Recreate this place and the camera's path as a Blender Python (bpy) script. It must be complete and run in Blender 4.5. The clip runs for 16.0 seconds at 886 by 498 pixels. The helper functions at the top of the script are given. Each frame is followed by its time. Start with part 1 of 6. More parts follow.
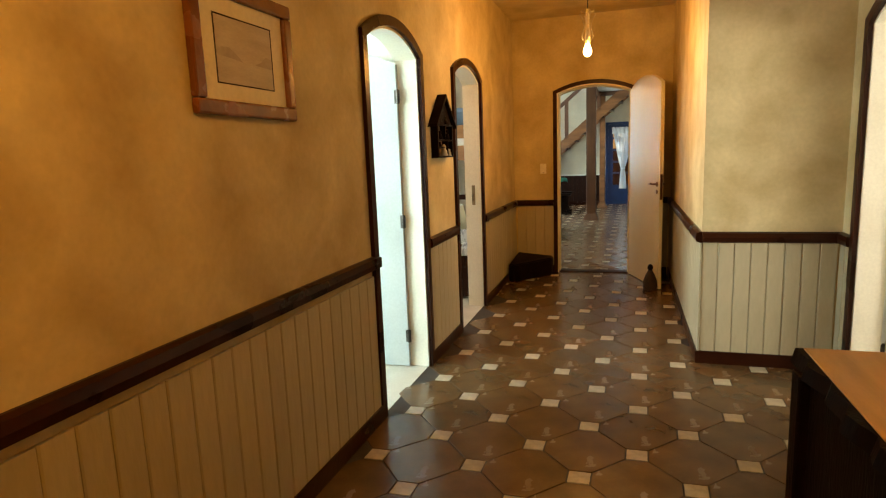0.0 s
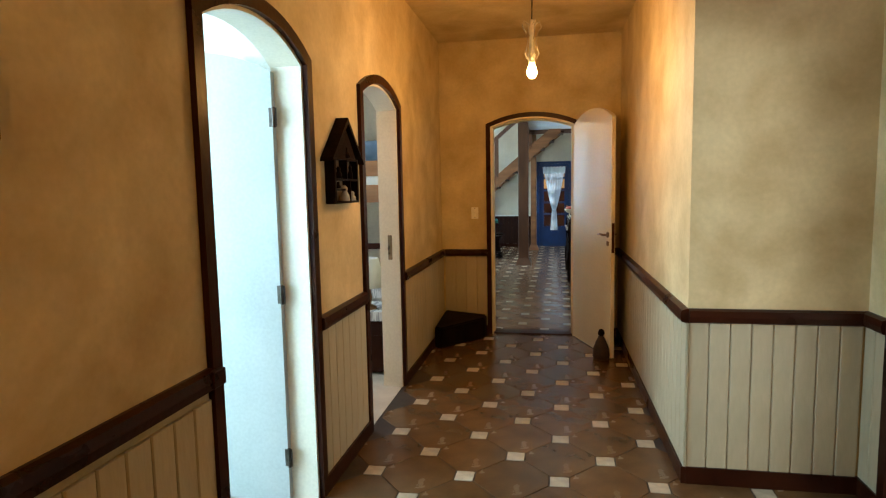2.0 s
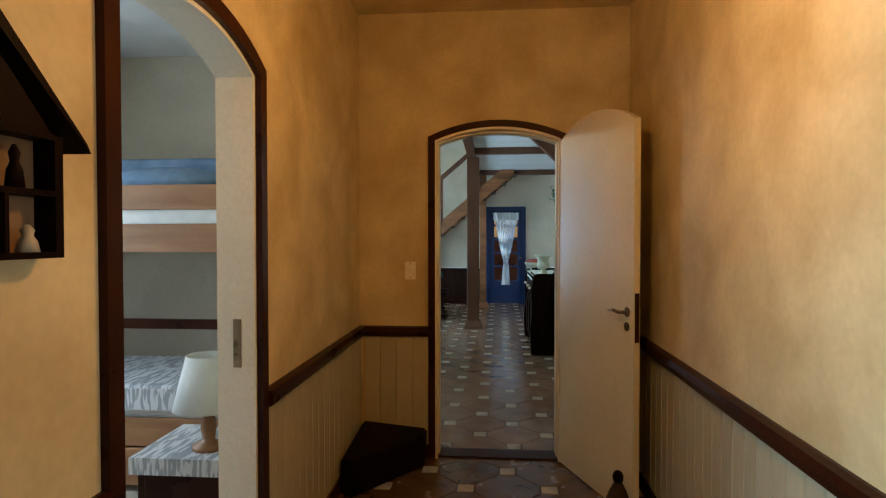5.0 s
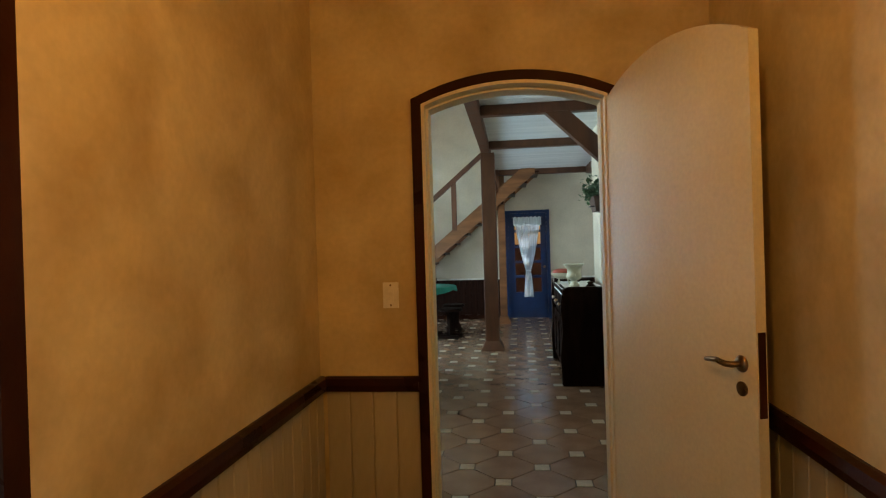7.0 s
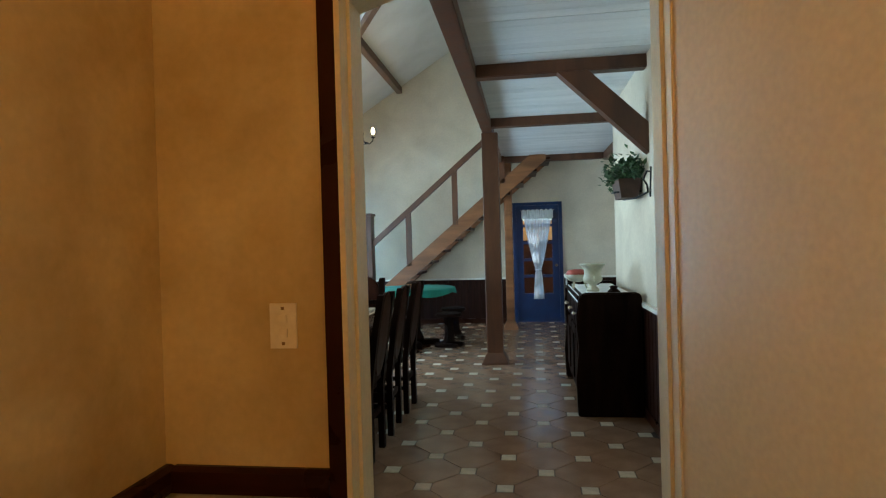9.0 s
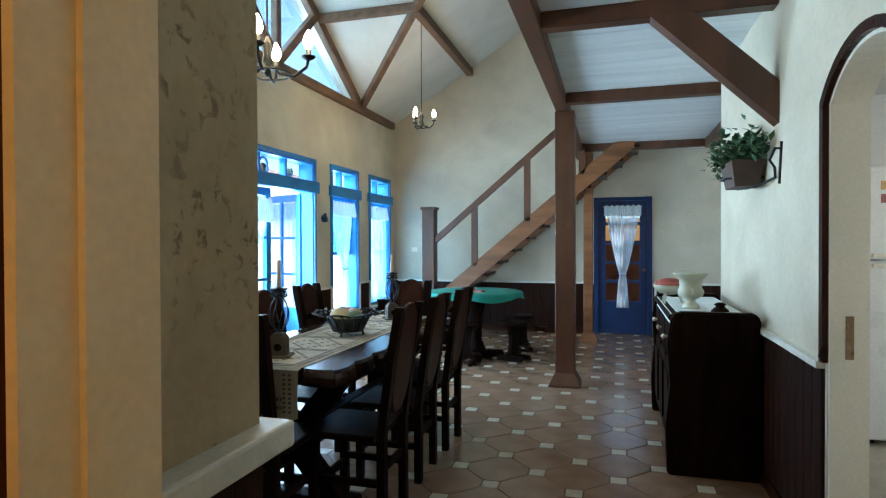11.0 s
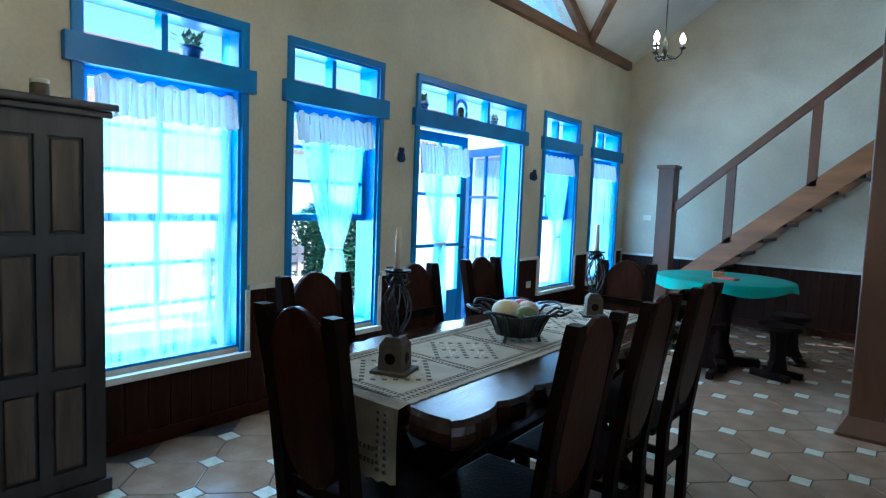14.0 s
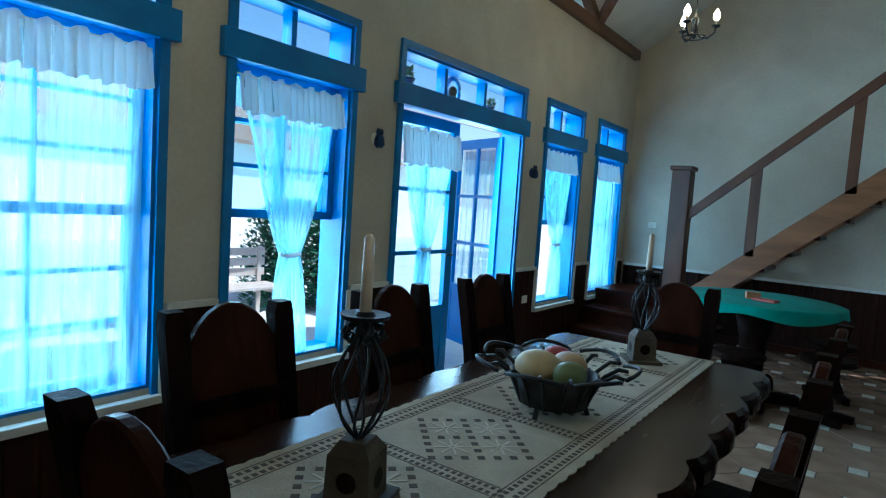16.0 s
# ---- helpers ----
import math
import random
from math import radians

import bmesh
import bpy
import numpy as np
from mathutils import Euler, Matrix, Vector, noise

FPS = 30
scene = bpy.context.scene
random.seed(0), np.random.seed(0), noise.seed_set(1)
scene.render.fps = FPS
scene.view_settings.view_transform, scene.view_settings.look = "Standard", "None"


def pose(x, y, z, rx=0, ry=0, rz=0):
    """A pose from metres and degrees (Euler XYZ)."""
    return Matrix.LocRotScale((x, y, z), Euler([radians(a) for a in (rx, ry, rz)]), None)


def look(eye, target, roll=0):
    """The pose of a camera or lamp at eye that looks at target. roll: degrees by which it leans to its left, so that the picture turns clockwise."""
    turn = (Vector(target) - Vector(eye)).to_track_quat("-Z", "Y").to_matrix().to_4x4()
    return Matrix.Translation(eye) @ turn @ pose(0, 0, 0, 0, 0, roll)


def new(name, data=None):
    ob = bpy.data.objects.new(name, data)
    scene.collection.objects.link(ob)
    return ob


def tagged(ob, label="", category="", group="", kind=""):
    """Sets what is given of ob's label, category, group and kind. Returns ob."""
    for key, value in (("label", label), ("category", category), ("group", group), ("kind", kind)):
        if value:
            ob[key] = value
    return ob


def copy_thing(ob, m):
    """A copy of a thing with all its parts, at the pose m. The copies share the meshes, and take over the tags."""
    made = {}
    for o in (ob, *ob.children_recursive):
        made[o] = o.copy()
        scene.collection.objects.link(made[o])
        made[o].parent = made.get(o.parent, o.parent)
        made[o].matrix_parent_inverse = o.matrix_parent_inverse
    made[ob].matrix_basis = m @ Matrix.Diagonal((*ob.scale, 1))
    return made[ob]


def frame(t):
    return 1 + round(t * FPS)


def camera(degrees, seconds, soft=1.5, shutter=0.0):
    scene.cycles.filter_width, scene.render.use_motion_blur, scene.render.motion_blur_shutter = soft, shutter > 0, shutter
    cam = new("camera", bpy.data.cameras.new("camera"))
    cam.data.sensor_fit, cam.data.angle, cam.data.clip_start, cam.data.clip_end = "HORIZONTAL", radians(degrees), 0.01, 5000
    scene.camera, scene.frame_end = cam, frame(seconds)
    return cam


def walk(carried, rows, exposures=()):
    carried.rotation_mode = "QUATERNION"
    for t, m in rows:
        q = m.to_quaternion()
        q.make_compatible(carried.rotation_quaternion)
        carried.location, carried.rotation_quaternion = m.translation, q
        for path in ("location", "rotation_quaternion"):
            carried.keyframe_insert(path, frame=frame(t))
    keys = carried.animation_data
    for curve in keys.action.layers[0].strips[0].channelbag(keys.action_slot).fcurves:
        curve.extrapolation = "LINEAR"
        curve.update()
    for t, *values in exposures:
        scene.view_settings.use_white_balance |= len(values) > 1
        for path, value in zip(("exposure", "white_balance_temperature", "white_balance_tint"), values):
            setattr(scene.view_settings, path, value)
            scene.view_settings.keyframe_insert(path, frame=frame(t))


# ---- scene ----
cam = camera(74.2, 16.0, soft=1.2)
PATH = [
    (0, (0.266, 1.649, 1.418), (-0.331, 3.532, 1.104), -2.2),
    (0.5, (0.215, 1.965, 1.429), (-0.252, 3.89, 1.157), -2.2),
    (1, (0.189, 2.205, 1.445), (-0.257, 4.139, 1.201), -1.8),
    (1.5, (0.094, 2.461, 1.463), (-0.296, 4.409, 1.236), -0.7),
    (2, (0.079, 2.755, 1.466), (-0.283, 4.711, 1.264), -1.1),
    (2.5, (-0.001, 3.078, 1.456), (-0.302, 5.045, 1.257), -0.5),
    (3, (-0.071, 3.357, 1.46), (-0.365, 5.329, 1.304), -0.2),
    (3.5, (-0.082, 3.716, 1.464), (-0.332, 5.696, 1.34), -0.1),
    (4, (-0.096, 4.039, 1.459), (-0.349, 6.02, 1.354), 0.4),
    (4.2, (-0.137, 4.18, 1.456), (-0.345, 6.167, 1.373), 1.2),
    (6.3, (-0.135, 5.633, 1.432), (-0.312, 7.625, 1.407), -1.8),
    (6.5, (-0.119, 5.721, 1.447), (-0.323, 7.71, 1.423), -1.9),
    (7, (-0.116, 6.008, 1.435), (-0.355, 7.993, 1.428), -1.7),
    (7.5, (-0.086, 6.299, 1.444), (-0.328, 8.284, 1.425), -1.6),
    (8, (-0.013, 6.623, 1.436), (-0.276, 8.606, 1.414), -2.0),
    (8.5, (-0.046, 6.899, 1.426), (-0.293, 8.883, 1.395), -1.6),
    (8.7, (-0.057, 7.01, 1.425), (-0.313, 8.994, 1.402), -1.6),
    (10.8, (0.035, 8.071, 1.412), (-0.485, 10.002, 1.39), -0.5),
    (11, (0.017, 8.174, 1.421), (-0.54, 10.095, 1.398), -0.2),
    (11.5, (-0.068, 8.395, 1.406), (-0.733, 10.281, 1.384), -0.0),
    (12, (-0.133, 8.601, 1.393), (-0.97, 10.417, 1.398), 0.2),
    (12.5, (-0.101, 8.803, 1.417), (-1.109, 10.528, 1.328), 0.2),
    (13, (-0.128, 8.982, 1.426), (-1.237, 10.641, 1.294), 1.2),
    (13.5, (-0.223, 9.188, 1.417), (-1.403, 10.796, 1.263), 2.2),
    (14, (-0.287, 9.411, 1.427), (-1.535, 10.966, 1.263), 2.2),
    (14.5, (-0.405, 9.624, 1.429), (-1.665, 11.168, 1.26), 2.7),
    (15, (-0.557, 9.812, 1.435), (-1.833, 11.344, 1.281), 3.5),
    (15.5, (-0.729, 9.998, 1.414), (-2.009, 11.527, 1.272), 3.3),
    (16, (-0.924, 10.107, 1.396), (-2.109, 11.71, 1.241), 3.8),
]
EXPOSURES = [(0.0, 1.7, 8200, 11), (1.0, 1.7, 7300, 10), (2.0, 1.55, 6300, 9), (4.0, 1.1, 5600, 7), (6.5, 1.08, 6900, 12), (8.5, 1.15, 6450, 11), (11.0, 1.45, 5900, 11), (12.5, 1.75, 5650, 14), (13.5, 1.5, 5100, 11), (14.5, 0.88, 5050, 6), (15.5, 0.55, 5100, 4), (16.0, 0.33, 5150, 4)]
walk(cam, [(t, look(eye, target, roll)) for t, eye, target, roll in PATH], EXPOSURES)



# ---- world and light ----
world = bpy.data.worlds.new("sky")
scene.world = world
world.use_nodes = True
wn = world.node_tree.nodes
sky = wn.new("ShaderNodeTexSky")
sky.sky_type = "NISHITA"
sky.sun_disc = False
sky.sun_elevation = radians(54)
sky.sun_rotation = radians(59)
world.node_tree.links.new(sky.outputs["Color"], wn["Background"].inputs["Color"])
wn["Background"].inputs["Strength"].default_value = 0.15


def lamp(name, kind, m, energy, color, size=(0.5, 0.5), radius=0.03, angle=0.5):
    data = bpy.data.lights.new(name, kind)
    data.energy, data.color = energy, color
    if kind == "AREA":
        data.shape, data.size, data.size_y = "RECTANGLE", size[0], size[1]
    elif kind == "SUN":
        data.angle = radians(angle)
    else:
        data.shadow_soft_size = radius
    ob = new(name, data)
    ob.matrix_basis = m
    return ob


DAY = (0.62, 0.86, 1.0)
WARM = (1.0, 0.44, 0.085)
lamp("sun", "SUN", look((0, 0, 0), (-0.5, -0.3, -0.8)), 5.0, (1.0, 0.95, 0.88))
# daylight in the window openings of the hall
for wy, ww, k in ((11.01, 0.8, 13), (12.22, 0.76, 13), (13.9, 1.5, 13), (15.59, 0.75, 3), (16.85, 0.75, 2)):
    lamp("window_daylight", "AREA", look((-3.86, wy, 1.4), (0, wy, 0.9)), 34 * ww, DAY, (ww, 1.9))
    lamp("window_daylight", "AREA", look((-3.50, wy, 1.4), (0, wy, 0.9)), k * ww, DAY, (ww, 1.9))
lamp("gable_daylight", "AREA", look((-3.8, 13.85, 3.9), (0, 13.85, 3.2)), 17, DAY, (3.0, 0.7))
# daylight in the windows of the side rooms
lamp("bath_daylight", "AREA", look((-3.62, 3.35, 1.65), (0, 5.8, 1.2)), 80, (0.56, 0.84, 1.0), (1.8, 1.1))
lamp("bunk_daylight", "AREA", look((-3.62, 7.2, 1.6), (0, 6.7, 1.0)), 17, (0.80, 0.93, 1.0), (1.2, 1.1))
lamp("kitchen_daylight", "AREA", look((4.1, 10.6, 1.7), (0, 10.6, 1.2)), 13, (1.0, 0.96, 0.82), (1.6, 1.1))
lamp("side_daylight", "AREA", look((4.1, 3.75, 1.7), (0.6, 6.0, 1.2)), 25, (0.94, 0.97, 0.94), (1.2, 1.1))
lamp("recess_daylight", "AREA", look((3.3, 15.2, 1.6), (0, 15.4, 1.2)), 3.5, DAY, (1.2, 1.2))
lamp("corridor_bulb", "POINT", pose(-0.034, 6.466, 2.178), 11, WARM, radius=0.035)
lamp("corridor_bulb", "POINT", pose(-0.068, 1.85, 2.185), 10, WARM, radius=0.035)
for cx, cy, cz in ((-2.27, 15.12, 3.0), (-1.62, 10.72, 2.36)):
    lamp("chandelier_bulb", "POINT", pose(cx, cy, cz + 0.08), 3, (1.0, 0.70, 0.36), radius=0.1)


# ---- materials ----
def principled(name, rough=0.6, metal=0.0, spec=0.5):
    m = bpy.data.materials.new(name)
    m.use_nodes = True
    b = m.node_tree.nodes["Principled BSDF"]
    b.inputs["Roughness"].default_value = rough
    b.inputs["Metallic"].default_value = metal
    b.inputs["Specular IOR Level"].default_value = spec
    return m, m.node_tree.nodes, m.node_tree.links, b


def surface(name, a, c, scale=4.0, stretch=(1, 1, 1), rough=0.6, metal=0.0, bump=0.15, fine=60.0, detail=5.0,
            lo=0.35, hi=0.65, vary=0.0, spec=0.5, rough_vary=0.12, island=False, distortion=0.3):
    """Two-colour noise surface with fine grain, bump and uneven gloss."""
    m, n, l, b = principled(name, rough, metal, spec)
    co = n.new("ShaderNodeTexCoord")
    mp = n.new("ShaderNodeMapping")
    mp.inputs["Scale"].default_value = stretch
    l.new(co.outputs["Object"], mp.inputs["Vector"])
    big = n.new("ShaderNodeTexNoise")
    big.inputs["Scale"].default_value, big.inputs["Detail"].default_value = scale, detail
    big.inputs["Distortion"].default_value = distortion
    l.new(mp.outputs["Vector"], big.inputs["Vector"])
    ramp = n.new("ShaderNodeValToRGB")
    ramp.color_ramp.elements[0].position, ramp.color_ramp.elements[1].position = lo, hi
    ramp.color_ramp.elements[0].color, ramp.color_ramp.elements[1].color = (*a, 1), (*c, 1)
    l.new(big.outputs["Fac"], ramp.inputs["Fac"])
    small = n.new("ShaderNodeTexNoise")
    small.inputs["Scale"].default_value, small.inputs["Detail"].default_value = fine, 3.0
    l.new(mp.outputs["Vector"], small.inputs["Vector"])
    grain = n.new("ShaderNodeMapRange")
    grain.inputs["To Min"].default_value, grain.inputs["To Max"].default_value = 0.88, 1.12
    l.new(small.outputs["Fac"], grain.inputs["Value"])
    mul = n.new("ShaderNodeVectorMath")
    mul.operation = "SCALE"
    l.new(ramp.outputs["Color"], mul.inputs[0])
    l.new(grain.outputs["Result"], mul.inputs["Scale"])
    col = mul.outputs["Vector"]
    if vary:
        if island:
            src = n.new("ShaderNodeNewGeometry").outputs["Random Per Island"]
        else:
            src = n.new("ShaderNodeObjectInfo").outputs["Random"]
        r = n.new("ShaderNodeMapRange")
        r.inputs["To Min"].default_value, r.inputs["To Max"].default_value = 1 - vary, 1 + vary
        l.new(src, r.inputs["Value"])
        m2 = n.new("ShaderNodeVectorMath")
        m2.operation = "SCALE"
        l.new(col, m2.inputs[0])
        l.new(r.outputs["Result"], m2.inputs["Scale"])
        col = m2.outputs["Vector"]
    l.new(col, b.inputs["Base Color"])
    rr = n.new("ShaderNodeMapRange")
    rr.inputs["To Min"].default_value, rr.inputs["To Max"].default_value = max(0.03, rough - rough_vary), min(1, rough + rough_vary)
    l.new(big.outputs["Fac"], rr.inputs["Value"])
    l.new(rr.outputs["Result"], b.inputs["Roughness"])
    bp = n.new("ShaderNodeBump")
    bp.inputs["Strength"].default_value, bp.inputs["Distance"].default_value = bump, 0.01
    l.new(small.outputs["Fac"], bp.inputs["Height"])
    l.new(bp.outputs["Normal"], b.inputs["Normal"])
    return m


def glow(name, color, strength):
    m = bpy.data.materials.new(name)
    m.use_nodes = True
    n = m.node_tree.nodes
    n.remove(n["Principled BSDF"])
    e = n.new("ShaderNodeEmission")
    e.inputs["Color"].default_value, e.inputs["Strength"].default_value = (*color, 1), strength
    m.node_tree.links.new(e.outputs["Emission"], n["Material Output"].inputs["Surface"])
    return m


def glass(name, tint=(1, 1, 1), rough=0.0):
    """Thin pane: mostly clear, a little gloss at a flat angle."""
    m = bpy.data.materials.new(name)
    m.use_nodes = True
    n, l = m.node_tree.nodes, m.node_tree.links
    n.remove(n["Principled BSDF"])
    t, g, mix, fr = (n.new("ShaderNodeBsdfTransparent"), n.new("ShaderNodeBsdfGlossy"), n.new("ShaderNodeMixShader"), n.new("ShaderNodeLayerWeight"))
    t.inputs["Color"].default_value = (*tint, 1)
    g.inputs["Roughness"].default_value = rough
    fr.inputs["Blend"].default_value = 0.12
    l.new(fr.outputs["Facing"], mix.inputs["Fac"])
    l.new(t.outputs["BSDF"], mix.inputs[1])
    l.new(g.outputs["BSDF"], mix.inputs[2])
    l.new(mix.outputs["Shader"], n["Material Output"].inputs["Surface"])
    return m


def cloth_sheer(name, color, clear=0.35, body=0.45, uneven=0.26):
    """Sheer curtain: part clear, part translucent, part diffuse, with a fine weave."""
    m = bpy.data.materials.new(name)
    m.use_nodes = True
    n, l = m.node_tree.nodes, m.node_tree.links
    n.remove(n["Principled BSDF"])
    tr, tl, df = n.new("ShaderNodeBsdfTransparent"), n.new("ShaderNodeBsdfTranslucent"), n.new("ShaderNodeBsdfDiffuse")
    m1, m2 = n.new("ShaderNodeMixShader"), n.new("ShaderNodeMixShader")
    tl.inputs["Color"].default_value = (*color, 1)
    df.inputs["Color"].default_value = (*color, 1)
    m1.inputs["Fac"].default_value = body
    l.new(tl.outputs["BSDF"], m1.inputs[1])
    l.new(df.outputs["BSDF"], m1.inputs[2])
    co, ns, mr = n.new("ShaderNodeTexCoord"), n.new("ShaderNodeTexNoise"), n.new("ShaderNodeMapRange")
    mp = n.new("ShaderNodeMapping")
    mp.inputs["Scale"].default_value = (0.3, 1, 0.05)
    l.new(co.outputs["Object"], mp.inputs["Vector"])
    ns.inputs["Scale"].default_value, ns.inputs["Detail"].default_value = 26, 4
    l.new(mp.outputs["Vector"], ns.inputs["Vector"])
    mr.inputs["From Min"].default_value, mr.inputs["From Max"].default_value = 0.3, 0.7
    l.new(ns.outputs["Fac"], mr.inputs["Value"])
    mr.inputs["To Min"].default_value, mr.inputs["To Max"].default_value = 1 - clear - uneven, min(1.0, 1 - clear + uneven)
    l.new(mr.outputs["Result"], m2.inputs["Fac"])
    l.new(tr.outputs["BSDF"], m2.inputs[1])
    l.new(m1.outputs["Shader"], m2.inputs[2])
    l.new(m2.outputs["Shader"], n["Material Output"].inputs["Surface"])
    return m


PLASTER = surface("sponged_cream_plaster", (0.45, 0.335, 0.155), (0.69, 0.57, 0.325), 2.8, rough=0.72, bump=0.05, fine=40, lo=0.30, hi=0.68, detail=5)
PLASTER_HALL = surface("cream_hall_plaster", (0.50, 0.445, 0.335), (0.65, 0.59, 0.455), 1.8, rough=0.8, bump=0.08, fine=38, lo=0.3, hi=0.7, detail=7)
PLASTER_STAIN = surface("stained_plaster", (0.40, 0.305, 0.175), (0.52, 0.42, 0.265), 2.4, rough=0.8, bump=0.25, fine=34, lo=0.3, hi=0.7, detail=8)


def add_smudges(m, dirt, layers):
    """Small dark rub marks in loose groups over a plastered wall."""
    n, l = m.node_tree.nodes, m.node_tree.links
    b = n["Principled BSDF"]
    src = b.inputs["Base Color"].links[0].from_socket
    co = n.new("ShaderNodeTexCoord")
    facs = []
    for scale, lo, hi, dist, detail in layers:
        ns, mr = n.new("ShaderNodeTexNoise"), n.new("ShaderNodeMapRange")
        ns.inputs["Scale"].default_value, ns.inputs["Detail"].default_value, ns.inputs["Distortion"].default_value = scale, detail, dist
        mr.inputs["From Min"].default_value, mr.inputs["From Max"].default_value = lo, hi
        l.new(co.outputs["Object"], ns.inputs["Vector"])
        l.new(ns.outputs["Fac"], mr.inputs["Value"])
        facs.append(mr.outputs["Result"])
    mu = n.new("ShaderNodeMath")
    mu.operation = "MULTIPLY"
    l.new(facs[0], mu.inputs[0])
    l.new(facs[1], mu.inputs[1])
    mix = n.new("ShaderNodeMix")
    mix.data_type = "RGBA"
    l.new(mu.outputs["Value"], mix.inputs["Factor"])
    l.new(src, mix.inputs["A"])
    mix.inputs["B"].default_value = (*dirt, 1)
    l.new(mix.outputs["Result"], b.inputs["Base Color"])


add_smudges(PLASTER_STAIN, (0.30, 0.235, 0.14), ((1.4, 0.46, 0.74, 0.3, 3), (5.5, 0.42, 0.70, 0.8, 6)))
add_smudges(PLASTER_STAIN, (0.20, 0.145, 0.08), ((2.3, 0.54, 0.66, 0.6, 4), (26.0, 0.56, 0.64, 0.7, 9)))
WHITE_WALL = surface("white_room_paint", (0.72, 0.74, 0.74), (0.82, 0.83, 0.82), 2.0, rough=0.7, bump=0.05)
BOARD_PAINT = surface("cream_painted_board", (0.38, 0.325, 0.20), (0.51, 0.455, 0.31), 3.0, (1, 1, 0.25), rough=0.5, bump=0.12, fine=50, vary=0.05)
# One ivory in two copies, cool daylight and bulb warmth mixed into the colours.
IVORY_COOL = surface("ivory_paint_daylit", (0.70, 0.67, 0.55), (0.77, 0.74, 0.63), 2.0, rough=0.42, bump=0.05, fine=70)
IVORY_WARM = surface("ivory_paint_bulb_lit", (0.66, 0.585, 0.38), (0.72, 0.65, 0.45), 2.0, rough=0.42, bump=0.05, fine=70)
CAP_WHITE = surface("worn_white_cap_paint", (0.62, 0.60, 0.52), (0.76, 0.75, 0.68), 6.0, rough=0.5, bump=0.1)
DARK_WOOD = surface("dark_varnished_wood", (0.019, 0.0048, 0.002), (0.038, 0.010, 0.004), 3.0, (1, 1, 1), rough=0.30, bump=0.10, fine=40, spec=0.12)
BLACK_WOOD = surface("near_black_carved_wood", (0.005, 0.003, 0.0025), (0.014, 0.007, 0.005), 4.0, (3, 3, 0.6), rough=0.42, bump=0.2, fine=30, spec=0.02)
PANEL_WOOD = surface("dark_red_wainscot", (0.016, 0.006, 0.004), (0.034, 0.012, 0.007), 4.0, (4, 4, 0.4), rough=0.42, bump=0.15, fine=24, vary=0.15, spec=0.1)
BEAM_WOOD = surface("red_brown_beam_wood", (0.060, 0.022, 0.0095), (0.11, 0.042, 0.018), 3.0, (2, 2, 0.5), rough=0.45, bump=0.15, fine=26)
STAIR_WOOD = surface("orange_brown_stair_wood", (0.15, 0.058, 0.020), (0.26, 0.108, 0.040), 3.0, (0.5, 3, 3), rough=0.42, bump=0.12, fine=22)
BLUE_PAINT = surface("bright_blue_paint", (0.012, 0.17, 0.47), (0.018, 0.235, 0.57), 5.0, rough=0.4, bump=0.08)
NAVY_PAINT = surface("deep_blue_door_paint", (0.001, 0.022, 0.085), (0.002, 0.032, 0.12), 5.0, rough=0.38, bump=0.08)
CEIL_WHITE = surface("white_board_ceiling_paint", (0.66, 0.69, 0.70), (0.76, 0.78, 0.78), 2.5, (0.4, 3, 1), rough=0.6, bump=0.08, vary=0.05, island=True)
ROOF_WHITE = surface("white_roof_lining", (0.66, 0.65, 0.60), (0.76, 0.75, 0.70), 2.0, rough=0.7, bump=0.08)
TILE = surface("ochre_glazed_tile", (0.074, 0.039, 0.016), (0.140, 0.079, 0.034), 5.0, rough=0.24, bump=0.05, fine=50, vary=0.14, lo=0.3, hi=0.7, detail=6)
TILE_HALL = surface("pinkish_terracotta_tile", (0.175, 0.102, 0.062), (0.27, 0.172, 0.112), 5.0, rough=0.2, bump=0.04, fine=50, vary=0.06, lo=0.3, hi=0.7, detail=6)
DOT = surface("cream_inset_tile", (0.35, 0.31, 0.23), (0.48, 0.43, 0.33), 18.0, rough=0.32, bump=0.1, vary=0.08)
GROUT = surface("dark_grout", (0.020, 0.014, 0.010), (0.040, 0.028, 0.020), 12, rough=0.9, bump=0.2)
STEEL = surface("dark_hinge_steel", (0.05, 0.046, 0.040), (0.11, 0.10, 0.09), 20, rough=0.4, metal=0.9, bump=0.05)
CHROME = surface("worn_brass_and_steel", (0.17, 0.115, 0.065), (0.28, 0.20, 0.12), 20, rough=0.3, metal=1.0, bump=0.03)
IRON = surface("dark_wrought_iron", (0.012, 0.014, 0.016), (0.03, 0.032, 0.034), 20, rough=0.45, metal=0.6, bump=0.1)
PANE = glass("window_glass", (0.86, 0.97, 1.0))


# ---- mesh helpers ----
def box(bm, x0, y0, z0, x1, y1, z1, bevel=0.0, m=None):
    r = bmesh.ops.create_cube(bm, size=1.0)
    t = Matrix.Translation(((x0 + x1) / 2, (y0 + y1) / 2, (z0 + z1) / 2)) @ Matrix.Diagonal((abs(x1 - x0), abs(y1 - y0), abs(z1 - z0), 1))
    bmesh.ops.transform(bm, matrix=(m @ t) if m else t, verts=r["verts"])
    if bevel:
        es = list({e for v in r["verts"] for e in v.link_edges})
        bmesh.ops.bevel(bm, geom=es, offset=bevel, segments=2, profile=0.5, affect="EDGES")


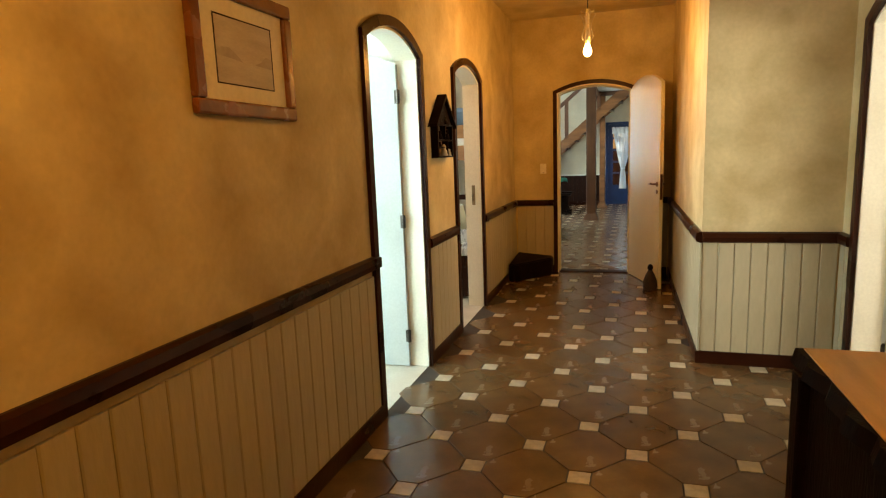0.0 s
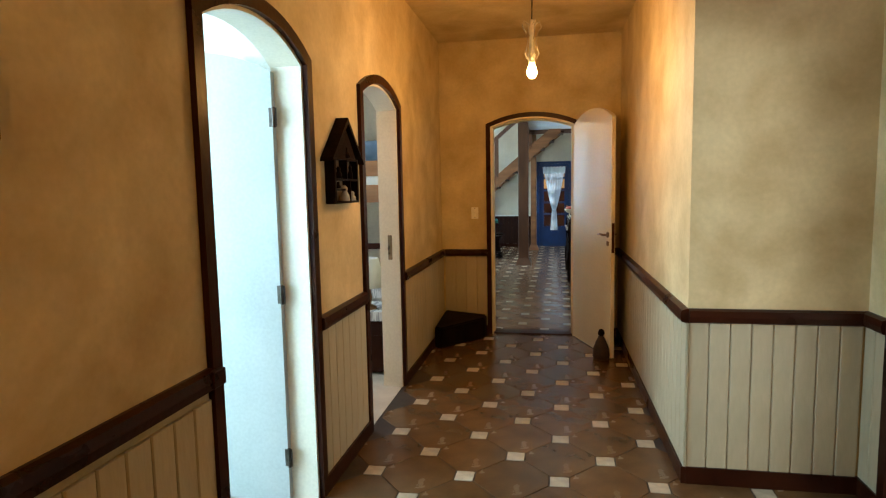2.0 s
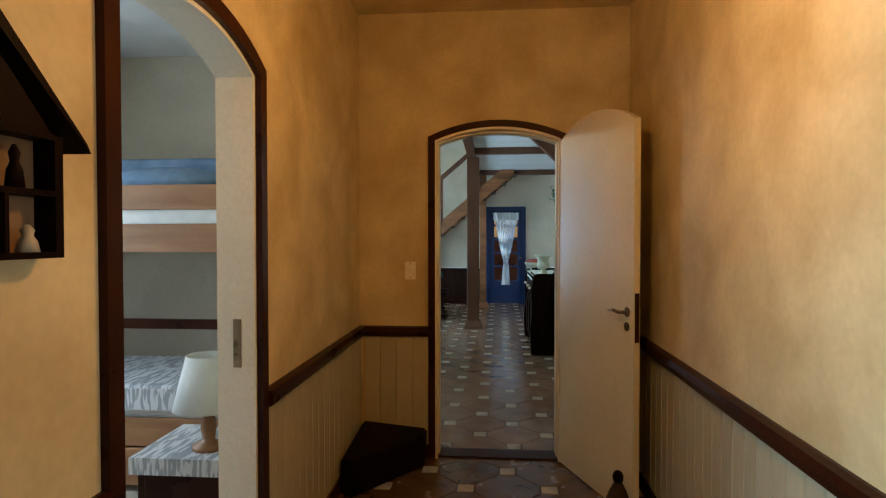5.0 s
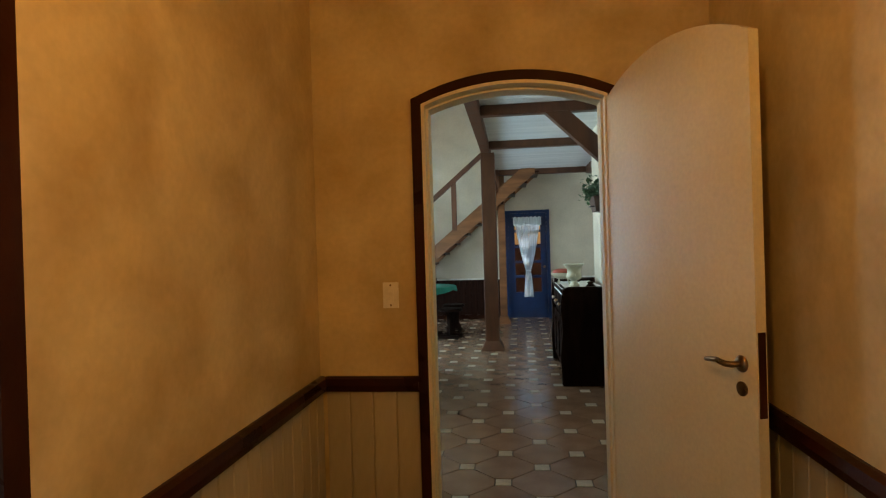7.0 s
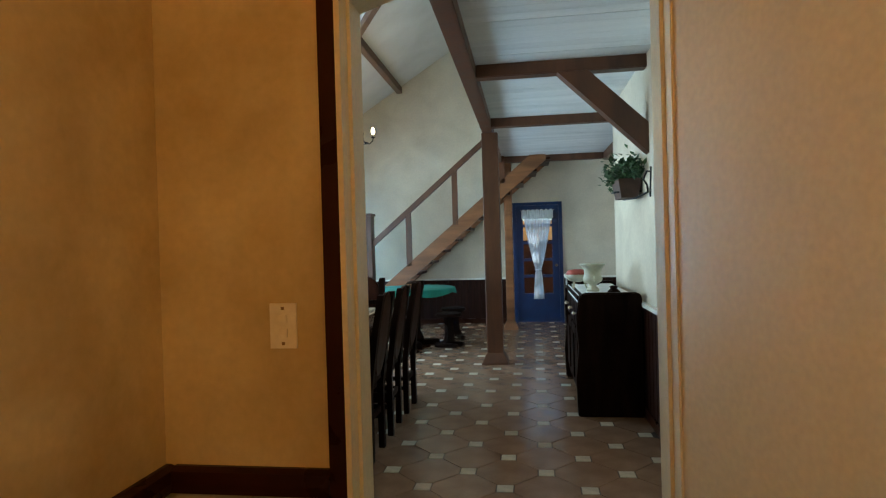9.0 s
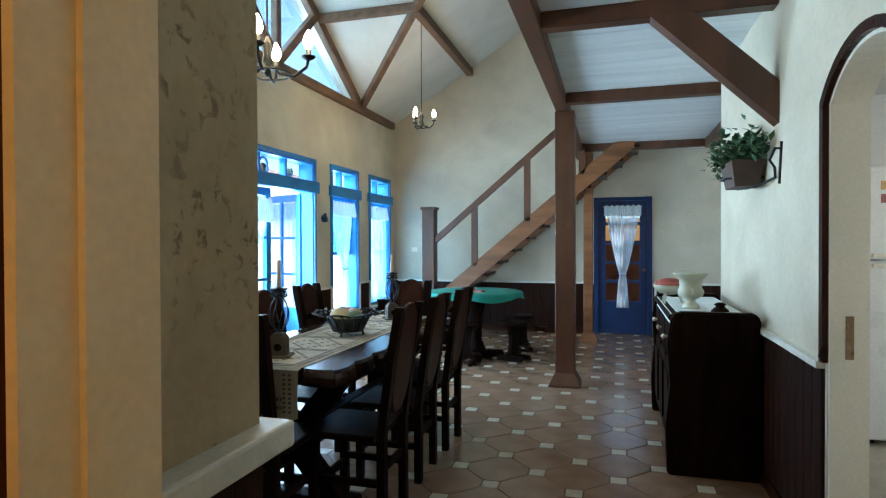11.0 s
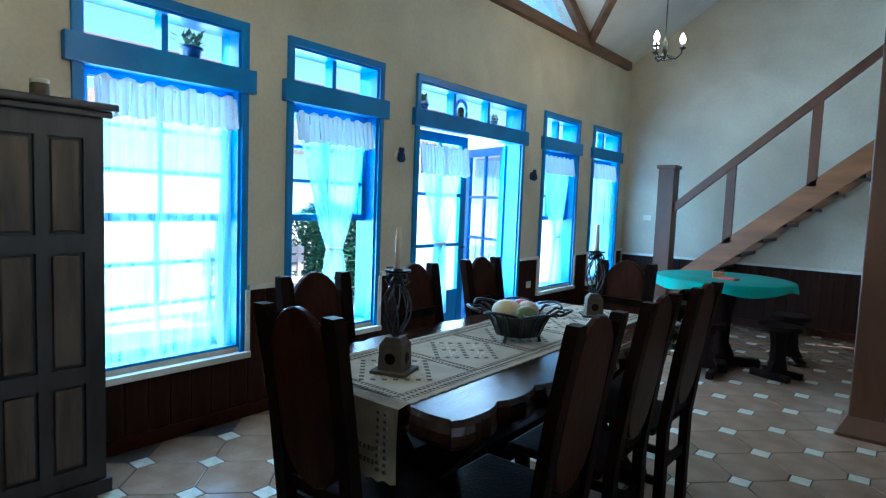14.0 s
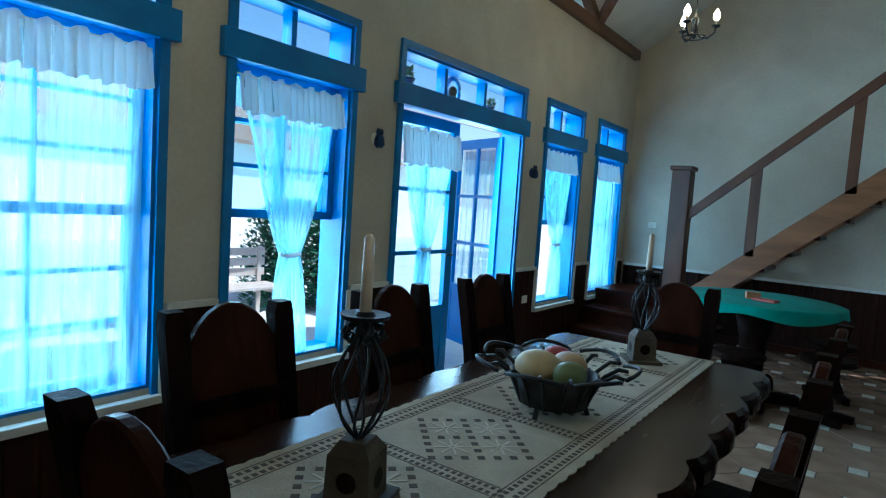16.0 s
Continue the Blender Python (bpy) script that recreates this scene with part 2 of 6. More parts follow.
def prism(bm, poly, f, d0, d1):
    """A polygon of (u, z) pairs drawn out between depths d0 and d1; f maps (u, d, z) to a place."""
    a = [bm.verts.new(f(u, d0, z)) for u, z in poly]
    b = [bm.verts.new(f(u, d1, z)) for u, z in poly]
    bm.faces.new(a[::-1])
    bm.faces.new(b)
    k = len(poly)
    for i in range(k):
        bm.faces.new((a[i], a[(i + 1) % k], b[(i + 1) % k], b[i]))


def tube(bm, pts, r, n=8, closed=False):
    pts = [Vector(p) for p in pts]
    rings = []
    k = len(pts)
    for i, p in enumerate(pts):
        rad = r[i] if isinstance(r, (list, tuple)) else r
        if closed:
            d = pts[(i + 1) % k] - pts[i - 1]
        else:
            d = pts[min(i + 1, k - 1)] - pts[max(i - 1, 0)]
        q = d.to_track_quat("Z", "Y")
        rings.append([bm.verts.new(p + q @ Vector((rad * math.cos(2 * math.pi * j / n), rad * math.sin(2 * math.pi * j / n), 0))) for j in range(n)])
    for i in range(k if closed else k - 1):
        a, b = rings[i], rings[(i + 1) % k]
        for j in range(n):
            bm.faces.new((a[j], a[(j + 1) % n], b[(j + 1) % n], b[j]))
    if not closed:
        bm.faces.new(rings[0][::-1])
        bm.faces.new(rings[-1])


def lathe(bm, prof, n=20, at=(0, 0, 0)):
    rings = []
    for r, z in prof:
        rings.append([bm.verts.new((at[0] + max(r, 1e-4) * math.cos(2 * math.pi * j / n), at[1] + max(r, 1e-4) * math.sin(2 * math.pi * j / n), at[2] + z)) for j in range(n)])
    for a, b in zip(rings, rings[1:]):
        for j in range(n):
            bm.faces.new((a[j], a[(j + 1) % n], b[(j + 1) % n], b[j]))
    bm.faces.new(rings[0][::-1])
    bm.faces.new(rings[-1])


def mesh_of(name, bm, mat, smooth=False):
    bmesh.ops.recalc_face_normals(bm, faces=bm.faces)
    me = bpy.data.meshes.new(name)
    bm.to_mesh(me)
    bm.free()
    if smooth:
        for p in me.polygons:
            p.use_smooth = True
    me.materials.append(mat)
    return me


def part(name, bm, mat, parent, label="", smooth=False):
    ob = new(name, mesh_of(name, bm, mat, smooth))
    ob.parent = parent
    return tagged(ob, label)


def thing(name, label, category, group="", at=None):
    ob = new(name)
    ob.empty_display_size = 0.1
    if at is not None:
        ob.matrix_basis = at
    return tagged(ob, label, category, group)


def solid(name, bm, mat, label, category="", kind="structure", smooth=False):
    return tagged(new(name, mesh_of(name, bm, mat, smooth)), label, category, kind=kind)


def along_y(u, d, z):
    return (d, u, z)


def along_x(u, d, z):
    return (u, d, z)


def arch(u0, u1, zs, zt, n=14):
    """Points of a segmental arch from (u0, zs) over zt to (u1, zs)."""
    if zt - zs < 1e-3:
        return [(u0, zs), (u1, zs)]
    h, w = zt - zs, (u1 - u0) / 2
    r = (w * w + h * h) / (2 * h)
    a = math.asin(min(1, w / r))
    c = (u0 + u1) / 2
    return [(c + r * math.sin(-a + 2 * a * i / n), zt - r + r * math.cos(-a + 2 * a * i / n)) for i in range(n + 1)]


def wall(name, f, d0, d1, u0, u1, z0, z1, holes, mat, label):
    """A wall with thickness; holes are (ua, ub, za, spring, top)."""
    bm = bmesh.new()
    at = u0
    for ua, ub, za, zs, zt in sorted(holes):
        if ua > at:
            prism(bm, [(at, z0), (ua, z0), (ua, z1), (at, z1)], f, d0, d1)
        if za > z0:
            prism(bm, [(ua, z0), (ub, z0), (ub, za), (ua, za)], f, d0, d1)
        prism(bm, arch(ua, ub, zs, zt) + [(ub, z1), (ua, z1)], f, d0, d1)
        at = ub
    if u1 > at:
        prism(bm, [(at, z0), (u1, z0), (u1, z1), (at, z1)], f, d0, d1)
    return solid(name, bm, mat, label)


def casing(bm, f, u0, u1, z0, zs, zt, w, d0, d1):
    """Trim round an arched opening: two legs and the arch band."""
    inner = [(u0, z0)] + arch(u0, u1, zs, zt) + [(u1, z0)]
    pts = arch(u0, u1, zs, zt)
    h, half = zt - zs, (u1 - u0) / 2
    r = (half * half + h * h) / (2 * h)
    c, cz = (u0 + u1) / 2, zt - r
    outer = [(u0 - w, z0)]
    for i, (u, z) in enumerate(pts):
        s = (r + w) / r
        uu, zz = c + (u - c) * s, cz + (z - cz) * s
        if i == 0:
            uu, zz = u0 - w, cz + math.sqrt((r + w) ** 2 - (half + w) ** 2)
        if i == len(pts) - 1:
            uu, zz = u1 + w, cz + math.sqrt((r + w) ** 2 - (half + w) ** 2)
        outer.append((uu, zz))
    outer.append((u1 + w, z0))
    for i in range(len(inner) - 1):
        prism(bm, [inner[i], inner[i + 1], outer[i + 1], outer[i]], f, d0, d1)
    bmesh.ops.remove_doubles(bm, verts=bm.verts, dist=1e-5)


# ---- the house shell ----
XL, XR = -1.01, 0.73           # corridor walls
XE = 1.51                      # wall with the side door
YJ, YA, YB = 5.70, 8.60, 8.735  # jog, arch wall faces
XW, YF = -3.55, 17.55          # window wall, far wall
XS, YS = -0.86, 9.49           # stained wall, south wall of the hall
XK, YK = 0.88, 13.50           # kitchen wall and its end
D1, D2 = (4.48, 5.28), (6.08, 6.905)
ZC = 2.90
LOFT = 2.80
PIT = 0.63                     # roof pitch

wall("wall_corridor_left", along_y, XL - 0.15, XL, -1.2, YA, 0, ZC, [(*D1, 0, 2.03, 2.14), (*D2, 0, 2.04, 2.14)], PLASTER,
     "yellow-cream sponged plaster corridor wall")
wall("wall_arch", along_x, YA, YB, XL - 0.15, XK, 0, ZC, [(-0.505, 0.30, 0, 2.065, 2.15)], PLASTER, "yellow-cream wall with an arched doorway")
wall("wall_corridor_right", along_y, XR, XR + 0.15, YJ, YA, 0, ZC, [], PLASTER, "sponged plaster corridor wall beside the open door")
wall("wall_jog", along_x, YJ, YJ + 0.15, XR + 0.15, XE + 0.15, 0, ZC, [], PLASTER, "cream plaster wall lit by daylight")
wall("wall_side_door", along_y, XE, XE + 0.15, -1.2, YJ, 0, ZC, [(4.66, 5.46, 0, 2.03, 2.14)], PLASTER, "cream plaster wall with a side doorway")
wall("wall_corridor_back", along_x, -1.35, -1.2, XL - 0.15, XE + 0.15, 0, ZC, [], PLASTER, "plain cream end wall of the corridor")
bm = bmesh.new()
box(bm, XL - 0.15, -1.35, ZC, XE + 0.15, YB, ZC + 0.1)
solid("ceiling_corridor", bm, PLASTER, "cream plaster corridor ceiling")

# side rooms
bm = bmesh.new()
box(bm, -3.55, 5.53, 0, XL - 0.15, 5.63, ZC)
solid("wall_between_rooms", bm, WHITE_WALL, "white partition between two side rooms")
bm = bmesh.new()
box(bm, -3.55, 2.0, 0, XL - 0.15, 2.1, ZC)
solid("wall_bath_end", bm, WHITE_WALL, "white end wall of the washroom")
wall("wall_rooms_outer", along_y, -3.70, -3.55, 2.0, YS - 0.15, 0, ZC, [(2.45, 4.25, 1.1, 2.2, 2.2), (6.6, 7.8, 1.0, 2.15, 2.15)], WHITE_WALL,
     "white outer wall of the side rooms")
bm = bmesh.new()
box(bm, -3.70, 2.0, ZC, XL - 0.15, YS, ZC + 0.1)
solid("ceiling_rooms", bm, WHITE_WALL, "white ceiling of the side rooms")
for nm, y0, y1, x0, x1 in (("wall_side_room_far", 5.85, 5.95, XE + 0.15, 4.2), ("wall_side_room_near", 3.0, 3.1, XE + 0.15, 4.2)):
    bm = bmesh.new()
    box(bm, x0, y0, 0, x1, y1, ZC)
    solid(nm, bm, WHITE_WALL, "cream-white wall of the side room")
wall("wall_side_room_outer", along_y, 4.2, 4.35, 3.0, 5.95, 0, ZC, [(3.15, 4.35, 1.0, 2.15, 2.15)], WHITE_WALL, "white outer wall of the side room")
bm = bmesh.new()
box(bm, XE + 0.15, 3.0, ZC, 4.35, 5.95, ZC + 0.1)
solid("ceiling_side_room", bm, WHITE_WALL, "white ceiling of the side room")

# hall
wall("wall_stained", along_y, XS - 0.15, XS, YB, YS, 0, 6.2, [], PLASTER_STAIN, "dirty stained cream plaster wall end")
wall("wall_south", along_x, YS - 0.15, YS, XW - 0.2, XS - 0.15, 0, 6.2, [], PLASTER_HALL, "cream hall wall behind the cupboard")
wall("wall_far", along_x, YF, YF + 0.2, XW - 0.2, 3.5, 0, 6.6, [(-0.21, 0.53, 0, 2.06, 2.06)], PLASTER_HALL, "cream plaster end wall behind the stairs")
wall("wall_kitchen", along_y, XK, XK + 0.15, YB, YK, 0, 6.6, [(10.22, 10.97, 0, 1.99, 2.15)], PLASTER_HALL, "cream plaster wall with the kitchen arch")
bm = bmesh.new()
box(bm, XK + 0.15, YK - 0.15, 0, 1.15, 14.2, LOFT - 0.003)
solid("wall_recess_south", bm, PLASTER_HALL, "plain cream wall closing the recess")
wall("wall_recess_east", along_y, 3.5, 3.65, 14.2, YF + 0.2, 0, LOFT, [(14.5, 15.9, 1.0, 2.2, 2.2)], PLASTER_HALL, "plain cream wall closing the recess")
WINS = [(10.57, 11.45, 0.46), (11.83, 12.62, 0.46), (13.09, 14.71, 0.0), (15.20, 15.99, 0.48), (16.46, 17.25, 0.48)]
ZT = 2.405                     # top of the window openings
ZG = 3.39
bmw = wall("wall_window", along_y, XW - 0.20, XW, YS - 0.15, YF, 0, ZG - 0.08, [(a, b, z, ZT, ZT) for a, b, z in WINS], PLASTER_HALL,
           "cream plaster wall with blue-framed windows")
bm = bmesh.new()
box(bm, XK + 0.15, YB - 0.15, 0, 4.2, YB, 2.68)
solid("wall_kitchen_south", bm, WHITE_WALL, "pale kitchen wall")
bm = bmesh.new()
box(bm, XK + 0.15, 14.1, 0, 4.2, 14.2, 2.68)
solid("wall_kitchen_north", bm, WHITE_WALL, "pale kitchen wall")
wall("wall_kitchen_outer", along_y, 4.2, 4.35, YB - 0.15, 14.2, 0, 2.68, [(9.8, 11.4, 1.1, 2.25, 2.25)], WHITE_WALL, "pale kitchen outer wall")
bm = bmesh.new()
box(bm, XK + 0.15, YB - 0.15, 2.68, 4.35, 14.2, 2.78)
solid("ceiling_kitchen", bm, WHITE_WALL, "white kitchen ceiling")

# gable over the middle windows and the roof planes
YG, GH = 13.85, 2.30
bm = bmesh.new()
zt = lambda y: ZG + max(0.0, (GH - abs(y - YG))) * PIT
for s in (-1, 1):
    ya, yb = YG + s * GH, YF if s > 0 else YS - 0.15
    prism(bm, [(ya, ZG - 0.08), (yb, ZG - 0.08), (yb, ZG + 0.02), (ya, ZG + 0.02)], along_y, XW - 0.2, XW)
solid("wall_gable_base", bm, PLASTER_HALL, "cream plaster strip under the roof")
bm = bmesh.new()
RT = 3.6                        # run of the main slope


def slab(pts, t=0.06):
    v = [bm.verts.new(p) for p in pts] + [bm.verts.new((p[0], p[1], p[2] + t)) for p in pts]
    k = len(pts)
    bm.faces.new(v[:k])
    bm.faces.new(v[k:][::-1])
    for i in range(k):
        bm.faces.new((v[i], v[(i + 1) % k], v[k + (i + 1) % k], v[k + i]))


E0 = XW - 0.05
for s in (-1, 1):
    ye = YF + 0.2 if s > 0 else YS - 0.15
    foot, top = (E0, YG + s * GH, ZG), (E0 + GH, YG, ZG + GH * PIT)
    hi = ZG + RT * PIT
    slab([(E0 - 0.1, ye, ZG - 0.063), (E0 - 0.1, YG + s * GH, ZG - 0.063), foot, top, (E0 + RT, YG, hi), (E0 + RT, ye, hi)])
    slab([(E0 - 0.15, YG + s * GH, ZG), (E0 - 0.15, YG, ZG + GH * PIT), top, foot])
slab([(E0 + RT, YS - 0.15, ZG + RT * PIT), (3.6, YS - 0.15, ZG + RT * PIT + 0.3), (3.6, YF + 0.2, ZG + RT * PIT + 0.3), (E0 + RT, YF + 0.2, ZG + RT * PIT)])
slab([(XS - 0.2, YB - 0.2, 5.6), (3.6, YB - 0.2, 5.6), (3.6, YS, 5.6), (XS - 0.2, YS, 5.6)])
solid("ceiling_roof", bm, ROOF_WHITE, "white lined sloping roof with a gable dormer")
wall("wall_over_arch", along_x, YA, YB, XS - 0.15, XK + 0.15, ZC, 6.2, [], PLASTER_HALL, "cream wall over the arched doorway")
wall("wall_loft_east", along_y, 3.5, 3.65, YB, YF + 0.2, LOFT + 0.1, 6.6, [], PLASTER_HALL, "plain wall closing the loft")

# board ceiling under the loft
bm = bmesh.new()
y = YB
random.seed(4)
while y < YF:
    box(bm, -0.42, y, LOFT + random.uniform(0, 0.003), 3.5, min(y + 0.108, YF), LOFT + 0.02)
    y += 0.112
box(bm, -0.42, YB, LOFT + 0.02, 3.5, YF, LOFT + 0.12)
solid("ceiling_loft", bm, CEIL_WHITE, "white painted board ceiling under the loft")

# ground outside
bm = bmesh.new()
for x0, y0, x1, y1 in ((-300, -300, -3.7, 300), (4.35, -300, 300, 300), (-3.7, -300, 4.35, -1.4), (-3.7, 17.75, 4.35, 300)):
    box(bm, x0, y0, -0.4, x1, y1, -0.12)
PAVE = surface("pale_sunlit_paving", (0.55, 0.53, 0.48), (0.68, 0.66, 0.60), 1.5, rough=0.85, bump=0.2, fine=20)
solid("ground", bm, PAVE, "pale paved garden ground")

# ---- trims, rails and doors of the corridor ----
def arch_casing(name, f, u, zs, zt, faces, reveal, label, base=0.0, paint=IVORY_COOL):
    """Dark casing on the wall faces and pale lining in the reveal of an arched doorway."""
    ob = None
    for d0, d1, w in faces:
        bm = bmesh.new()
        casing(bm, f, u[0], u[1], base, zs, zt, w, d0, d1)
        if ob is None:
            ob = solid(name, bm, DARK_WOOD, label)
        else:
            part("casing", bm, DARK_WOOD, ob)
    bm = bmesh.new()
    casing(bm, f, u[0] + 0.014, u[1] - 0.014, 0, zs - 0.006, zt - 0.014, 0.014, reveal[0] + 0.003, reveal[1] - 0.003)
    part("jamb_lining", bm, paint, ob, "ivory painted jamb")
    return ob


frame_1 = arch_casing("door_casing", along_y, D1, 2.03, 2.14, [(XL - 0.002, XL + 0.022, 0.055)], (XL - 0.15, XL), "dark wood casing of the arched washroom doorway")
frame_2 = arch_casing("door_casing", along_y, D2, 2.04, 2.14, [(XL - 0.002, XL + 0.022, 0.055)], (XL - 0.15, XL), "dark wood casing of the arched bedroom doorway")
frame_3 = arch_casing("door_casing", along_x, (-0.505, 0.30), 2.065, 2.15, [(YA - 0.030, YA + 0.002, 0.045), (YB - 0.002, YB + 0.006, 0.010)], (YA - 0.036, YB), "dark wood casing of the arched hall doorway", paint=IVORY_WARM)
frame_4 = arch_casing("door_casing", along_y, (4.66, 5.46), 2.03, 2.14, [(XE - 0.022, XE + 0.002, 0.055)], (XE, XE + 0.15), "dark wood casing of the arched side doorway")
frame_5 = arch_casing("door_casing", along_y, (10.22, 10.97), 1.99, 2.15, [(XK - 0.022, XK + 0.002, 0.042)], (XK, XK + 0.15), "brown wood casing of the kitchen arch", 0.91)


def plate(parent, x0, y0, z0, x1, y1, z1, name="strike_plate", label="steel lock plate"):
    bm = bmesh.new()
    box(bm, x0, y0, z0, x1, y1, z1, 0.001)
    return part(name, bm, CHROME, parent, label)


plate(frame_2, XL - 0.085, D2[1] - 0.018, 0.96, XL - 0.055, D2[1] - 0.013, 1.14)
bm = bmesh.new()
casing(bm, along_x, -0.482, 0.277, 0, 2.053, 2.124, 0.009, YA + 0.03, YB - 0.006)
part("door_stop", bm, IVORY_WARM, frame_3, "ivory painted door stop")
plate(frame_5, XK + 0.06, 10.952, 0.93, XK + 0.09, 10.957, 1.11)


def door_leaf(name, w, zs, zt, m, label, handle=True, mat=None):
    """An arched flat leaf hinged at x = 0, running to x = w, 35 mm thick in y."""
    ob = thing(name, label, "door", at=m)
    tagged(ob, kind="structure")
    bm = bmesh.new()
    prism(bm, [(0.003, 0.008)] + arch(0.003, w, zs, zt) + [(w, 0.008)], along_x, -0.0175, 0.0175)
    part("door_panel", bm, mat or IVORY_WARM, ob)
    for z in (0.22, 1.0, 1.80):
        bm = bmesh.new()
        tube(bm, [(-0.004, 0.02, z - 0.045), (-0.004, 0.02, z + 0.045)], 0.008, 8)
        box(bm, -0.018, 0.0165, z - 0.042, 0.018, 0.0190, z + 0.042)
        part("hinge", bm, STEEL, ob, "dull metal hinge")
    if handle:
        for s in (-1, 1):
            bm = bmesh.new()
            lathe(bm, [(0.026, 0), (0.026, 0.004), (0.020, 0.010), (0.012, 0.012)], 16)
            bmesh.ops.transform(bm, matrix=pose(w - 0.06, s * 0.0175, 1.06, -90 * s), verts=bm.verts)
            tube(bm, [(w - 0.06, s * 0.02, 1.06), (w - 0.06, s * 0.055, 1.06), (w - 0.075, s * 0.062, 1.06), (w - 0.12, s * 0.06, 1.065), (w - 0.175, s * 0.055, 1.058)], [0.010, 0.010, 0.010, 0.009, 0.007], 8)
            part("door_handle", bm, CHROME, ob, "worn brass lever handle", True)
            bm = bmesh.new()
            lathe(bm, [(0.022, 0), (0.022, 0.005), (0.008, 0.007)], 14)
            bmesh.ops.transform(bm, matrix=pose(w - 0.06, s * 0.0175, 0.985, -90 * s), verts=bm.verts)
            part("keyhole_rose", bm, CHROME, ob)
        bm = bmesh.new()
        box(bm, w - 0.001, -0.012, 0.91, w + 0.003, 0.012, 1.16)
        part("lock_plate", bm, DARK_WOOD, ob, "dark lock edge plate")
    return ob


door_leaf("door_3", 0.83, 2.04, 2.15, pose(0.305, YA - 0.02, 0, 0, 0, -70), "open ivory arched door with a brass lever")
# White leaf, its colour greyed to offset the strong washroom daylight.
LEAF_PAINT = surface("dimmed_white_door_paint", (0.38, 0.42, 0.42), (0.45, 0.49, 0.49), 1.6, rough=0.45, bump=0.04, fine=70)
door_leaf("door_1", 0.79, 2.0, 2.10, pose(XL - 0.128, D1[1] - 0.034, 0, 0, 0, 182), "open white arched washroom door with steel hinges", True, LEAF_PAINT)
door_leaf("door_4", 0.79, 2.0, 2.10, pose(XE + 0.165, 5.43, 0, 0, 0, -4), "open ivory arched side door with steel hinges", False)
bm = bmesh.new()
box(bm, -0.491, YA - 0.01, 0.0005, 0.286, YB + 0.01, 0.012, 0.003)
solid("threshold", bm, DARK_WOOD, "dark worn wooden threshold", "threshold")

# rail, base and boards; each run: mapping, face, side, from, to
RUNS = [(along_y, XL, 1, -1.2, D1[0] - 0.055), (along_y, XL, 1, D1[1] + 0.055, D2[0] - 0.055), (along_y, XL, 1, D2[1] + 0.055, YA),
        (along_x, YA, -1, XL + 0.03, -0.55), (along_x, YA, -1, 0.345, XR - 0.03),
        (along_y, XR, -1, YJ - 0.02, YA), (along_x, YJ, -1, XR, XE - 0.02), (along_y, XE, -1, 5.515, YJ), (along_y, XE, -1, -1.2, 4.605)]
pending_boards = []
for i, (f, d, s, u0, u1) in enumerate(RUNS):
    bm = bmesh.new()
    lift = 0.034 if i == 0 else -0.014 if i in (2, 3) else 0.0
    prof = [(0.012, 0.805), (0.034, 0.812), (0.040, 0.84), (0.034, 0.868), (0.012, 0.875), (0.0, 0.875), (0.0, 0.805)]
    a = [bm.verts.new(f(u0, d + s * p, z + lift)) for p, z in prof]
    b = [bm.verts.new(f(u1, d + s * p, z + lift)) for p, z in prof]
    for k in range(len(prof)):
        bm.faces.new((a[k], a[(k + 1) % len(prof)], b[(k + 1) % len(prof)], b[k]))
    bm.faces.new(a)
    bm.faces.new(b[::-1])
    solid("chair_rail", bm, DARK_WOOD, "dark varnished wooden chair rail", "rail")
    bm = bmesh.new()
    prism(bm, [(u0, 0.0), (u1, 0.0), (u1, 0.085), (u0, 0.085)], f, d, d + s * 0.022)
    solid("baseboard", bm, DARK_WOOD, "dark varnished wooden baseboard", "baseboard")
    bm = bmesh.new()
    prism(bm, [(u0, 0.085), (u1, 0.085), (u1, 0.805), (u0, 0.805)], f, d, d + s * 0.003)
    ob = solid("wainscot", bm, BOARD_PAINT, "cream painted tongue-and-groove wainscot", "wainscot")
    pending_boards.append((ob, f, d + s * 0.003, s, u0, u1, 0.085, 0.805, 0.098, 0.009, BOARD_PAINT))
bm = bmesh.new()
box(bm, XL + 0.022, D1[0] - 0.09, 0.85, XL + 0.045, D1[0] - 0.02, 0.905, 0.004)
tagged(solid("rail_end_block", bm, DARK_WOOD, "dark wooden end block of the rail", "trim"))

# picture on the left wall
pic = thing("picture", "brown wooden framed landscape print behind glass", "picture", at=pose(XL, 3.465, 1.575))
PW, PH = 0.57, 0.43
bm = bmesh.new()
for y0, y1, z0, z1 in ((-PW / 2, PW / 2, 0, 0.05), (-PW / 2, PW / 2, PH - 0.05, PH), (-PW / 2, -PW / 2 + 0.05, 0.05, PH - 0.05), (PW / 2 - 0.05, PW / 2, 0.05, PH - 0.05)):
    box(bm, 0.0, y0, z0, 0.028, y1, z1, 0.008)
part("picture_frame", bm, surface("picture_frame_wood", (0.12, 0.034, 0.010), (0.21, 0.066, 0.022), 6, (1, 1, 1), rough=0.25), pic)
bm = bmesh.new()
box(bm, 0.004, -PW / 2 + 0.045, 0.045, 0.010, PW / 2 - 0.045, PH - 0.045)
part("mat", bm, surface("cream_mat", (0.74, 0.67, 0.50), (0.80, 0.73, 0.56), 8, rough=0.8), pic, "cream mat board")
bm = bmesh.new()
box(bm, 0.010, -0.155, 0.11, 0.0115, 0.155, 0.32)
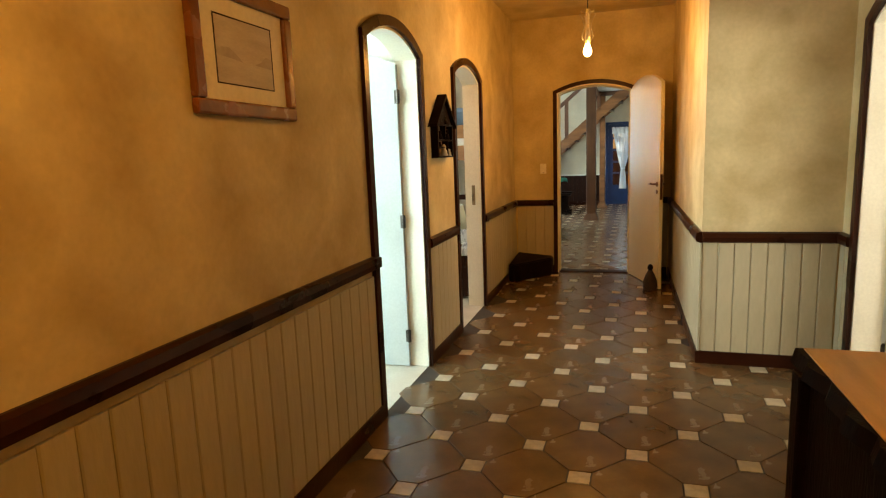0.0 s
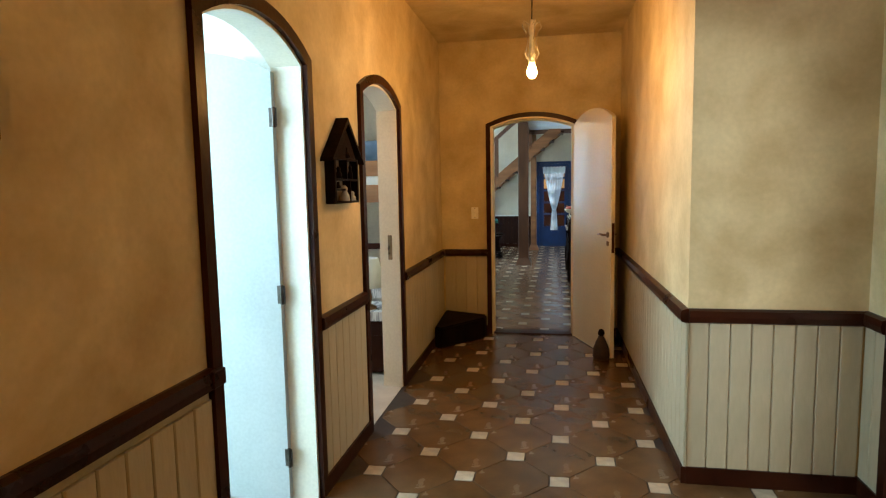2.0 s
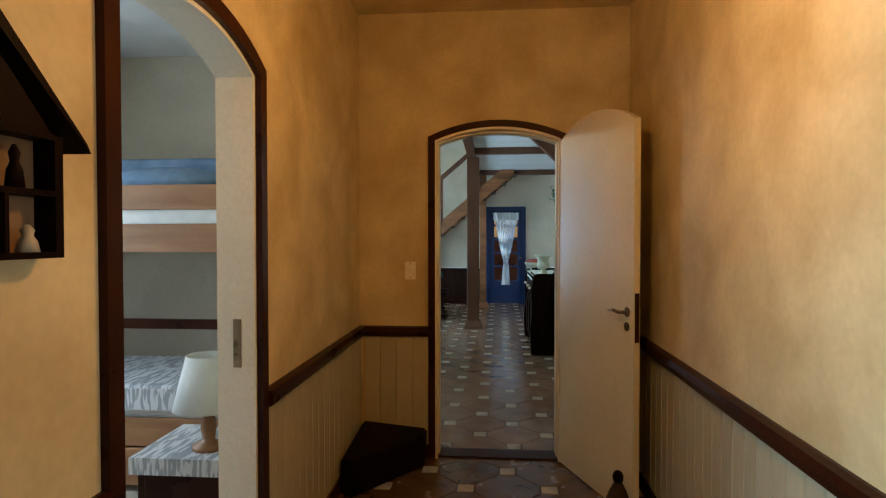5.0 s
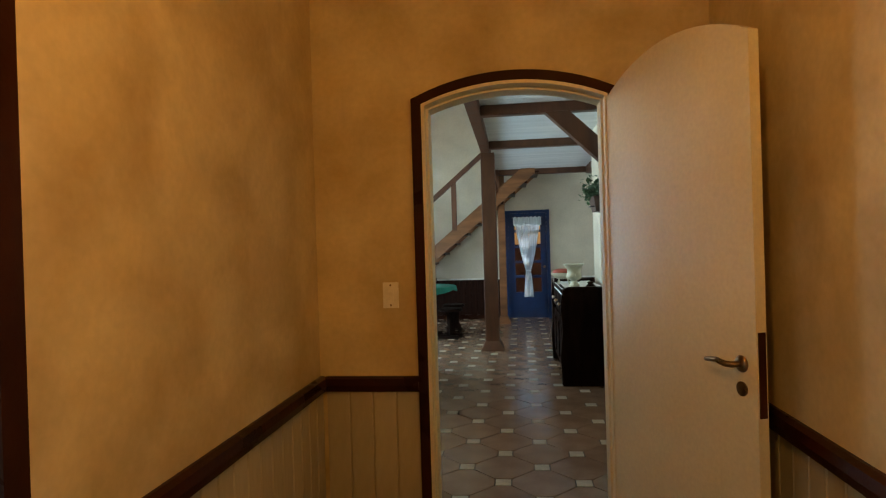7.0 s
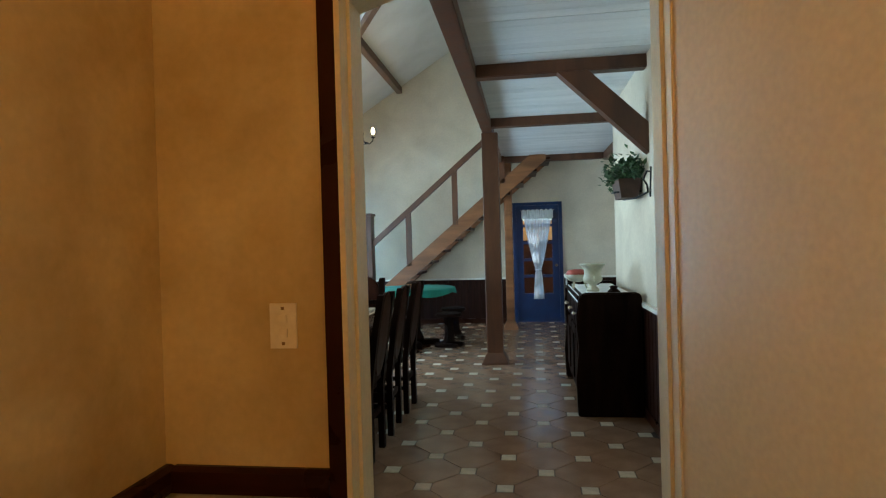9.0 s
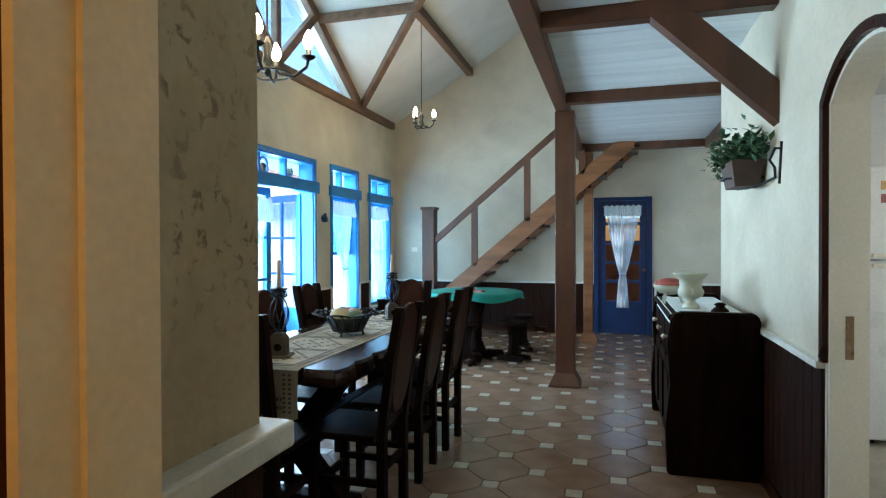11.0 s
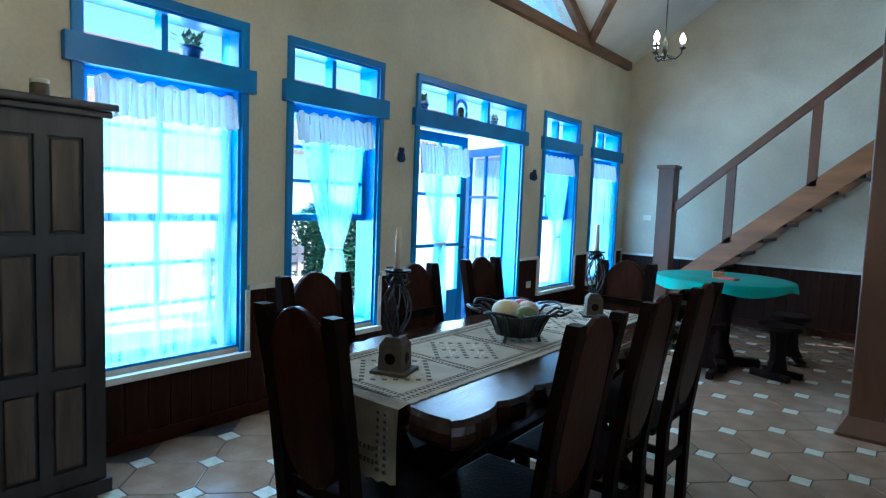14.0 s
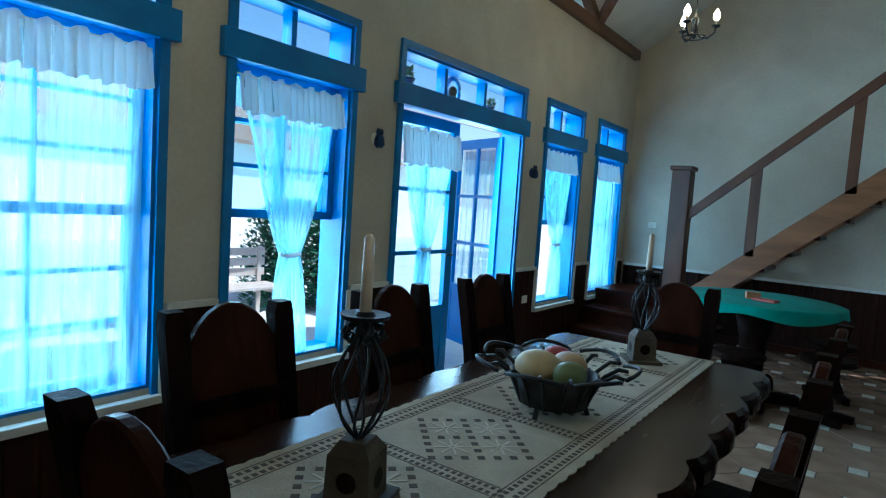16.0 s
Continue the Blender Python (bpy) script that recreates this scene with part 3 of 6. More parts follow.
part("print", bm, surface("faded_landscape_print", (0.42, 0.35, 0.28), (0.56, 0.49, 0.41), 5, (1, 1, 4), rough=0.6, lo=0.3, hi=0.7), pic, "faded brown landscape print")
bm = bmesh.new()
prism(bm, [(-0.153, 0.195), (-0.07, 0.19), (-0.02, 0.185), (-0.05, 0.205), (-0.09, 0.225), (-0.13, 0.222), (-0.153, 0.212)], along_y, 0.0115, 0.0121)
HILL = surface("print_dark_shapes", (0.36, 0.29, 0.23), (0.46, 0.39, 0.32), 9, rough=0.6)
part("printed_hill", bm, HILL, pic)
bm = bmesh.new()
prism(bm, [(0.05, 0.185), (0.153, 0.18), (0.153, 0.215), (0.12, 0.222), (0.09, 0.20)], along_y, 0.0115, 0.0121)
part("printed_hill", bm, HILL, pic)
bm = bmesh.new()
for y0, y1, z0, z1 in ((-0.162, 0.162, 0.104, 0.109), (-0.162, 0.162, 0.321, 0.326), (-0.162, -0.157, 0.109, 0.321), (0.157, 0.162, 0.109, 0.321)):
    box(bm, 0.010, y0, z0, 0.0112, y1, z1)
part("mat_line", bm, DARK_WOOD, pic)

# house-shaped shelf
shelf = thing("house_shelf", "dark wooden house-shaped wall shelf with compartments", "shelf", at=pose(XL, 5.675, 1.405) @ Matrix.Diagonal((1, 0.87, 0.92, 1)))
SD = 0.052
bm = bmesh.new()
prism(bm, [(-0.2, 0), (0.2, 0), (0.2, 0.24), (0.0, 0.44), (-0.2, 0.24)], along_y, 0.0, 0.008)
part("back_board", bm, surface("shelf_back_wood", (0.16, 0.09, 0.04), (0.24, 0.14, 0.07), 6, rough=0.6), shelf, "brown back board")
bm = bmesh.new()
prism(bm, [(-0.19, 0.245), (0.19, 0.245), (0.0, 0.43)], along_y, SD - 0.015, SD - 0.005)
part("gable_board", bm, BLACK_WOOD, shelf, "black gable front")
for s in (-1, 1):
    bm = bmesh.new()
    box(bm, 0.0, s * 0.195 - 0.012, 0, SD, s * 0.195 + 0.012, 0.25)
    part("side", bm, BLACK_WOOD, shelf)
    bm = bmesh.new()
    prism(bm, [(s * 0.275, 0.225), (s * 0.262, 0.245), (0.0, 0.475), (0.0, 0.44)], along_y, 0.0, SD + 0.015)
    part("roof", bm, BLACK_WOOD, shelf)
for y0, y1, z in ((-0.183, 0.183, 0.0), (-0.183, 0.183, 0.125), (-0.183, 0.183, 0.24), (-0.183, 0.0, 0.07)):
    bm = bmesh.new()
    box(bm, 0.008, y0, z, SD, y1, z + 0.012)
    part("board", bm, BLACK_WOOD, shelf)
bm = bmesh.new()
box(bm, 0.008, -0.004, 0.137, SD, 0.008, 0.24)
box(bm, 0.008, 0.05, 0.012, SD, 0.06, 0.125)
part("divider", bm, BLACK_WOOD, shelf)
for (yy, zz, h, r) in ((-0.11, 0.137, 0.06, 0.02), (0.09, 0.137, 0.075, 0.016), (-0.02, 0.012, 0.08, 0.03), (0.12, 0.012, 0.05, 0.02), (-0.12, 0.082, 0.035, 0.014), (0.02, 0.252, 0.06, 0.025)):
    bm = bmesh.new()
    lathe(bm, [(r, 0), (r * 0.8, h * 0.4), (r * 0.45, h * 0.6), (r * 0.6, h * 0.8), (r * 0.2, h)], 10)
    ob = tagged(new("figurine", mesh_of("figurine", bm, BLACK_WOOD if zz > 0.02 else DOT, True)), "small dark figurine standing in the house shelf", "figurine", "figurines in the shelf")
    ob.matrix_basis = pose(XL + 0.04, 5.675 + 0.87 * yy, 1.405 + zz * 0.92 + 0.001)

# hanging bulb
pend = thing("pendant_lamp", "bare glowing bulb under a clear glass holder on a cord", "lamp", at=pose(-0.034, 6.466, 2.178))
bm = bmesh.new()
tube(bm, [(0, 0, 0.30), (0.003, 0, 0.5), (0, 0, 0.71)], 0.004, 6)
part("cord", bm, IRON, pend)
bm = bmesh.new()
lathe(bm, [(0.045, 0.71), (0.045, 0.695), (0.02, 0.68)], 16)
part("ceiling_rose", bm, CHROME, pend)
bm = bmesh.new()
lathe(bm, [(0.019, 0.045), (0.021, 0.09), (0.017, 0.13), (0.012, 0.30)], 12)
CLOUDY = surface("cloudy_glass", (0.55, 0.50, 0.38), (0.70, 0.64, 0.5), 20, rough=0.15)
part("bulb_holder", bm, CLOUDY, pend, "cloudy glass holder", True)
for k in range(4):
    a = k * math.pi / 2 + 0.4
    c, s = math.cos(a), math.sin(a)
    bm = bmesh.new()
    tube(bm, [(0.012 * c, 0.012 * s, 0.27), (0.05 * c, 0.05 * s, 0.29), (0.062 * c, 0.062 * s, 0.26), (0.04 * c, 0.04 * s, 0.23), (0.025 * c, 0.025 * s, 0.17), (0.045 * c, 0.045 * s, 0.10), (0.03 * c, 0.03 * s, 0.07)], 0.0035, 6)
    part("glass_scroll", bm, CLOUDY, pend, "scrolled glass arm", True)
bm = bmesh.new()
lathe(bm, [(0.002, -0.048), (0.018, -0.042), (0.029, -0.024), (0.031, -0.006), (0.024, 0.018), (0.014, 0.04), (0.013, 0.05)], 18)
BULB = glow("lit_bulb", (1.0, 0.72, 0.33), 22)
blb = part("bulb", bm, BULB, pend, "glowing bulb", True)
blb.visible_shadow = False
copy_thing(pend, pose(-0.068, 1.85, 2.185))

# switch, corner box, doorstop
PLATE = surface("ivory_plastic", (0.76, 0.72, 0.60), (0.82, 0.78, 0.66), 20, rough=0.35)


def wall_plate(f, u, d, s, z, w=0.07, h=0.115, label="ivory plastic switch plate with a rocker", name="light_switch"):
    ob = thing(name, label, "switch")
    bm = bmesh.new()
    prism(bm, [(u - w / 2, z - h / 2), (u + w / 2, z - h / 2), (u + w / 2, z + h / 2), (u - w / 2, z + h / 2)], f, d, d + s * 0.008)
    part("plate", bm, PLATE, ob)
    for dz in (-0.018, 0.018):
        bm = bmesh.new()
        prism(bm, [(u - 0.012, z + dz - 0.011), (u + 0.012, z + dz - 0.011), (u + 0.012, z + dz + 0.011), (u - 0.012, z + dz + 0.011)], f, d + s * 0.008, d + s * 0.013)
        part("rocker", bm, PLATE, ob)
    for dz in (-0.045, 0.045):
        bm = bmesh.new()
        prism(bm, [(u - 0.004, z + dz - 0.004), (u + 0.004, z + dz - 0.004), (u + 0.004, z + dz + 0.004), (u - 0.004, z + dz + 0.004)], f, d + s * 0.008, d + s * 0.0095)
        part("screw", bm, CHROME, ob)
    return ob


wall_plate(along_x, -0.67, YA, -1, 1.225)
wall_plate(along_y, 14.96, XW + 0.02, 1, 0.55, 0.09, 0.07, "white plastic wall socket on the dark wainscot", "wall_socket")
wall_plate(along_x, -3.2, YF, -1, 1.30, 0.10, 0.07, "white plastic switch plate on the cream wall")
wall_plate(along_x, 0.82, YF - 0.02, -1, 0.48, 0.10, 0.06, "white plastic wall socket on the dark wainscot", "wall_socket")

bm = bmesh.new()
v = [(XL + 0.03, YA - 0.03), (XL + 0.03, 7.98), (XL + 0.10, 7.94), (-0.56, 8.42), (-0.56, YA - 0.03)]
lo = [bm.verts.new((x, y, 0.001)) for x, y in v]
hi = [bm.verts.new((x, y, 0.20 if k else 0.24)) for k, (x, y) in enumerate(v)]
bm.faces.new(lo[::-1])
bm.faces.new(hi)
for k in range(5):
    bm.faces.new((lo[k], lo[(k + 1) % 5], hi[(k + 1) % 5], hi[k]))
bmesh.ops.bevel(bm, geom=bm.edges[:], offset=0.012, segments=2, affect="EDGES")
tagged(new("corner_box", mesh_of("corner_box", bm, BLACK_WOOD)), "low dark wooden corner box standing on the tiled floor", "box")

stop = thing("doorstop", "dark bottle-shaped doorstop figure beside the open door", "doorstop", at=pose(0.50, 7.80, 0.0))
bm = bmesh.new()
lathe(bm, [(0.062, 0.0), (0.072, 0.03), (0.066, 0.09), (0.045, 0.15), (0.026, 0.19), (0.02, 0.20)], 16)
part("body", bm, surface("doorstop_cloth", (0.018, 0.009, 0.005), (0.045, 0.02, 0.01), 14, rough=0.8), stop, "brown cloth body", True)
bm = bmesh.new()
lathe(bm, [(0.012, 0.198), (0.026, 0.21), (0.028, 0.235), (0.018, 0.255), (0.004, 0.262)], 14)
part("head", bm, BLACK_WOOD, stop, "round dark head", True)

# chest beside the corridor wall
chest = thing("chest", "dark carved wooden chest with a pale plank top", "chest", at=pose(1.13, 2.94, 0))
bm = bmesh.new()
box(bm, -0.36, -0.58, 0.09, 0.36, 0.58, 0.755, 0.01)
part("body", bm, BLACK_WOOD, chest)
bm = bmesh.new()
pts = []
for i in range(26):
    y = -0.66 + 1.32 * i / 25
    pts.append((-0.375 - 0.012 * math.sin(i * 2.1) - 0.008 * math.sin(i * 0.9), y))
poly = pts + [(0.39, 0.66), (0.39, -0.66)]
lo = [bm.verts.new((x, y, 0.757)) for x, y in poly]
hi = [bm.verts.new((x + (0.012 if k < 26 else 0), y, 0.80)) for k, (x, y) in enumerate(poly)]
bm.faces.new(lo[::-1])
bm.faces.new(hi)
for k in range(len(poly)):
    bm.faces.new((lo[k], lo[(k + 1) % len(poly)], hi[(k + 1) % len(poly)], hi[k]))
part("rim", bm, BLACK_WOOD, chest, "dark carved wavy rim")
bm = bmesh.new()
box(bm, -0.35, -0.645, 0.80, 0.38, 0.645, 0.806, 0.002)
part("top", bm, surface("pale_plank", (0.48, 0.34, 0.17), (0.62, 0.46, 0.26), 3, (6, 0.6, 1), rough=0.5), chest, "pale honey-coloured plank top")
bm = bmesh.new()
box(bm, -0.39, -0.62, 0.001, 0.38, 0.62, 0.09, 0.012)
box(bm, -0.39, 0.52, 0.09, -0.34, 0.60, 0.757, 0.008)
part("plinth", bm, BLACK_WOOD, chest)

# ---- bedroom behind the second doorway ----
BLANKET = surface("blue_bedding", (0.13, 0.22, 0.36), (0.24, 0.36, 0.52), 5, rough=0.9, bump=0.4, fine=18)
SHEET = surface("white_sheet", (0.70, 0.74, 0.74), (0.80, 0.82, 0.82), 6, rough=0.9, bump=0.3, fine=15)
BUNK = surface("honey_bunk_wood", (0.24, 0.11, 0.045), (0.36, 0.18, 0.08), 3, (0.6, 4, 4), rough=0.45)
bunk = thing("bunk_bed", "honey wooden bunk bed with blue and white bedding", "bed", at=pose(-2.35, 8.38, 0))
for x in (-0.98, 0.98):
    for y in (-0.43, 0.43):
        bm = bmesh.new()
        box(bm, x - 0.035, y - 0.035, 0.001, x + 0.035, y + 0.035, 1.85, 0.006)
        part("post", bm, DARK_WOOD, bunk)
for z0, z1 in ((1.36, 1.52), (1.60, 1.74), (0.26, 0.42)):
    for y in (-0.43, 0.43):
        bm = bmesh.new()
        box(bm, -0.945, y - 0.014, z0, 0.945, y + 0.014, z1, 0.004)
        part("side_rail", bm, BUNK, bunk)
bm = bmesh.new()
box(bm, -0.945, -0.45, 0.93, 0.945, -0.425, 0.985)
part("ladder_rail", bm, DARK_WOOD, bunk, "dark rail")
for z in (0.40, 1.47):
    bm = bmesh.new()
    box(bm, -0.94, -0.41, z, 0.94, 0.41, z + 0.16, 0.03)
    part("mattress", bm, SHEET, bunk, "white mattress")
for x in (-0.6, 0.25):
    bm = bmesh.new()
    bmesh.ops.create_uvsphere(bm, u_segments=18, v_segments=10, radius=1)
    bmesh.ops.transform(bm, matrix=pose(x, -0.16, 1.75) @ Matrix.Diagonal((0.42, 0.22, 0.12, 1)), verts=bm.verts)
    part("folded_blanket", bm, BLANKET, bunk, "blue rumpled blanket", True)
bm = bmesh.new()
box(bm, -0.9, 0.2, 1.63, 0.93, 0.40, 1.98, 0.05)
part("pillow", bm, BLANKET, bunk, "dark blue cushion")
PLAID = surface("plaid_cover", (0.34, 0.36, 0.40), (0.66, 0.68, 0.70), 9, (6, 1, 1), rough=0.9, lo=0.46, hi=0.54, detail=1)
bm = bmesh.new()
box(bm, -0.93, -0.42, 0.55, 0.93, 0.40, 0.60, 0.015)
box(bm, -0.93, -0.455, 0.47, 0.93, -0.445, 0.59)
part("plaid_cover", bm, PLAID, bunk, "blue and white plaid cover")
bm = bmesh.new()
box(bm, -0.92, -0.46, 0.04, 0.92, -0.40, 0.25, 0.006)
part("drawer", bm, BUNK, bunk)
for x in (-0.5, 0.3):
    bm = bmesh.new()
    lathe(bm, [(0.02, 0), (0.024, 0.012), (0.01, 0.025)], 10)
    bmesh.ops.transform(bm, matrix=pose(x, -0.46, 0.15, 90), verts=bm.verts)
    part("knob", bm, IRON, bunk)
stand = thing("nightstand", "dark wooden nightstand under a striped cloth", "nightstand", at=pose(-1.43, 7.36, 0))
bm = bmesh.new()
box(bm, -0.22, -0.2, 0.02, 0.22, 0.2, 0.50, 0.006)
part("cabinet", bm, DARK_WOOD, stand)
bm = bmesh.new()
box(bm, -0.18, -0.212, 0.32, 0.18, -0.2, 0.46, 0.003)
part("drawer", bm, DARK_WOOD, stand)
cloth = bmesh.new()
box(cloth, -0.24, -0.22, 0.502, 0.24, 0.22, 0.512)
box(cloth, -0.24, -0.228, 0.44, 0.24, -0.22, 0.512)
ob = tagged(new("striped_cloth", mesh_of("striped_cloth", cloth, PLAID)), "striped black and white cloth lying on the nightstand", "cloth")
ob.matrix_basis = pose(-1.43, 7.36, 0)
tl = thing("table_lamp", "white shaded table lamp on a turned wooden base", "lamp", at=pose(-1.385, 7.27, 0.512) @ Matrix.Diagonal((1.15, 1.15, 1.22, 1)))
bm = bmesh.new()
lathe(bm, [(0.06, 0), (0.06, 0.015), (0.022, 0.03), (0.03, 0.08), (0.018, 0.14), (0.012, 0.20)], 14)
part("base", bm, BUNK, tl, "turned wooden base", True)
bm = bmesh.new()
lathe(bm, [(0.13, 0.15), (0.08, 0.34), (0.076, 0.34), (0.125, 0.152)], 20)
part("shade", bm, SHEET, tl, "white fabric shade", True)

LIGHT_TILE = surface("pale_room_tile", (0.46, 0.42, 0.35), (0.58, 0.54, 0.46), 4, rough=0.35)
for nm, x0, y0, x1, y1 in (("floor_rooms", -3.55, 2.0, XL - 0.01, YS - 0.15), ("floor_side_room", XE + 0.01, 3.0, 4.2, 5.95), ("floor_kitchen", XK + 0.01, YB - 0.15, 4.2, 14.1)):
    bm = bmesh.new()
    box(bm, x0, y0, -0.1, x1, y1, -0.001)
    solid(nm, bm, LIGHT_TILE, "pale glazed floor tiles of a side room")

# ---- hall: dark wainscot with a white cap ----
def panel_run(f, d, s, u0, u1, z1, cap=True, tall=0.075):
    bm = bmesh.new()
    prism(bm, [(u0, 0.0), (u1, 0.0), (u1, z1), (u0, z1)], f, d, d + s * 0.006)
    ob = solid("wainscot", bm, PANEL_WOOD, "dark reddish plank wainscot along the hall wall", "wainscot")
    pending_boards.append((ob, f, d + s * 0.006, s, u0, u1, 0.08, z1, 0.118, 0.008, PANEL_WOOD))
    bm = bmesh.new()
    prism(bm, [(u0, 0.0), (u1, 0.0), (u1, 0.08), (u0, 0.08)], f, d + s * 0.006, d + s * 0.028)
    part("base_strip", bm, DARK_WOOD, ob)
    if cap:
        bm = bmesh.new()
        prism(bm, [(u0, z1), (u1, z1), (u1, z1 + 0.03), (u0, z1 + 0.03)], f, d, d + s * 0.035)
        part("cap", bm, CAP_WHITE, ob, "white painted cap")
    return ob


ZW = 0.82
edges = [YS] + [e for a, b, z in WINS for e in (a - 0.06, b + 0.06)] + [YF]
for k in range(0, len(edges), 2):
    panel_run(along_y, XW, 1, edges[k], edges[k + 1] - (0.03 if k == len(edges) - 2 else 0), ZW)
for a, b, z in WINS:
    if z > 0.1:
        panel_run(along_y, XW, 1, a - 0.06, b + 0.06, z - 0.07, False)
        bm = bmesh.new()
        box(bm, XW, a - 0.06, z - 0.07, XW + 0.05, b + 0.06, z - 0.03, 0.004)
        for y0 in (a - 0.06, b + 0.03):
            box(bm, XW, y0, z - 0.03, XW + 0.035, y0 + 0.03, ZW)
        solid("window_sill", bm, CAP_WHITE, "white painted sill and side strips", "sill")
panel_run(along_x, YF, -1, XW + 0.03, -0.27, 0.77)
panel_run(along_x, YF, -1, 0.60, 3.4, 0.77)
panel_run(along_y, XK, -1, 11.0, YK, 0.88)
panel_run(along_y, XK, -1, YB, 10.19, 0.88)
panel_run(along_y, XS, 1, YB + 0.02, YS, 0.885, False)
panel_run(along_x, YS, 1, XW + 0.03, XS, 0.885, False)
bm = bmesh.new()
box(bm, XS - 0.14, YB + 0.02, 0.885, XS + 0.07, YS + 0.06, 0.955, 0.01)
solid("cap_block", bm, CAP_WHITE, "thick white painted cap on the wall end", "trim")


# ---- windows ----
def pane_obj(parent, x, y0, y1, z0, z1):
    bm = bmesh.new()
    box(bm, x - 0.002, y0, z0, x + 0.002, y1, z1)
    ob = part("pane", bm, PANE, parent, "clear glass pane")
    ob.visible_shadow = False
    return ob


def sash(parent, x, y0, y1, z0, z1, cols, rows, mat, stile=0.045, bar=0.022, name="sash"):
    bm = bmesh.new()
    box(bm, x - 0.02, y0, z0, x + 0.02, y0 + stile, z1)
    box(bm, x - 0.02, y1 - stile, z0, x + 0.02, y1, z1)
    box(bm, x - 0.02, y0 + stile, z0, x + 0.02, y1 - stile, z0 + stile)
    box(bm, x - 0.02, y0 + stile, z1 - stile, x + 0.02, y1 - stile, z1)
    ya, yb, za, zb = y0 + stile, y1 - stile, z0 + stile, z1 - stile
    for c in range(1, cols):
        y = ya + (yb - ya) * c / cols
        box(bm, x - 0.014, y - bar / 2, za, x + 0.014, y + bar / 2, zb)
    for r in range(1, rows):
        z = za + (zb - za) * r / rows
        box(bm, x - 0.0145, ya, z - bar / 2, x + 0.0145, yb, z + bar / 2)
    ob = part(name, bm, mat, parent)
    for c in range(cols):
        for r in range(rows):
            pane_obj(ob, x, ya + (yb - ya) * c / cols, ya + (yb - ya) * (c + 1) / cols, za + (zb - za) * r / rows, za + (zb - za) * (r + 1) / rows)
    return ob


def window_unit(name, y0, y1, z0, cols, raised=False, door=False):
    bm = bmesh.new()
    for a, b in ((y0 - 0.045, y0), (y1, y1 + 0.045)):
        box(bm, XW, a, z0 - 0.03 if not door else 0.0, XW + 0.022, b, ZT)
    box(bm, XW, y0 - 0.045, ZT, XW + 0.024, y1 + 0.045, ZT + 0.05)
    ob = solid(name, bm, BLUE_PAINT, "blue painted wooden window with transom and deep lintel" if not door else "blue painted french door with transom", "window" if not door else "door")
    bm = bmesh.new()
    for a, b in ((y0, y0 + 0.016), (y1 - 0.016, y1)):
        box(bm, XW - 0.19, a, z0, XW, b, ZT)
    box(bm, XW - 0.19, y0 + 0.016, ZT - 0.016, XW, y1 - 0.016, ZT)
    if not door:
        box(bm, XW - 0.19, y0 + 0.016, z0, XW, y1 - 0.016, z0 + 0.016)
    part("frame_lining", bm, BLUE_PAINT, ob)
    bm = bmesh.new()
    box(bm, XW - 0.10, y0, 2.04, XW, y1, 2.16)
    box(bm, XW, y0 - 0.085, 2.035, XW + 0.045, y1 + 0.085, 2.175, 0.004)
    part("lintel", bm, BLUE_PAINT, ob, "heavy blue lintel board")
    bm = bmesh.new()
    for k in range(1, cols):
        y = y0 + (y1 - y0) * k / cols
        box(bm, XW - 0.13, y - 0.018, 2.16, XW - 0.05, y + 0.018, ZT - 0.016)
    box(bm, XW - 0.13, y0 + 0.016, 2.16, XW - 0.05, y1 - 0.016, 2.185)
    part("transom_bar", bm, BLUE_PAINT, ob)
    for k in range(cols):
        pane_obj(ob, XW - 0.09, y0 + (y1 - y0) * k / cols + 0.018, y0 + (y1 - y0) * (k + 1) / cols - 0.018, 2.185, ZT - 0.016)
    if not door:
        zm = 1.27
        sash(ob, XW - 0.11, y0 + 0.017, y1 - 0.017, zm - 0.02, 2.04, 2, 3, BLUE_PAINT)
        if raised:
            sash(ob, XW - 0.155, y0 + 0.017, y1 - 0.017, zm - 0.018, 2.035, 2, 3, BLUE_PAINT)
        else:
            sash(ob, XW - 0.155, y0 + 0.017, y1 - 0.017, z0 + 0.017, zm + 0.02, 2, 3, BLUE_PAINT)
    return ob


window_unit("window_1", *WINS[0], 2)
window_unit("window_2", *WINS[1], 2, True)
french = window_unit("window_3", *WINS[2], 3, door=True)
window_unit("window_4", *WINS[3], 2, True)
window_unit("window_5", *WINS[4], 2)


def french_leaf(name, w, m, label):
    ob = thing(name, label, "door", "french door leaves", at=m)
    tagged(ob, kind="structure")
    sash(ob, 0.0, 0.0, w, 0.02, 2.025, 2, 4, BLUE_PAINT, 0.085, 0.03, "leaf_frame")
    bm = bmesh.new()
    box(bm, -0.012, 0.085, 0.10, 0.012, w - 0.085, 0.55)
    box(bm, -0.018, 0.085, 0.55, 0.018, w - 0.085, 0.60)
    part("bottom_panel", bm, BLUE_PAINT, ob)
    bm = bmesh.new()
    tube(bm, [(0.03, w - 0.045, 1.0), (0.06, w - 0.045, 1.0), (0.06, w - 0.13, 1.0)], 0.007, 6)
    part("door_handle", bm, IRON, ob)
    for z in (0.3, 1.1, 1.85):
        bm = bmesh.new()
        tube(bm, [(0.022, 0.0, z - 0.05), (0.022, 0.0, z + 0.05)], 0.009, 6)
        part("hinge", bm, IRON, ob)
    return ob


french_leaf("door_left_leaf", 0.78, pose(XW - 0.10, 13.11, 0, 0, 0, 0), "closed blue glazed french door leaf behind a tied curtain")
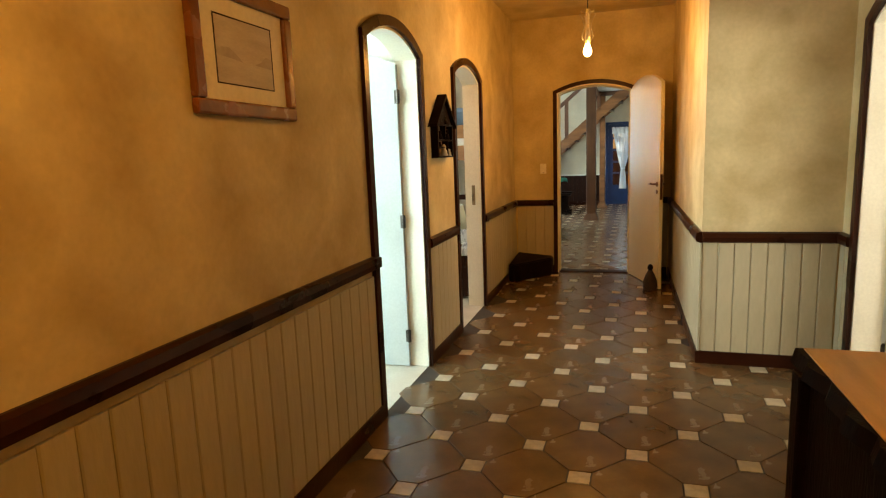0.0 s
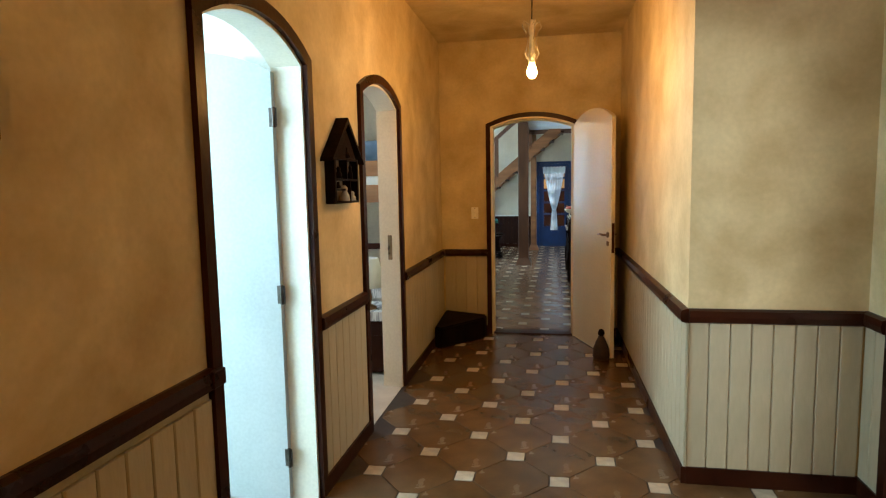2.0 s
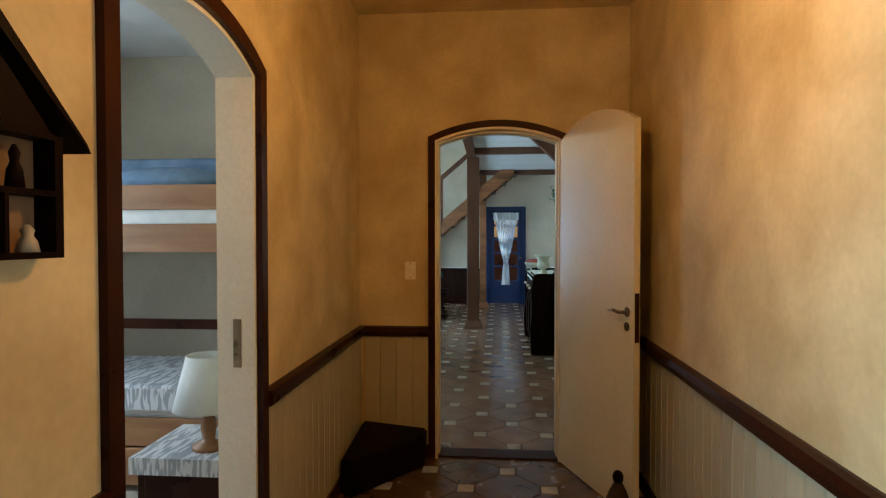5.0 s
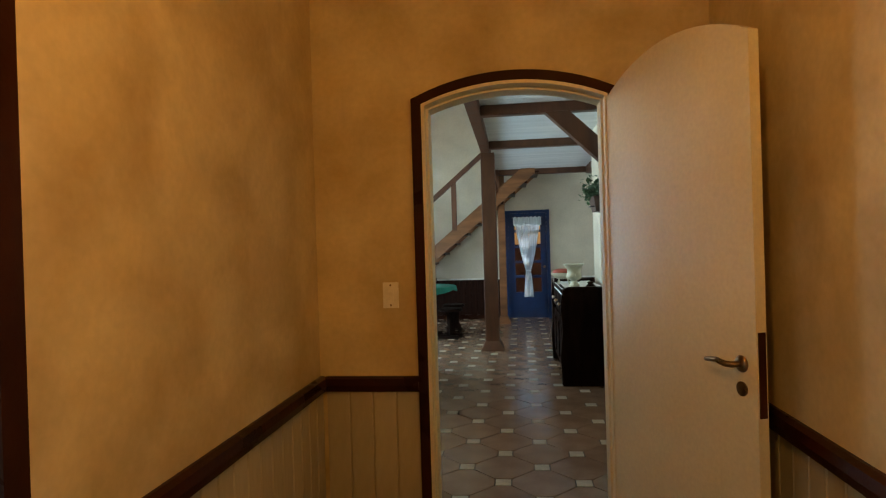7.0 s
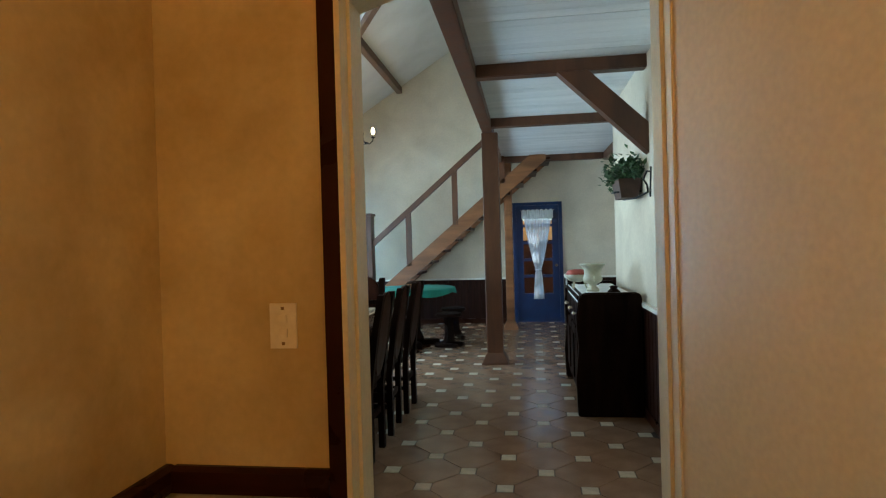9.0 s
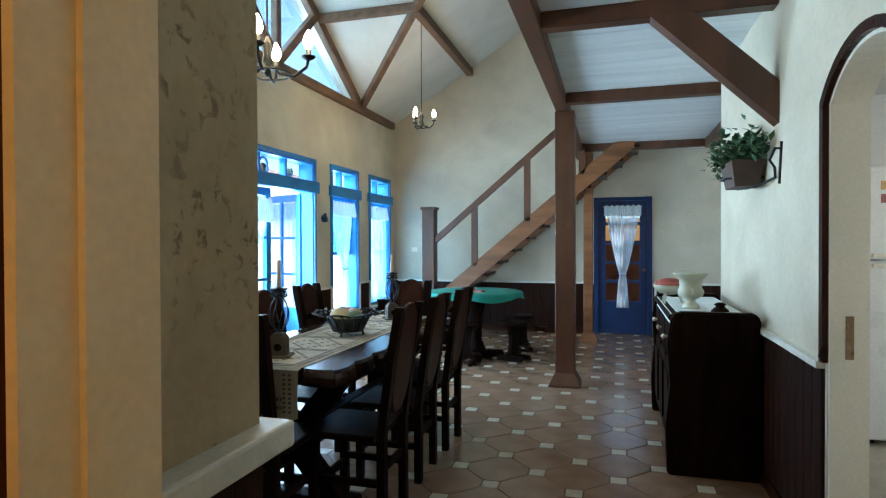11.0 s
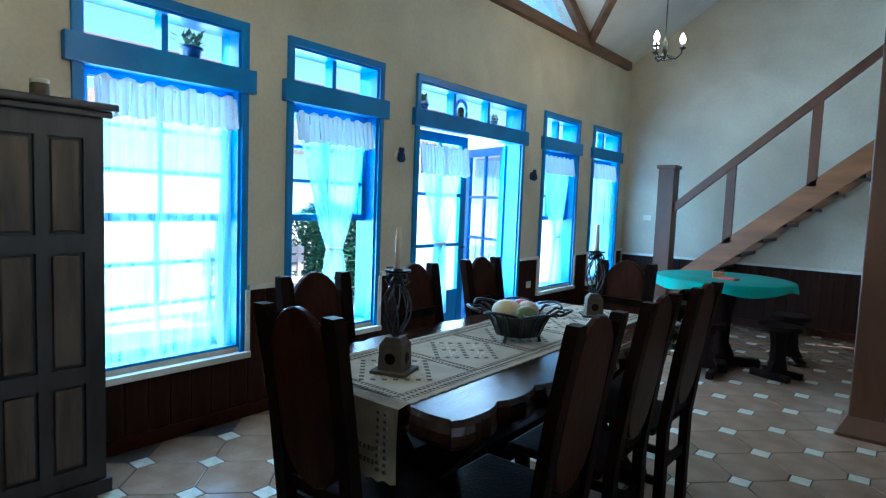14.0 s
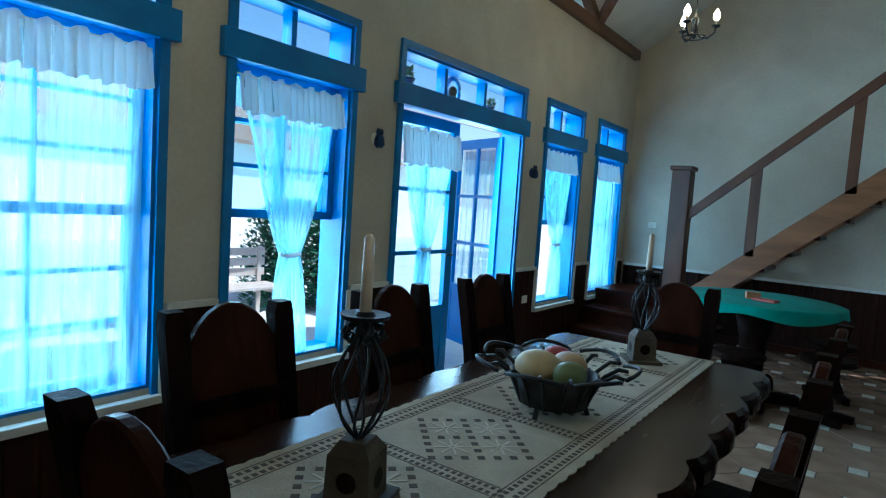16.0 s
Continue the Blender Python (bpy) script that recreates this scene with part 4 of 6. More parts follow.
french_leaf("door_right_leaf", 0.78, pose(XW - 0.16, 14.69, 0, 0, 0, 68), "blue glazed french door leaf standing open outwards")

# White cloth; the cyan of the sky glow behind is put into its colour.
SHEER = cloth_sheer("sheer_white_sky_tinted", (0.52, 0.84, 0.95), 0.55)
LACE = cloth_sheer("lace_valance", (0.80, 0.88, 0.92), 0.06, 0.93, 0.05)


def drape(bm, y0, y1, z0, z1, tie=None, folds=9, amp=0.032, tail=0.42, shift=0.0):
    """A hanging sheet with folds; tie is the height at which it is gathered."""
    nu, nv = 84, 34
    g = []
    for j in range(nv + 1):
        v = j / nv
        z = z1 + (z0 - z1) * v
        if tie is None:
            w = 1.0 - 0.04 * math.sin(v * 3)
        elif z > tie:
            k = (z - tie) / (z1 - tie)
            w = 0.16 + 0.84 * k ** 0.75
        else:
            k = (tie - z) / (tie - z0)
            w = 0.16 + (tail - 0.16) * k ** 0.6
        mid = (y0 + y1) / 2 + shift * math.sin(min(1, v * 1.3) * math.pi / 2)
        row = []
        for i in range(nu + 1):
            u = i / nu
            y = mid + (u - 0.5) * (y1 - y0) * w
            ph = u * folds * 2 * math.pi
            x = amp * (0.6 + 0.4 * math.sin(3 * v + 5 * u)) * math.sin(ph + 0.5 * math.sin(4 * v)) + 0.25 * amp * math.sin(2.3 * ph + 3 * v)
            zz = z + (0.006 * math.sin(ph) if j == nv else 0)
            row.append(bm.verts.new((x, y, zz)))
        g.append(row)
    for j in range(nv):
        for i in range(nu):
            bm.faces.new((g[j][i], g[j][i + 1], g[j + 1][i + 1], g[j + 1][i]))


def valance(bm, y0, y1, z0, z1, n=7):
    nu, nv = 112, 8
    g = []
    for j in range(nv + 1):
        v = j / nv
        row = []
        for i in range(nu + 1):
            u = i / nu
            sc = abs(math.sin(u * n * math.pi))
            top = z1 - 0.034 * (1 - sc)
            bot = z0 - 0.012 * abs(math.sin(u * 2 * n * math.pi)) + 0.008 * math.sin(u * 40)
            z = top + (bot - top) * v
            x = 0.024 * math.sin(u * 17 * 2 * math.pi + 0.4 * v) * (0.4 + 0.6 * v) + 0.02 * v
            row.append(bm.verts.new((x, y0 + (y1 - y0) * u, z)))
        g.append(row)
    for j in range(nv):
        for i in range(nu):
            bm.faces.new((g[j][i], g[j][i + 1], g[j + 1][i + 1], g[j + 1][i]))


VOILE = cloth_sheer("dense_white_voile", (0.82, 0.90, 0.94), 0.14, 0.35)


def curtain(y0, y1, z0, z1, x, tie, label, m=None, folds=9, shift=0.0, tail=0.42, val=0.20, cloth=None):
    ob = thing("curtain", label, "curtain", "white curtains", at=m if m else pose(x, 0, 0))
    bm = bmesh.new()
    drape(bm, y0, y1, z0, z1 - 0.03, tie, folds, shift=shift, tail=tail)
    part("sheer_panel", bm, cloth or SHEER, ob, "sheer white panel", True)
    bm = bmesh.new()
    valance(bm, y0 - 0.01, y1 + 0.01, z1 - val, z1)
    o = part("valance", bm, LACE, ob, "gathered lace valance", True)
    o.location.x = 0.025
    bm = bmesh.new()
    tube(bm, [(0.012, y0 - 0.03, z1 - 0.022), (0.012, y1 + 0.03, z1 - 0.022)], 0.006, 6)
    part("rod", bm, CAP_WHITE, ob, "thin white rod")
    if tie:
        bm = bmesh.new()
        c = (y0 + y1) / 2 + shift * math.sin(min(1, (z1 - tie) / (z1 - z0) * 1.3) * math.pi / 2)
        w = (y1 - y0) * 0.085
        tube(bm, [(0.035 * math.cos(a), c + w * math.sin(a), tie + 0.004 * math.sin(2 * a)) for a in [k * math.pi / 8 for k in range(16)]], 0.014, 6, True)
        part("tie_band", bm, LACE, ob, "gathering band", True)
    return ob


curtain(10.64, 11.42, 0.47, 2.01, XW - 0.035, None, "full sheer white curtain drawn across the blue window", folds=6)
curtain(11.88, 12.57, 0.47, 2.00, XW - 0.035, 1.05, "sheer white curtain gathered with a band in the window", shift=0.03)
curtain(13.17, 13.84, 0.40, 1.92, XW - 0.06, 1.05, "sheer white curtain gathered with a band on the door leaf", tail=0.3, val=0.26)
curtain(15.25, 15.94, 0.50, 1.99, XW - 0.035, 1.05, "sheer white curtain gathered with a band in the window", shift=0.05)
curtain(16.51, 17.20, 0.50, 1.99, XW - 0.035, None, "sheer white curtain hanging straight in the window", folds=7)
curtain(0.10, 0.70, 0.55, 1.95, 0, None, "sheer white curtain on the open door leaf", m=pose(XW - 0.16, 14.69, 0, 0, 0, 68) @ pose(0.04, 0, 0), folds=6, val=0.24)

# ---- roof timbers ----
def beam(name, p, q, w, h, mat, label, up=(0, 0, 1), category="beam"):
    """A squared timber from p to q; w across, h along up."""
    p, q = Vector(p), Vector(q)
    d = (q - p).normalized()
    sd = d.cross(Vector(up)).normalized()
    u = sd.cross(d)
    bm = bmesh.new()
    vs = []
    for e in (p, q):
        for a, b in ((-1, -1), (1, -1), (1, 1), (-1, 1)):
            vs.append(bm.verts.new(e + sd * (a * w / 2) + u * (b * h / 2)))
    for f in ((0, 1, 2, 3), (7, 6, 5, 4), (0, 4, 5, 1), (1, 5, 6, 2), (2, 6, 7, 3), (3, 7, 4, 0)):
        bm.faces.new([vs[i] for i in f])
    bmesh.ops.bevel(bm, geom=bm.edges[:], offset=0.006, segments=2, affect="EDGES")
    return tagged(new(name, mesh_of(name, bm, mat)), label, category, kind="structure")


TRUSS = surface("grey_brown_truss_wood", (0.11, 0.058, 0.033), (0.19, 0.105, 0.06), 3, (3, 0.6, 3), rough=0.6, bump=0.15, fine=25)
XB = XW + 0.03
beam("gable_beam", (XB, 10.3, ZG - 0.03), (XB, 17.38, ZG - 0.03), 0.08, 0.11, TRUSS, "brown tie beam along the foot of the gable")
for s in (-1, 1):
    beam("gable_rafter", (XB, YG + s * GH, ZG - 0.02), (XB, YG, ZG + GH * PIT - 0.08), 0.09, 0.15, TRUSS, "brown sloping gable rafter")
    beam("gable_strut", (XB, YG, ZG), (XB, YG + s * 0.85, ZG + (GH - 0.85) * PIT - 0.10), 0.08, 0.10, TRUSS, "brown gable strut")
    n = (E0 + 1.37, YG + s * (GH - 1.37), ZG + 1.37 * PIT - 0.05)
    beam("dormer_purlin", (XB, n[1], n[2]), n, 0.09, 0.10, TRUSS, "brown purlin of the dormer")
    beam("roof_purlin", n, (n[0], YF if s > 0 else YS, n[2]), 0.10, 0.12, TRUSS, "brown roof purlin")
    beam("valley_beam", (E0 + 0.04, YG + s * GH, ZG - 0.02), (E0 + GH, YG, ZG + GH * PIT - 0.05), 0.08, 0.10, TRUSS, "brown valley beam")
beam("gable_post", (XB, YG, ZG), (XB, YG, ZG + GH * PIT - 0.12), 0.08, 0.09, TRUSS, "brown king post", up=(0, 1, 0))
gp = bmesh.new()
prism(gp, [(YG - GH, ZG), (YG + GH, ZG), (YG, ZG + GH * PIT)], along_y, XW - 0.08, XW - 0.076)
gp = solid("window_gable", gp, PANE, "clear triangular gable glazing", "window")
gp.visible_shadow = False

beam("loft_edge_beam", (-0.46, YB, 2.80), (-0.46, YF, 2.80), 0.12, 0.20, BEAM_WOOD, "red-brown beam along the loft edge")
for y, x1 in ((11.78, XK), (13.76, 3.45), (16.75, 3.45)):
    beam("ceiling_beam", (-0.40, y, 2.752), (x1, y, 2.752), 0.11, 0.10, BEAM_WOOD, "red-brown ceiling joist under the loft")
beam("ceiling_beam", (1.25, 14.2, 2.735), (1.25, 16.69, 2.735), 0.10, 0.13, BEAM_WOOD, "red-brown wall beam under the loft")
bm = bmesh.new()
prism(bm, [(0.22, 2.705), (0.45, 2.705), (XK, 2.29), (XK, 2.06)], along_x, 11.72, 11.84)
tagged(new("brace", mesh_of("brace", bm, BEAM_WOOD)), "red-brown diagonal brace from wall to ceiling beam", "beam", kind="structure")


def pillar(x, y, w, mat):
    ob = thing("pillar", "square red-brown wooden pillar with a flared base", "pillar", "wooden pillars", at=pose(x, y, 0))
    bm = bmesh.new()
    box(bm, -w / 2, -w / 2, 0.10, w / 2, w / 2, 2.70, 0.008)
    part("shaft", bm, mat, ob)
    bm = bmesh.new()
    a, b = w / 2 + 0.055, w / 2 + 0.004
    lo = [bm.verts.new((sx * a, sy * a, 0.001)) for sx, sy in ((-1, -1), (1, -1), (1, 1), (-1, 1))]
    mi = [bm.verts.new((sx * a, sy * a, 0.022)) for sx, sy in ((-1, -1), (1, -1), (1, 1), (-1, 1))]
    hi = [bm.verts.new((sx * b, sy * b, 0.13)) for sx, sy in ((-1, -1), (1, -1), (1, 1), (-1, 1))]
    bm.faces.new(lo[::-1])
    bm.faces.new(hi)
    for p, q in ((lo, mi), (mi, hi)):
        for k in range(4):
            bm.faces.new((p[k], p[(k + 1) % 4], q[(k + 1) % 4], q[k]))
    part("base", bm, mat, ob)
    return ob


pillar(-0.435, 14.10, 0.19, BEAM_WOOD)
pillar(-0.32, 16.80, 0.13, STAIR_WOOD)

# ---- stairs ----
stairs = thing("staircase", "open wooden staircase with orange-brown stringer and rail", "stairs", at=pose(0, 0, 0))
top = lambda x: 0.675 + 0.84 * (x + 2.48)
rail = lambda x: 1.47 + 0.85 * (x + 2.6)
for y0 in (16.62, 17.46):
    bm = bmesh.new()
    prism(bm, [(-2.60, top(-2.60) - 0.27), (-2.60, top(-2.60)), (0.30, top(0.30)), (0.30, top(0.30) - 0.30)], along_x, y0, y0 + 0.05)
    part("stringer", bm, STAIR_WOOD, stairs, "orange-brown sloping stringer")
n = 13
for i in range(n):
    x = -2.50 + i * 0.217
    z = 0.54 + 0.18 * (i + 0.6)
    bm = bmesh.new()
    box(bm, x, 16.66, z - 0.04 - 0.05, x + 0.27, 17.47, z - 0.05, 0.004)
    part("tread", bm, DARK_WOOD, stairs, "dark wooden tread")
bm = bmesh.new()
prism(bm, [(-2.555, rail(-2.555) - 0.11), (-2.555, rail(-2.555)), (-0.1, rail(-0.1)), (-0.1, rail(-0.1) - 0.11)], along_x, 16.61, 16.68)
part("handrail", bm, BEAM_WOOD, stairs, "red-brown handrail")
for x in (-1.95, -1.17, -0.40):
    bm = bmesh.new()
    box(bm, x - 0.045, 16.62, top(x) - 0.05, x + 0.045, 16.67, rail(x) - 0.06)
    part("baluster", bm, BEAM_WOOD, stairs)
bm = bmesh.new()
box(bm, -2.745, 16.56, 0.002, -2.555, 16.75, 1.925, 0.008)
box(bm, -2.765, 16.54, 1.91, -2.535, 16.77, 1.955, 0.01)
part("newel_post", bm, BEAM_WOOD, stairs, "thick square newel post with a cap")
for k, (y0, z) in enumerate(((15.98, 0.18), (16.30, 0.36), (16.62, 0.54))):
    bm = bmesh.new()
    y1 = 17.50 if k == 2 else y0 + 0.34
    box(bm, XW + 0.045, y0, z - 0.04, -2.62 if k == 2 else -2.86, y1, z, 0.004)
    box(bm, XW + 0.05, y0 + 0.02, 0.002, -2.64 if k == 2 else -2.88, y0 + 0.04, z - 0.04)
    part("landing_step", bm, DARK_WOOD, stairs, "dark wooden step")

# ---- blue door at the end ----
bdoor = thing("door_blue", "deep blue glazed door behind a tied white curtain", "door", at=pose(0.16, YF, 0) @ Matrix.Diagonal((1.04, 1, 0.975, 1)))
tagged(bdoor, kind="structure")
bm = bmesh.new()
for x0, x1 in ((-0.41, -0.35), (0.35, 0.41)):
    box(bm, x0, -0.03, 0.0, x1, 0.06, 2.10)
box(bm, -0.41, -0.032, 2.10, 0.41, 0.06, 2.155)
part("door_frame", bm, NAVY_PAINT, bdoor)
bm = bmesh.new()
for x0, x1, z0, z1 in ((-0.353, -0.24, 0.004, 2.103), (0.24, 0.353, 0.004, 2.103), (-0.24, 0.24, 0.004, 0.52), (-0.24, 0.24, 1.98, 2.103)):
    box(bm, x0, 0.02, z0, x1, 0.055, z1)
for z in (0.83, 1.125, 1.43, 1.74):
    box(bm, -0.24, 0.022, z - 0.025, 0.24, 0.053, z + 0.025)
part("leaf_frame", bm, NAVY_PAINT, bdoor)
for z0, z1 in ((0.52, 0.805), (0.855, 1.10), (1.15, 1.405), (1.455, 1.715), (1.765, 1.98)):
    bm = bmesh.new()
    box(bm, -0.24, 0.036, z0, 0.24, 0.04, z1)
    part("pane", bm, PANE, bdoor).visible_shadow = False
for x in (-0.47, 0.44):
    bm = bmesh.new()
    box(bm, x, -0.028, 0.0, x + 0.03, 0.0, 0.80)
    part("side_strip", bm, CAP_WHITE, bdoor, "white painted strip")
bm = bmesh.new()
lathe(bm, [(0.018, 0), (0.026, 0.02), (0.02, 0.04)], 12)
bmesh.ops.transform(bm, matrix=pose(0.30, 0.02, 1.02, 90), verts=bm.verts)
part("door_knob", bm, CHROME, bdoor)
curtain(-0.25, 0.25, 0.42, 2.03, 0, 0.95, "sheer white curtain gathered on the blue door", m=pose(0.16, YF - 0.02, 0, 0, 0, -90) @ Matrix.Diagonal((1, 1.04, 0.975, 1)), tail=0.36, val=0.17, cloth=VOILE)

# ---- dining table and chairs ----
TX0, TX1, TY0, TY1, TZ = -2.115, -1.195, 10.645, 12.725, 0.82
TABLE_TOP = surface("polished_dark_plank", (0.012, 0.0055, 0.0032), (0.036, 0.016, 0.0085), 3, (4, 0.5, 1), rough=0.24, bump=0.08, fine=25, spec=0.28)
table = thing("dining_table", "heavy dark trestle dining table with carved scalloped edges", "table", at=pose((TX0 + TX1) / 2, (TY0 + TY1) / 2, 0))
hw, hl = (TX1 - TX0) / 2, (TY1 - TY0) / 2
bm = bmesh.new()
random.seed(11)
pts = []


def scallop(p, q, n, inward):
    p, q = Vector(p), Vector(q)
    for k in range(n * 6):
        t = k / (n * 6)
        d = 0.028 * abs(math.sin(t * n * math.pi)) ** 0.6
        pts.append(p.lerp(q, t) + Vector(inward) * (0.028 - d))


scallop((-hw, -hl), (hw, -hl), 4, (0, 1))
scallop((hw, -hl), (hw, hl), 9, (-1, 0))
scallop((hw, hl), (-hw, hl), 4, (0, -1))
scallop((-hw, hl), (-hw, -hl), 9, (1, 0))
rings = []
for sc, z in ((0.965, TZ - 0.085), (1.0, TZ - 0.065), (1.0, TZ - 0.035), (0.985, TZ - 0.014), (0.955, TZ)):
    rings.append([bm.verts.new((p.x * sc + (0.0), p.y * (1 - (1 - sc) * 0.45), z)) for p in pts])
for a, b in zip(rings, rings[1:]):
    for k in range(len(a)):
        bm.faces.new((a[k], a[(k + 1) % len(a)], b[(k + 1) % len(a)], b[k]))
bm.faces.new(rings[0][::-1])
bm.faces.new(rings[-1])
part("tabletop", bm, TABLE_TOP, table, "polished plank top with a scalloped edge")
for sy in (-1, 1):
    for s in (-1, 1):
        bm = bmesh.new()
        y = sy * (hl - 0.36)
        prism(bm, [(-s * 0.33, 0.06), (-s * 0.20, 0.06), (s * 0.34, 0.69), (s * 0.20, 0.69)], along_x, y - 0.045 + s * 0.02, y + 0.045 + s * 0.02)
        part("trestle_leg", bm, BLACK_WOOD, table)
    bm = bmesh.new()
    box(bm, -0.38, y - 0.06, 0.001, 0.38, y + 0.06, 0.075, 0.012)
    part("trestle_foot", bm, BLACK_WOOD, table)
    bm = bmesh.new()
    box(bm, -0.36, y - 0.05, 0.685, 0.36, y + 0.05, 0.74, 0.006)
    part("trestle_head", bm, BLACK_WOOD, table)
bm = bmesh.new()
box(bm, -0.04, -hl + 0.2, 0.27, 0.04, hl - 0.2, 0.40, 0.008)
part("stretcher", bm, BLACK_WOOD, table)

CHAIR_BACK = surface("worn_brown_chair_back", (0.013, 0.0036, 0.002), (0.034, 0.010, 0.0045), 5, (3, 3, 0.7), rough=0.36, bump=0.12, fine=26, spec=0.06)
chair = thing("dining_chair", "dark carved wooden chair with an arched shield back", "chair", "chairs round the table", at=pose(0, 0, 0))
for s in (-1, 1):
    bm = bmesh.new()
    a, b = [], []
    for x, y, z, w in ((s * 0.154, -0.19, 0.0, 0.048), (s * 0.154, -0.19, 0.45, 0.050), (s * 0.149, -0.235, 0.80, 0.050), (s * 0.149, -0.285, 1.07, 0.060), (s * 0.152, -0.29, 1.10, 0.045)):
        a.append([bm.verts.new((x + dx * w / 2, y + dy * 0.021, z + (0.001 if z == 0 else 0))) for dx, dy in ((-1, -1), (1, -1), (1, 1), (-1, 1))])
    for p, q in zip(a, a[1:]):
        for k in range(4):
            bm.faces.new((p[k], p[(k + 1) % 4], q[(k + 1) % 4], q[k]))
    bm.faces.new(a[0][::-1])
    bm.faces.new(a[-1])
    part("back_post", bm, BLACK_WOOD, chair)
    bm = bmesh.new()
    box(bm, s * 0.175 - 0.022, 0.15, 0.001, s * 0.175 + 0.022, 0.195, 0.43, 0.004)
    part("leg", bm, BLACK_WOOD, chair)
    bm = bmesh.new()
    box(bm, s * 0.17 - 0.012, -0.17, 0.20, s * 0.17 + 0.012, 0.16, 0.235)
    part("stretcher", bm, BLACK_WOOD, chair)
bm = bmesh.new()
prof = []
for k in range(13):
    a = math.pi * k / 12
    prof.append((0.128 * math.cos(a), 0.98 + 0.13 * math.sin(a) ** 1.4))
for k in range(13):
    a = math.pi + math.pi * k / 12
    prof.append((0.118 * math.cos(a), 0.68 + 0.14 * math.sin(a)))
prism(bm, prof, lambda u, d, z: (u, d - 0.19 - 0.10 * max(0.0, (z - 0.45)) / 0.66, z), -0.014, 0.014)
bmesh.ops.bevel(bm, geom=bm.edges[:], offset=0.005, segments=1, affect="EDGES")
part("backrest", bm, CHAIR_BACK, chair, "reddish brown shield-shaped back")
bm = bmesh.new()
box(bm, -0.14, -0.242, 0.845, 0.14, -0.225, 0.885)
part("back_rail", bm, BLACK_WOOD, chair)
bm = bmesh.new()
box(bm, -0.14, -0.20, 0.50, 0.14, -0.185, 0.54)
part("back_rail", bm, BLACK_WOOD, chair)
bm = bmesh.new()
box(bm, -0.215, -0.17, 0.43, 0.215, 0.225, 0.465, 0.012)
part("seat", bm, BLACK_WOOD, chair, "plank seat")
bm = bmesh.new()
box(bm, -0.16, 0.16, 0.16, 0.16, 0.185, 0.20)
part("stretcher", bm, BLACK_WOOD, chair)
bm = bmesh.new()
box(bm, -0.16, -0.195, 0.26, 0.16, -0.175, 0.30)
part("stretcher", bm, BLACK_WOOD, chair)
# seat centres and turns; a chair looks along +y before the turn
SEATS = [(-1.655, 10.735, 2), (-1.945, 10.97, -92), (-1.945, 11.61, -89), (-1.965, 12.22, -90), (-1.28, 11.04, 90), (-1.28, 11.60, 91), (-1.27, 12.17, 89), (-1.63, 12.59, 180)]
for k, (x, y, a) in enumerate(SEATS):
    if k:
        copy_thing(chair, pose(x, y, 0, 0, 0, a))
chair.matrix_basis = pose(*SEATS[0][:2], 0, 0, 0, SEATS[0][2])

# runner with drawn-thread pattern
LINEN = surface("ecru_linen", (0.40, 0.335, 0.235), (0.51, 0.44, 0.32), 10, rough=0.9, bump=0.3, fine=150)
STITCH = surface("dark_drawn_thread", (0.07, 0.055, 0.045), (0.12, 0.095, 0.075), 30, rough=0.9)
runner = thing("table_runner", "ecru drawn-thread table runner lying along the dark table", "runner", at=pose(-1.68, 11.685, TZ))
RW, RL = 0.265, 1.00
bm = bmesh.new()
edge = []
for k in range(120):
    edge.append((RW + 0.006 * abs(math.sin(k * math.pi / 3)), -RL + 2 * RL * k / 120))
for k in range(30):
    edge.append((RW - 2 * RW * k / 30, RL + 0.006 * abs(math.sin(k * math.pi / 3))))
for k in range(120):
    edge.append((-RW - 0.006 * abs(math.sin(k * math.pi / 3)), RL - 2 * RL * k / 120))
lo = [bm.verts.new((x, y, 0.001)) for x, y in edge]
hi = [bm.verts.new((x, y, 0.004)) for x, y in edge]
bm.faces.new(hi)
bm.faces.new(lo[::-1])
for k in range(len(edge)):
    bm.faces.new((lo[k], lo[(k + 1) % len(edge)], hi[(k + 1) % len(edge)], hi[k]))
part("cloth", bm, LINEN, runner)
bm = bmesh.new()
nu = 24
g = []
for j in range(9):
    v = j / 8
    row = []
    for i in range(nu + 1):
        u = i / nu
        y = -RL - 0.045 - 0.012 * math.sin(v * 2) + 0.008 * math.sin(u * 14) * v
        if j == 0:
            y = -RL + 0.002
        row.append(bm.verts.new((-RW + 2 * RW * u, y, 0.003 if j == 0 else -0.004 - 0.26 * (v - 0.12) - (0.008 * abs(math.sin(u * 12 * math.pi)) if j == 8 else 0))))
    g.append(row)
for j in range(8):
    for i in range(nu):
        bm.faces.new((g[j][i], g[j][i + 1], g[j + 1][i + 1], g[j + 1][i]))
r = bmesh.ops.solidify(bm, geom=bm.faces[:], thickness=0.003)
part("hanging_end", bm, LINEN, runner, "end hanging over the table edge")
def diamond(bm, x, y, z, w):
    r = bmesh.ops.create_cube(bm, size=1)
    bmesh.ops.transform(bm, matrix=pose(x, y, z, 0, 0, 45) @ Matrix.Diagonal((w, w, 0.0009, 1)), verts=r["verts"])


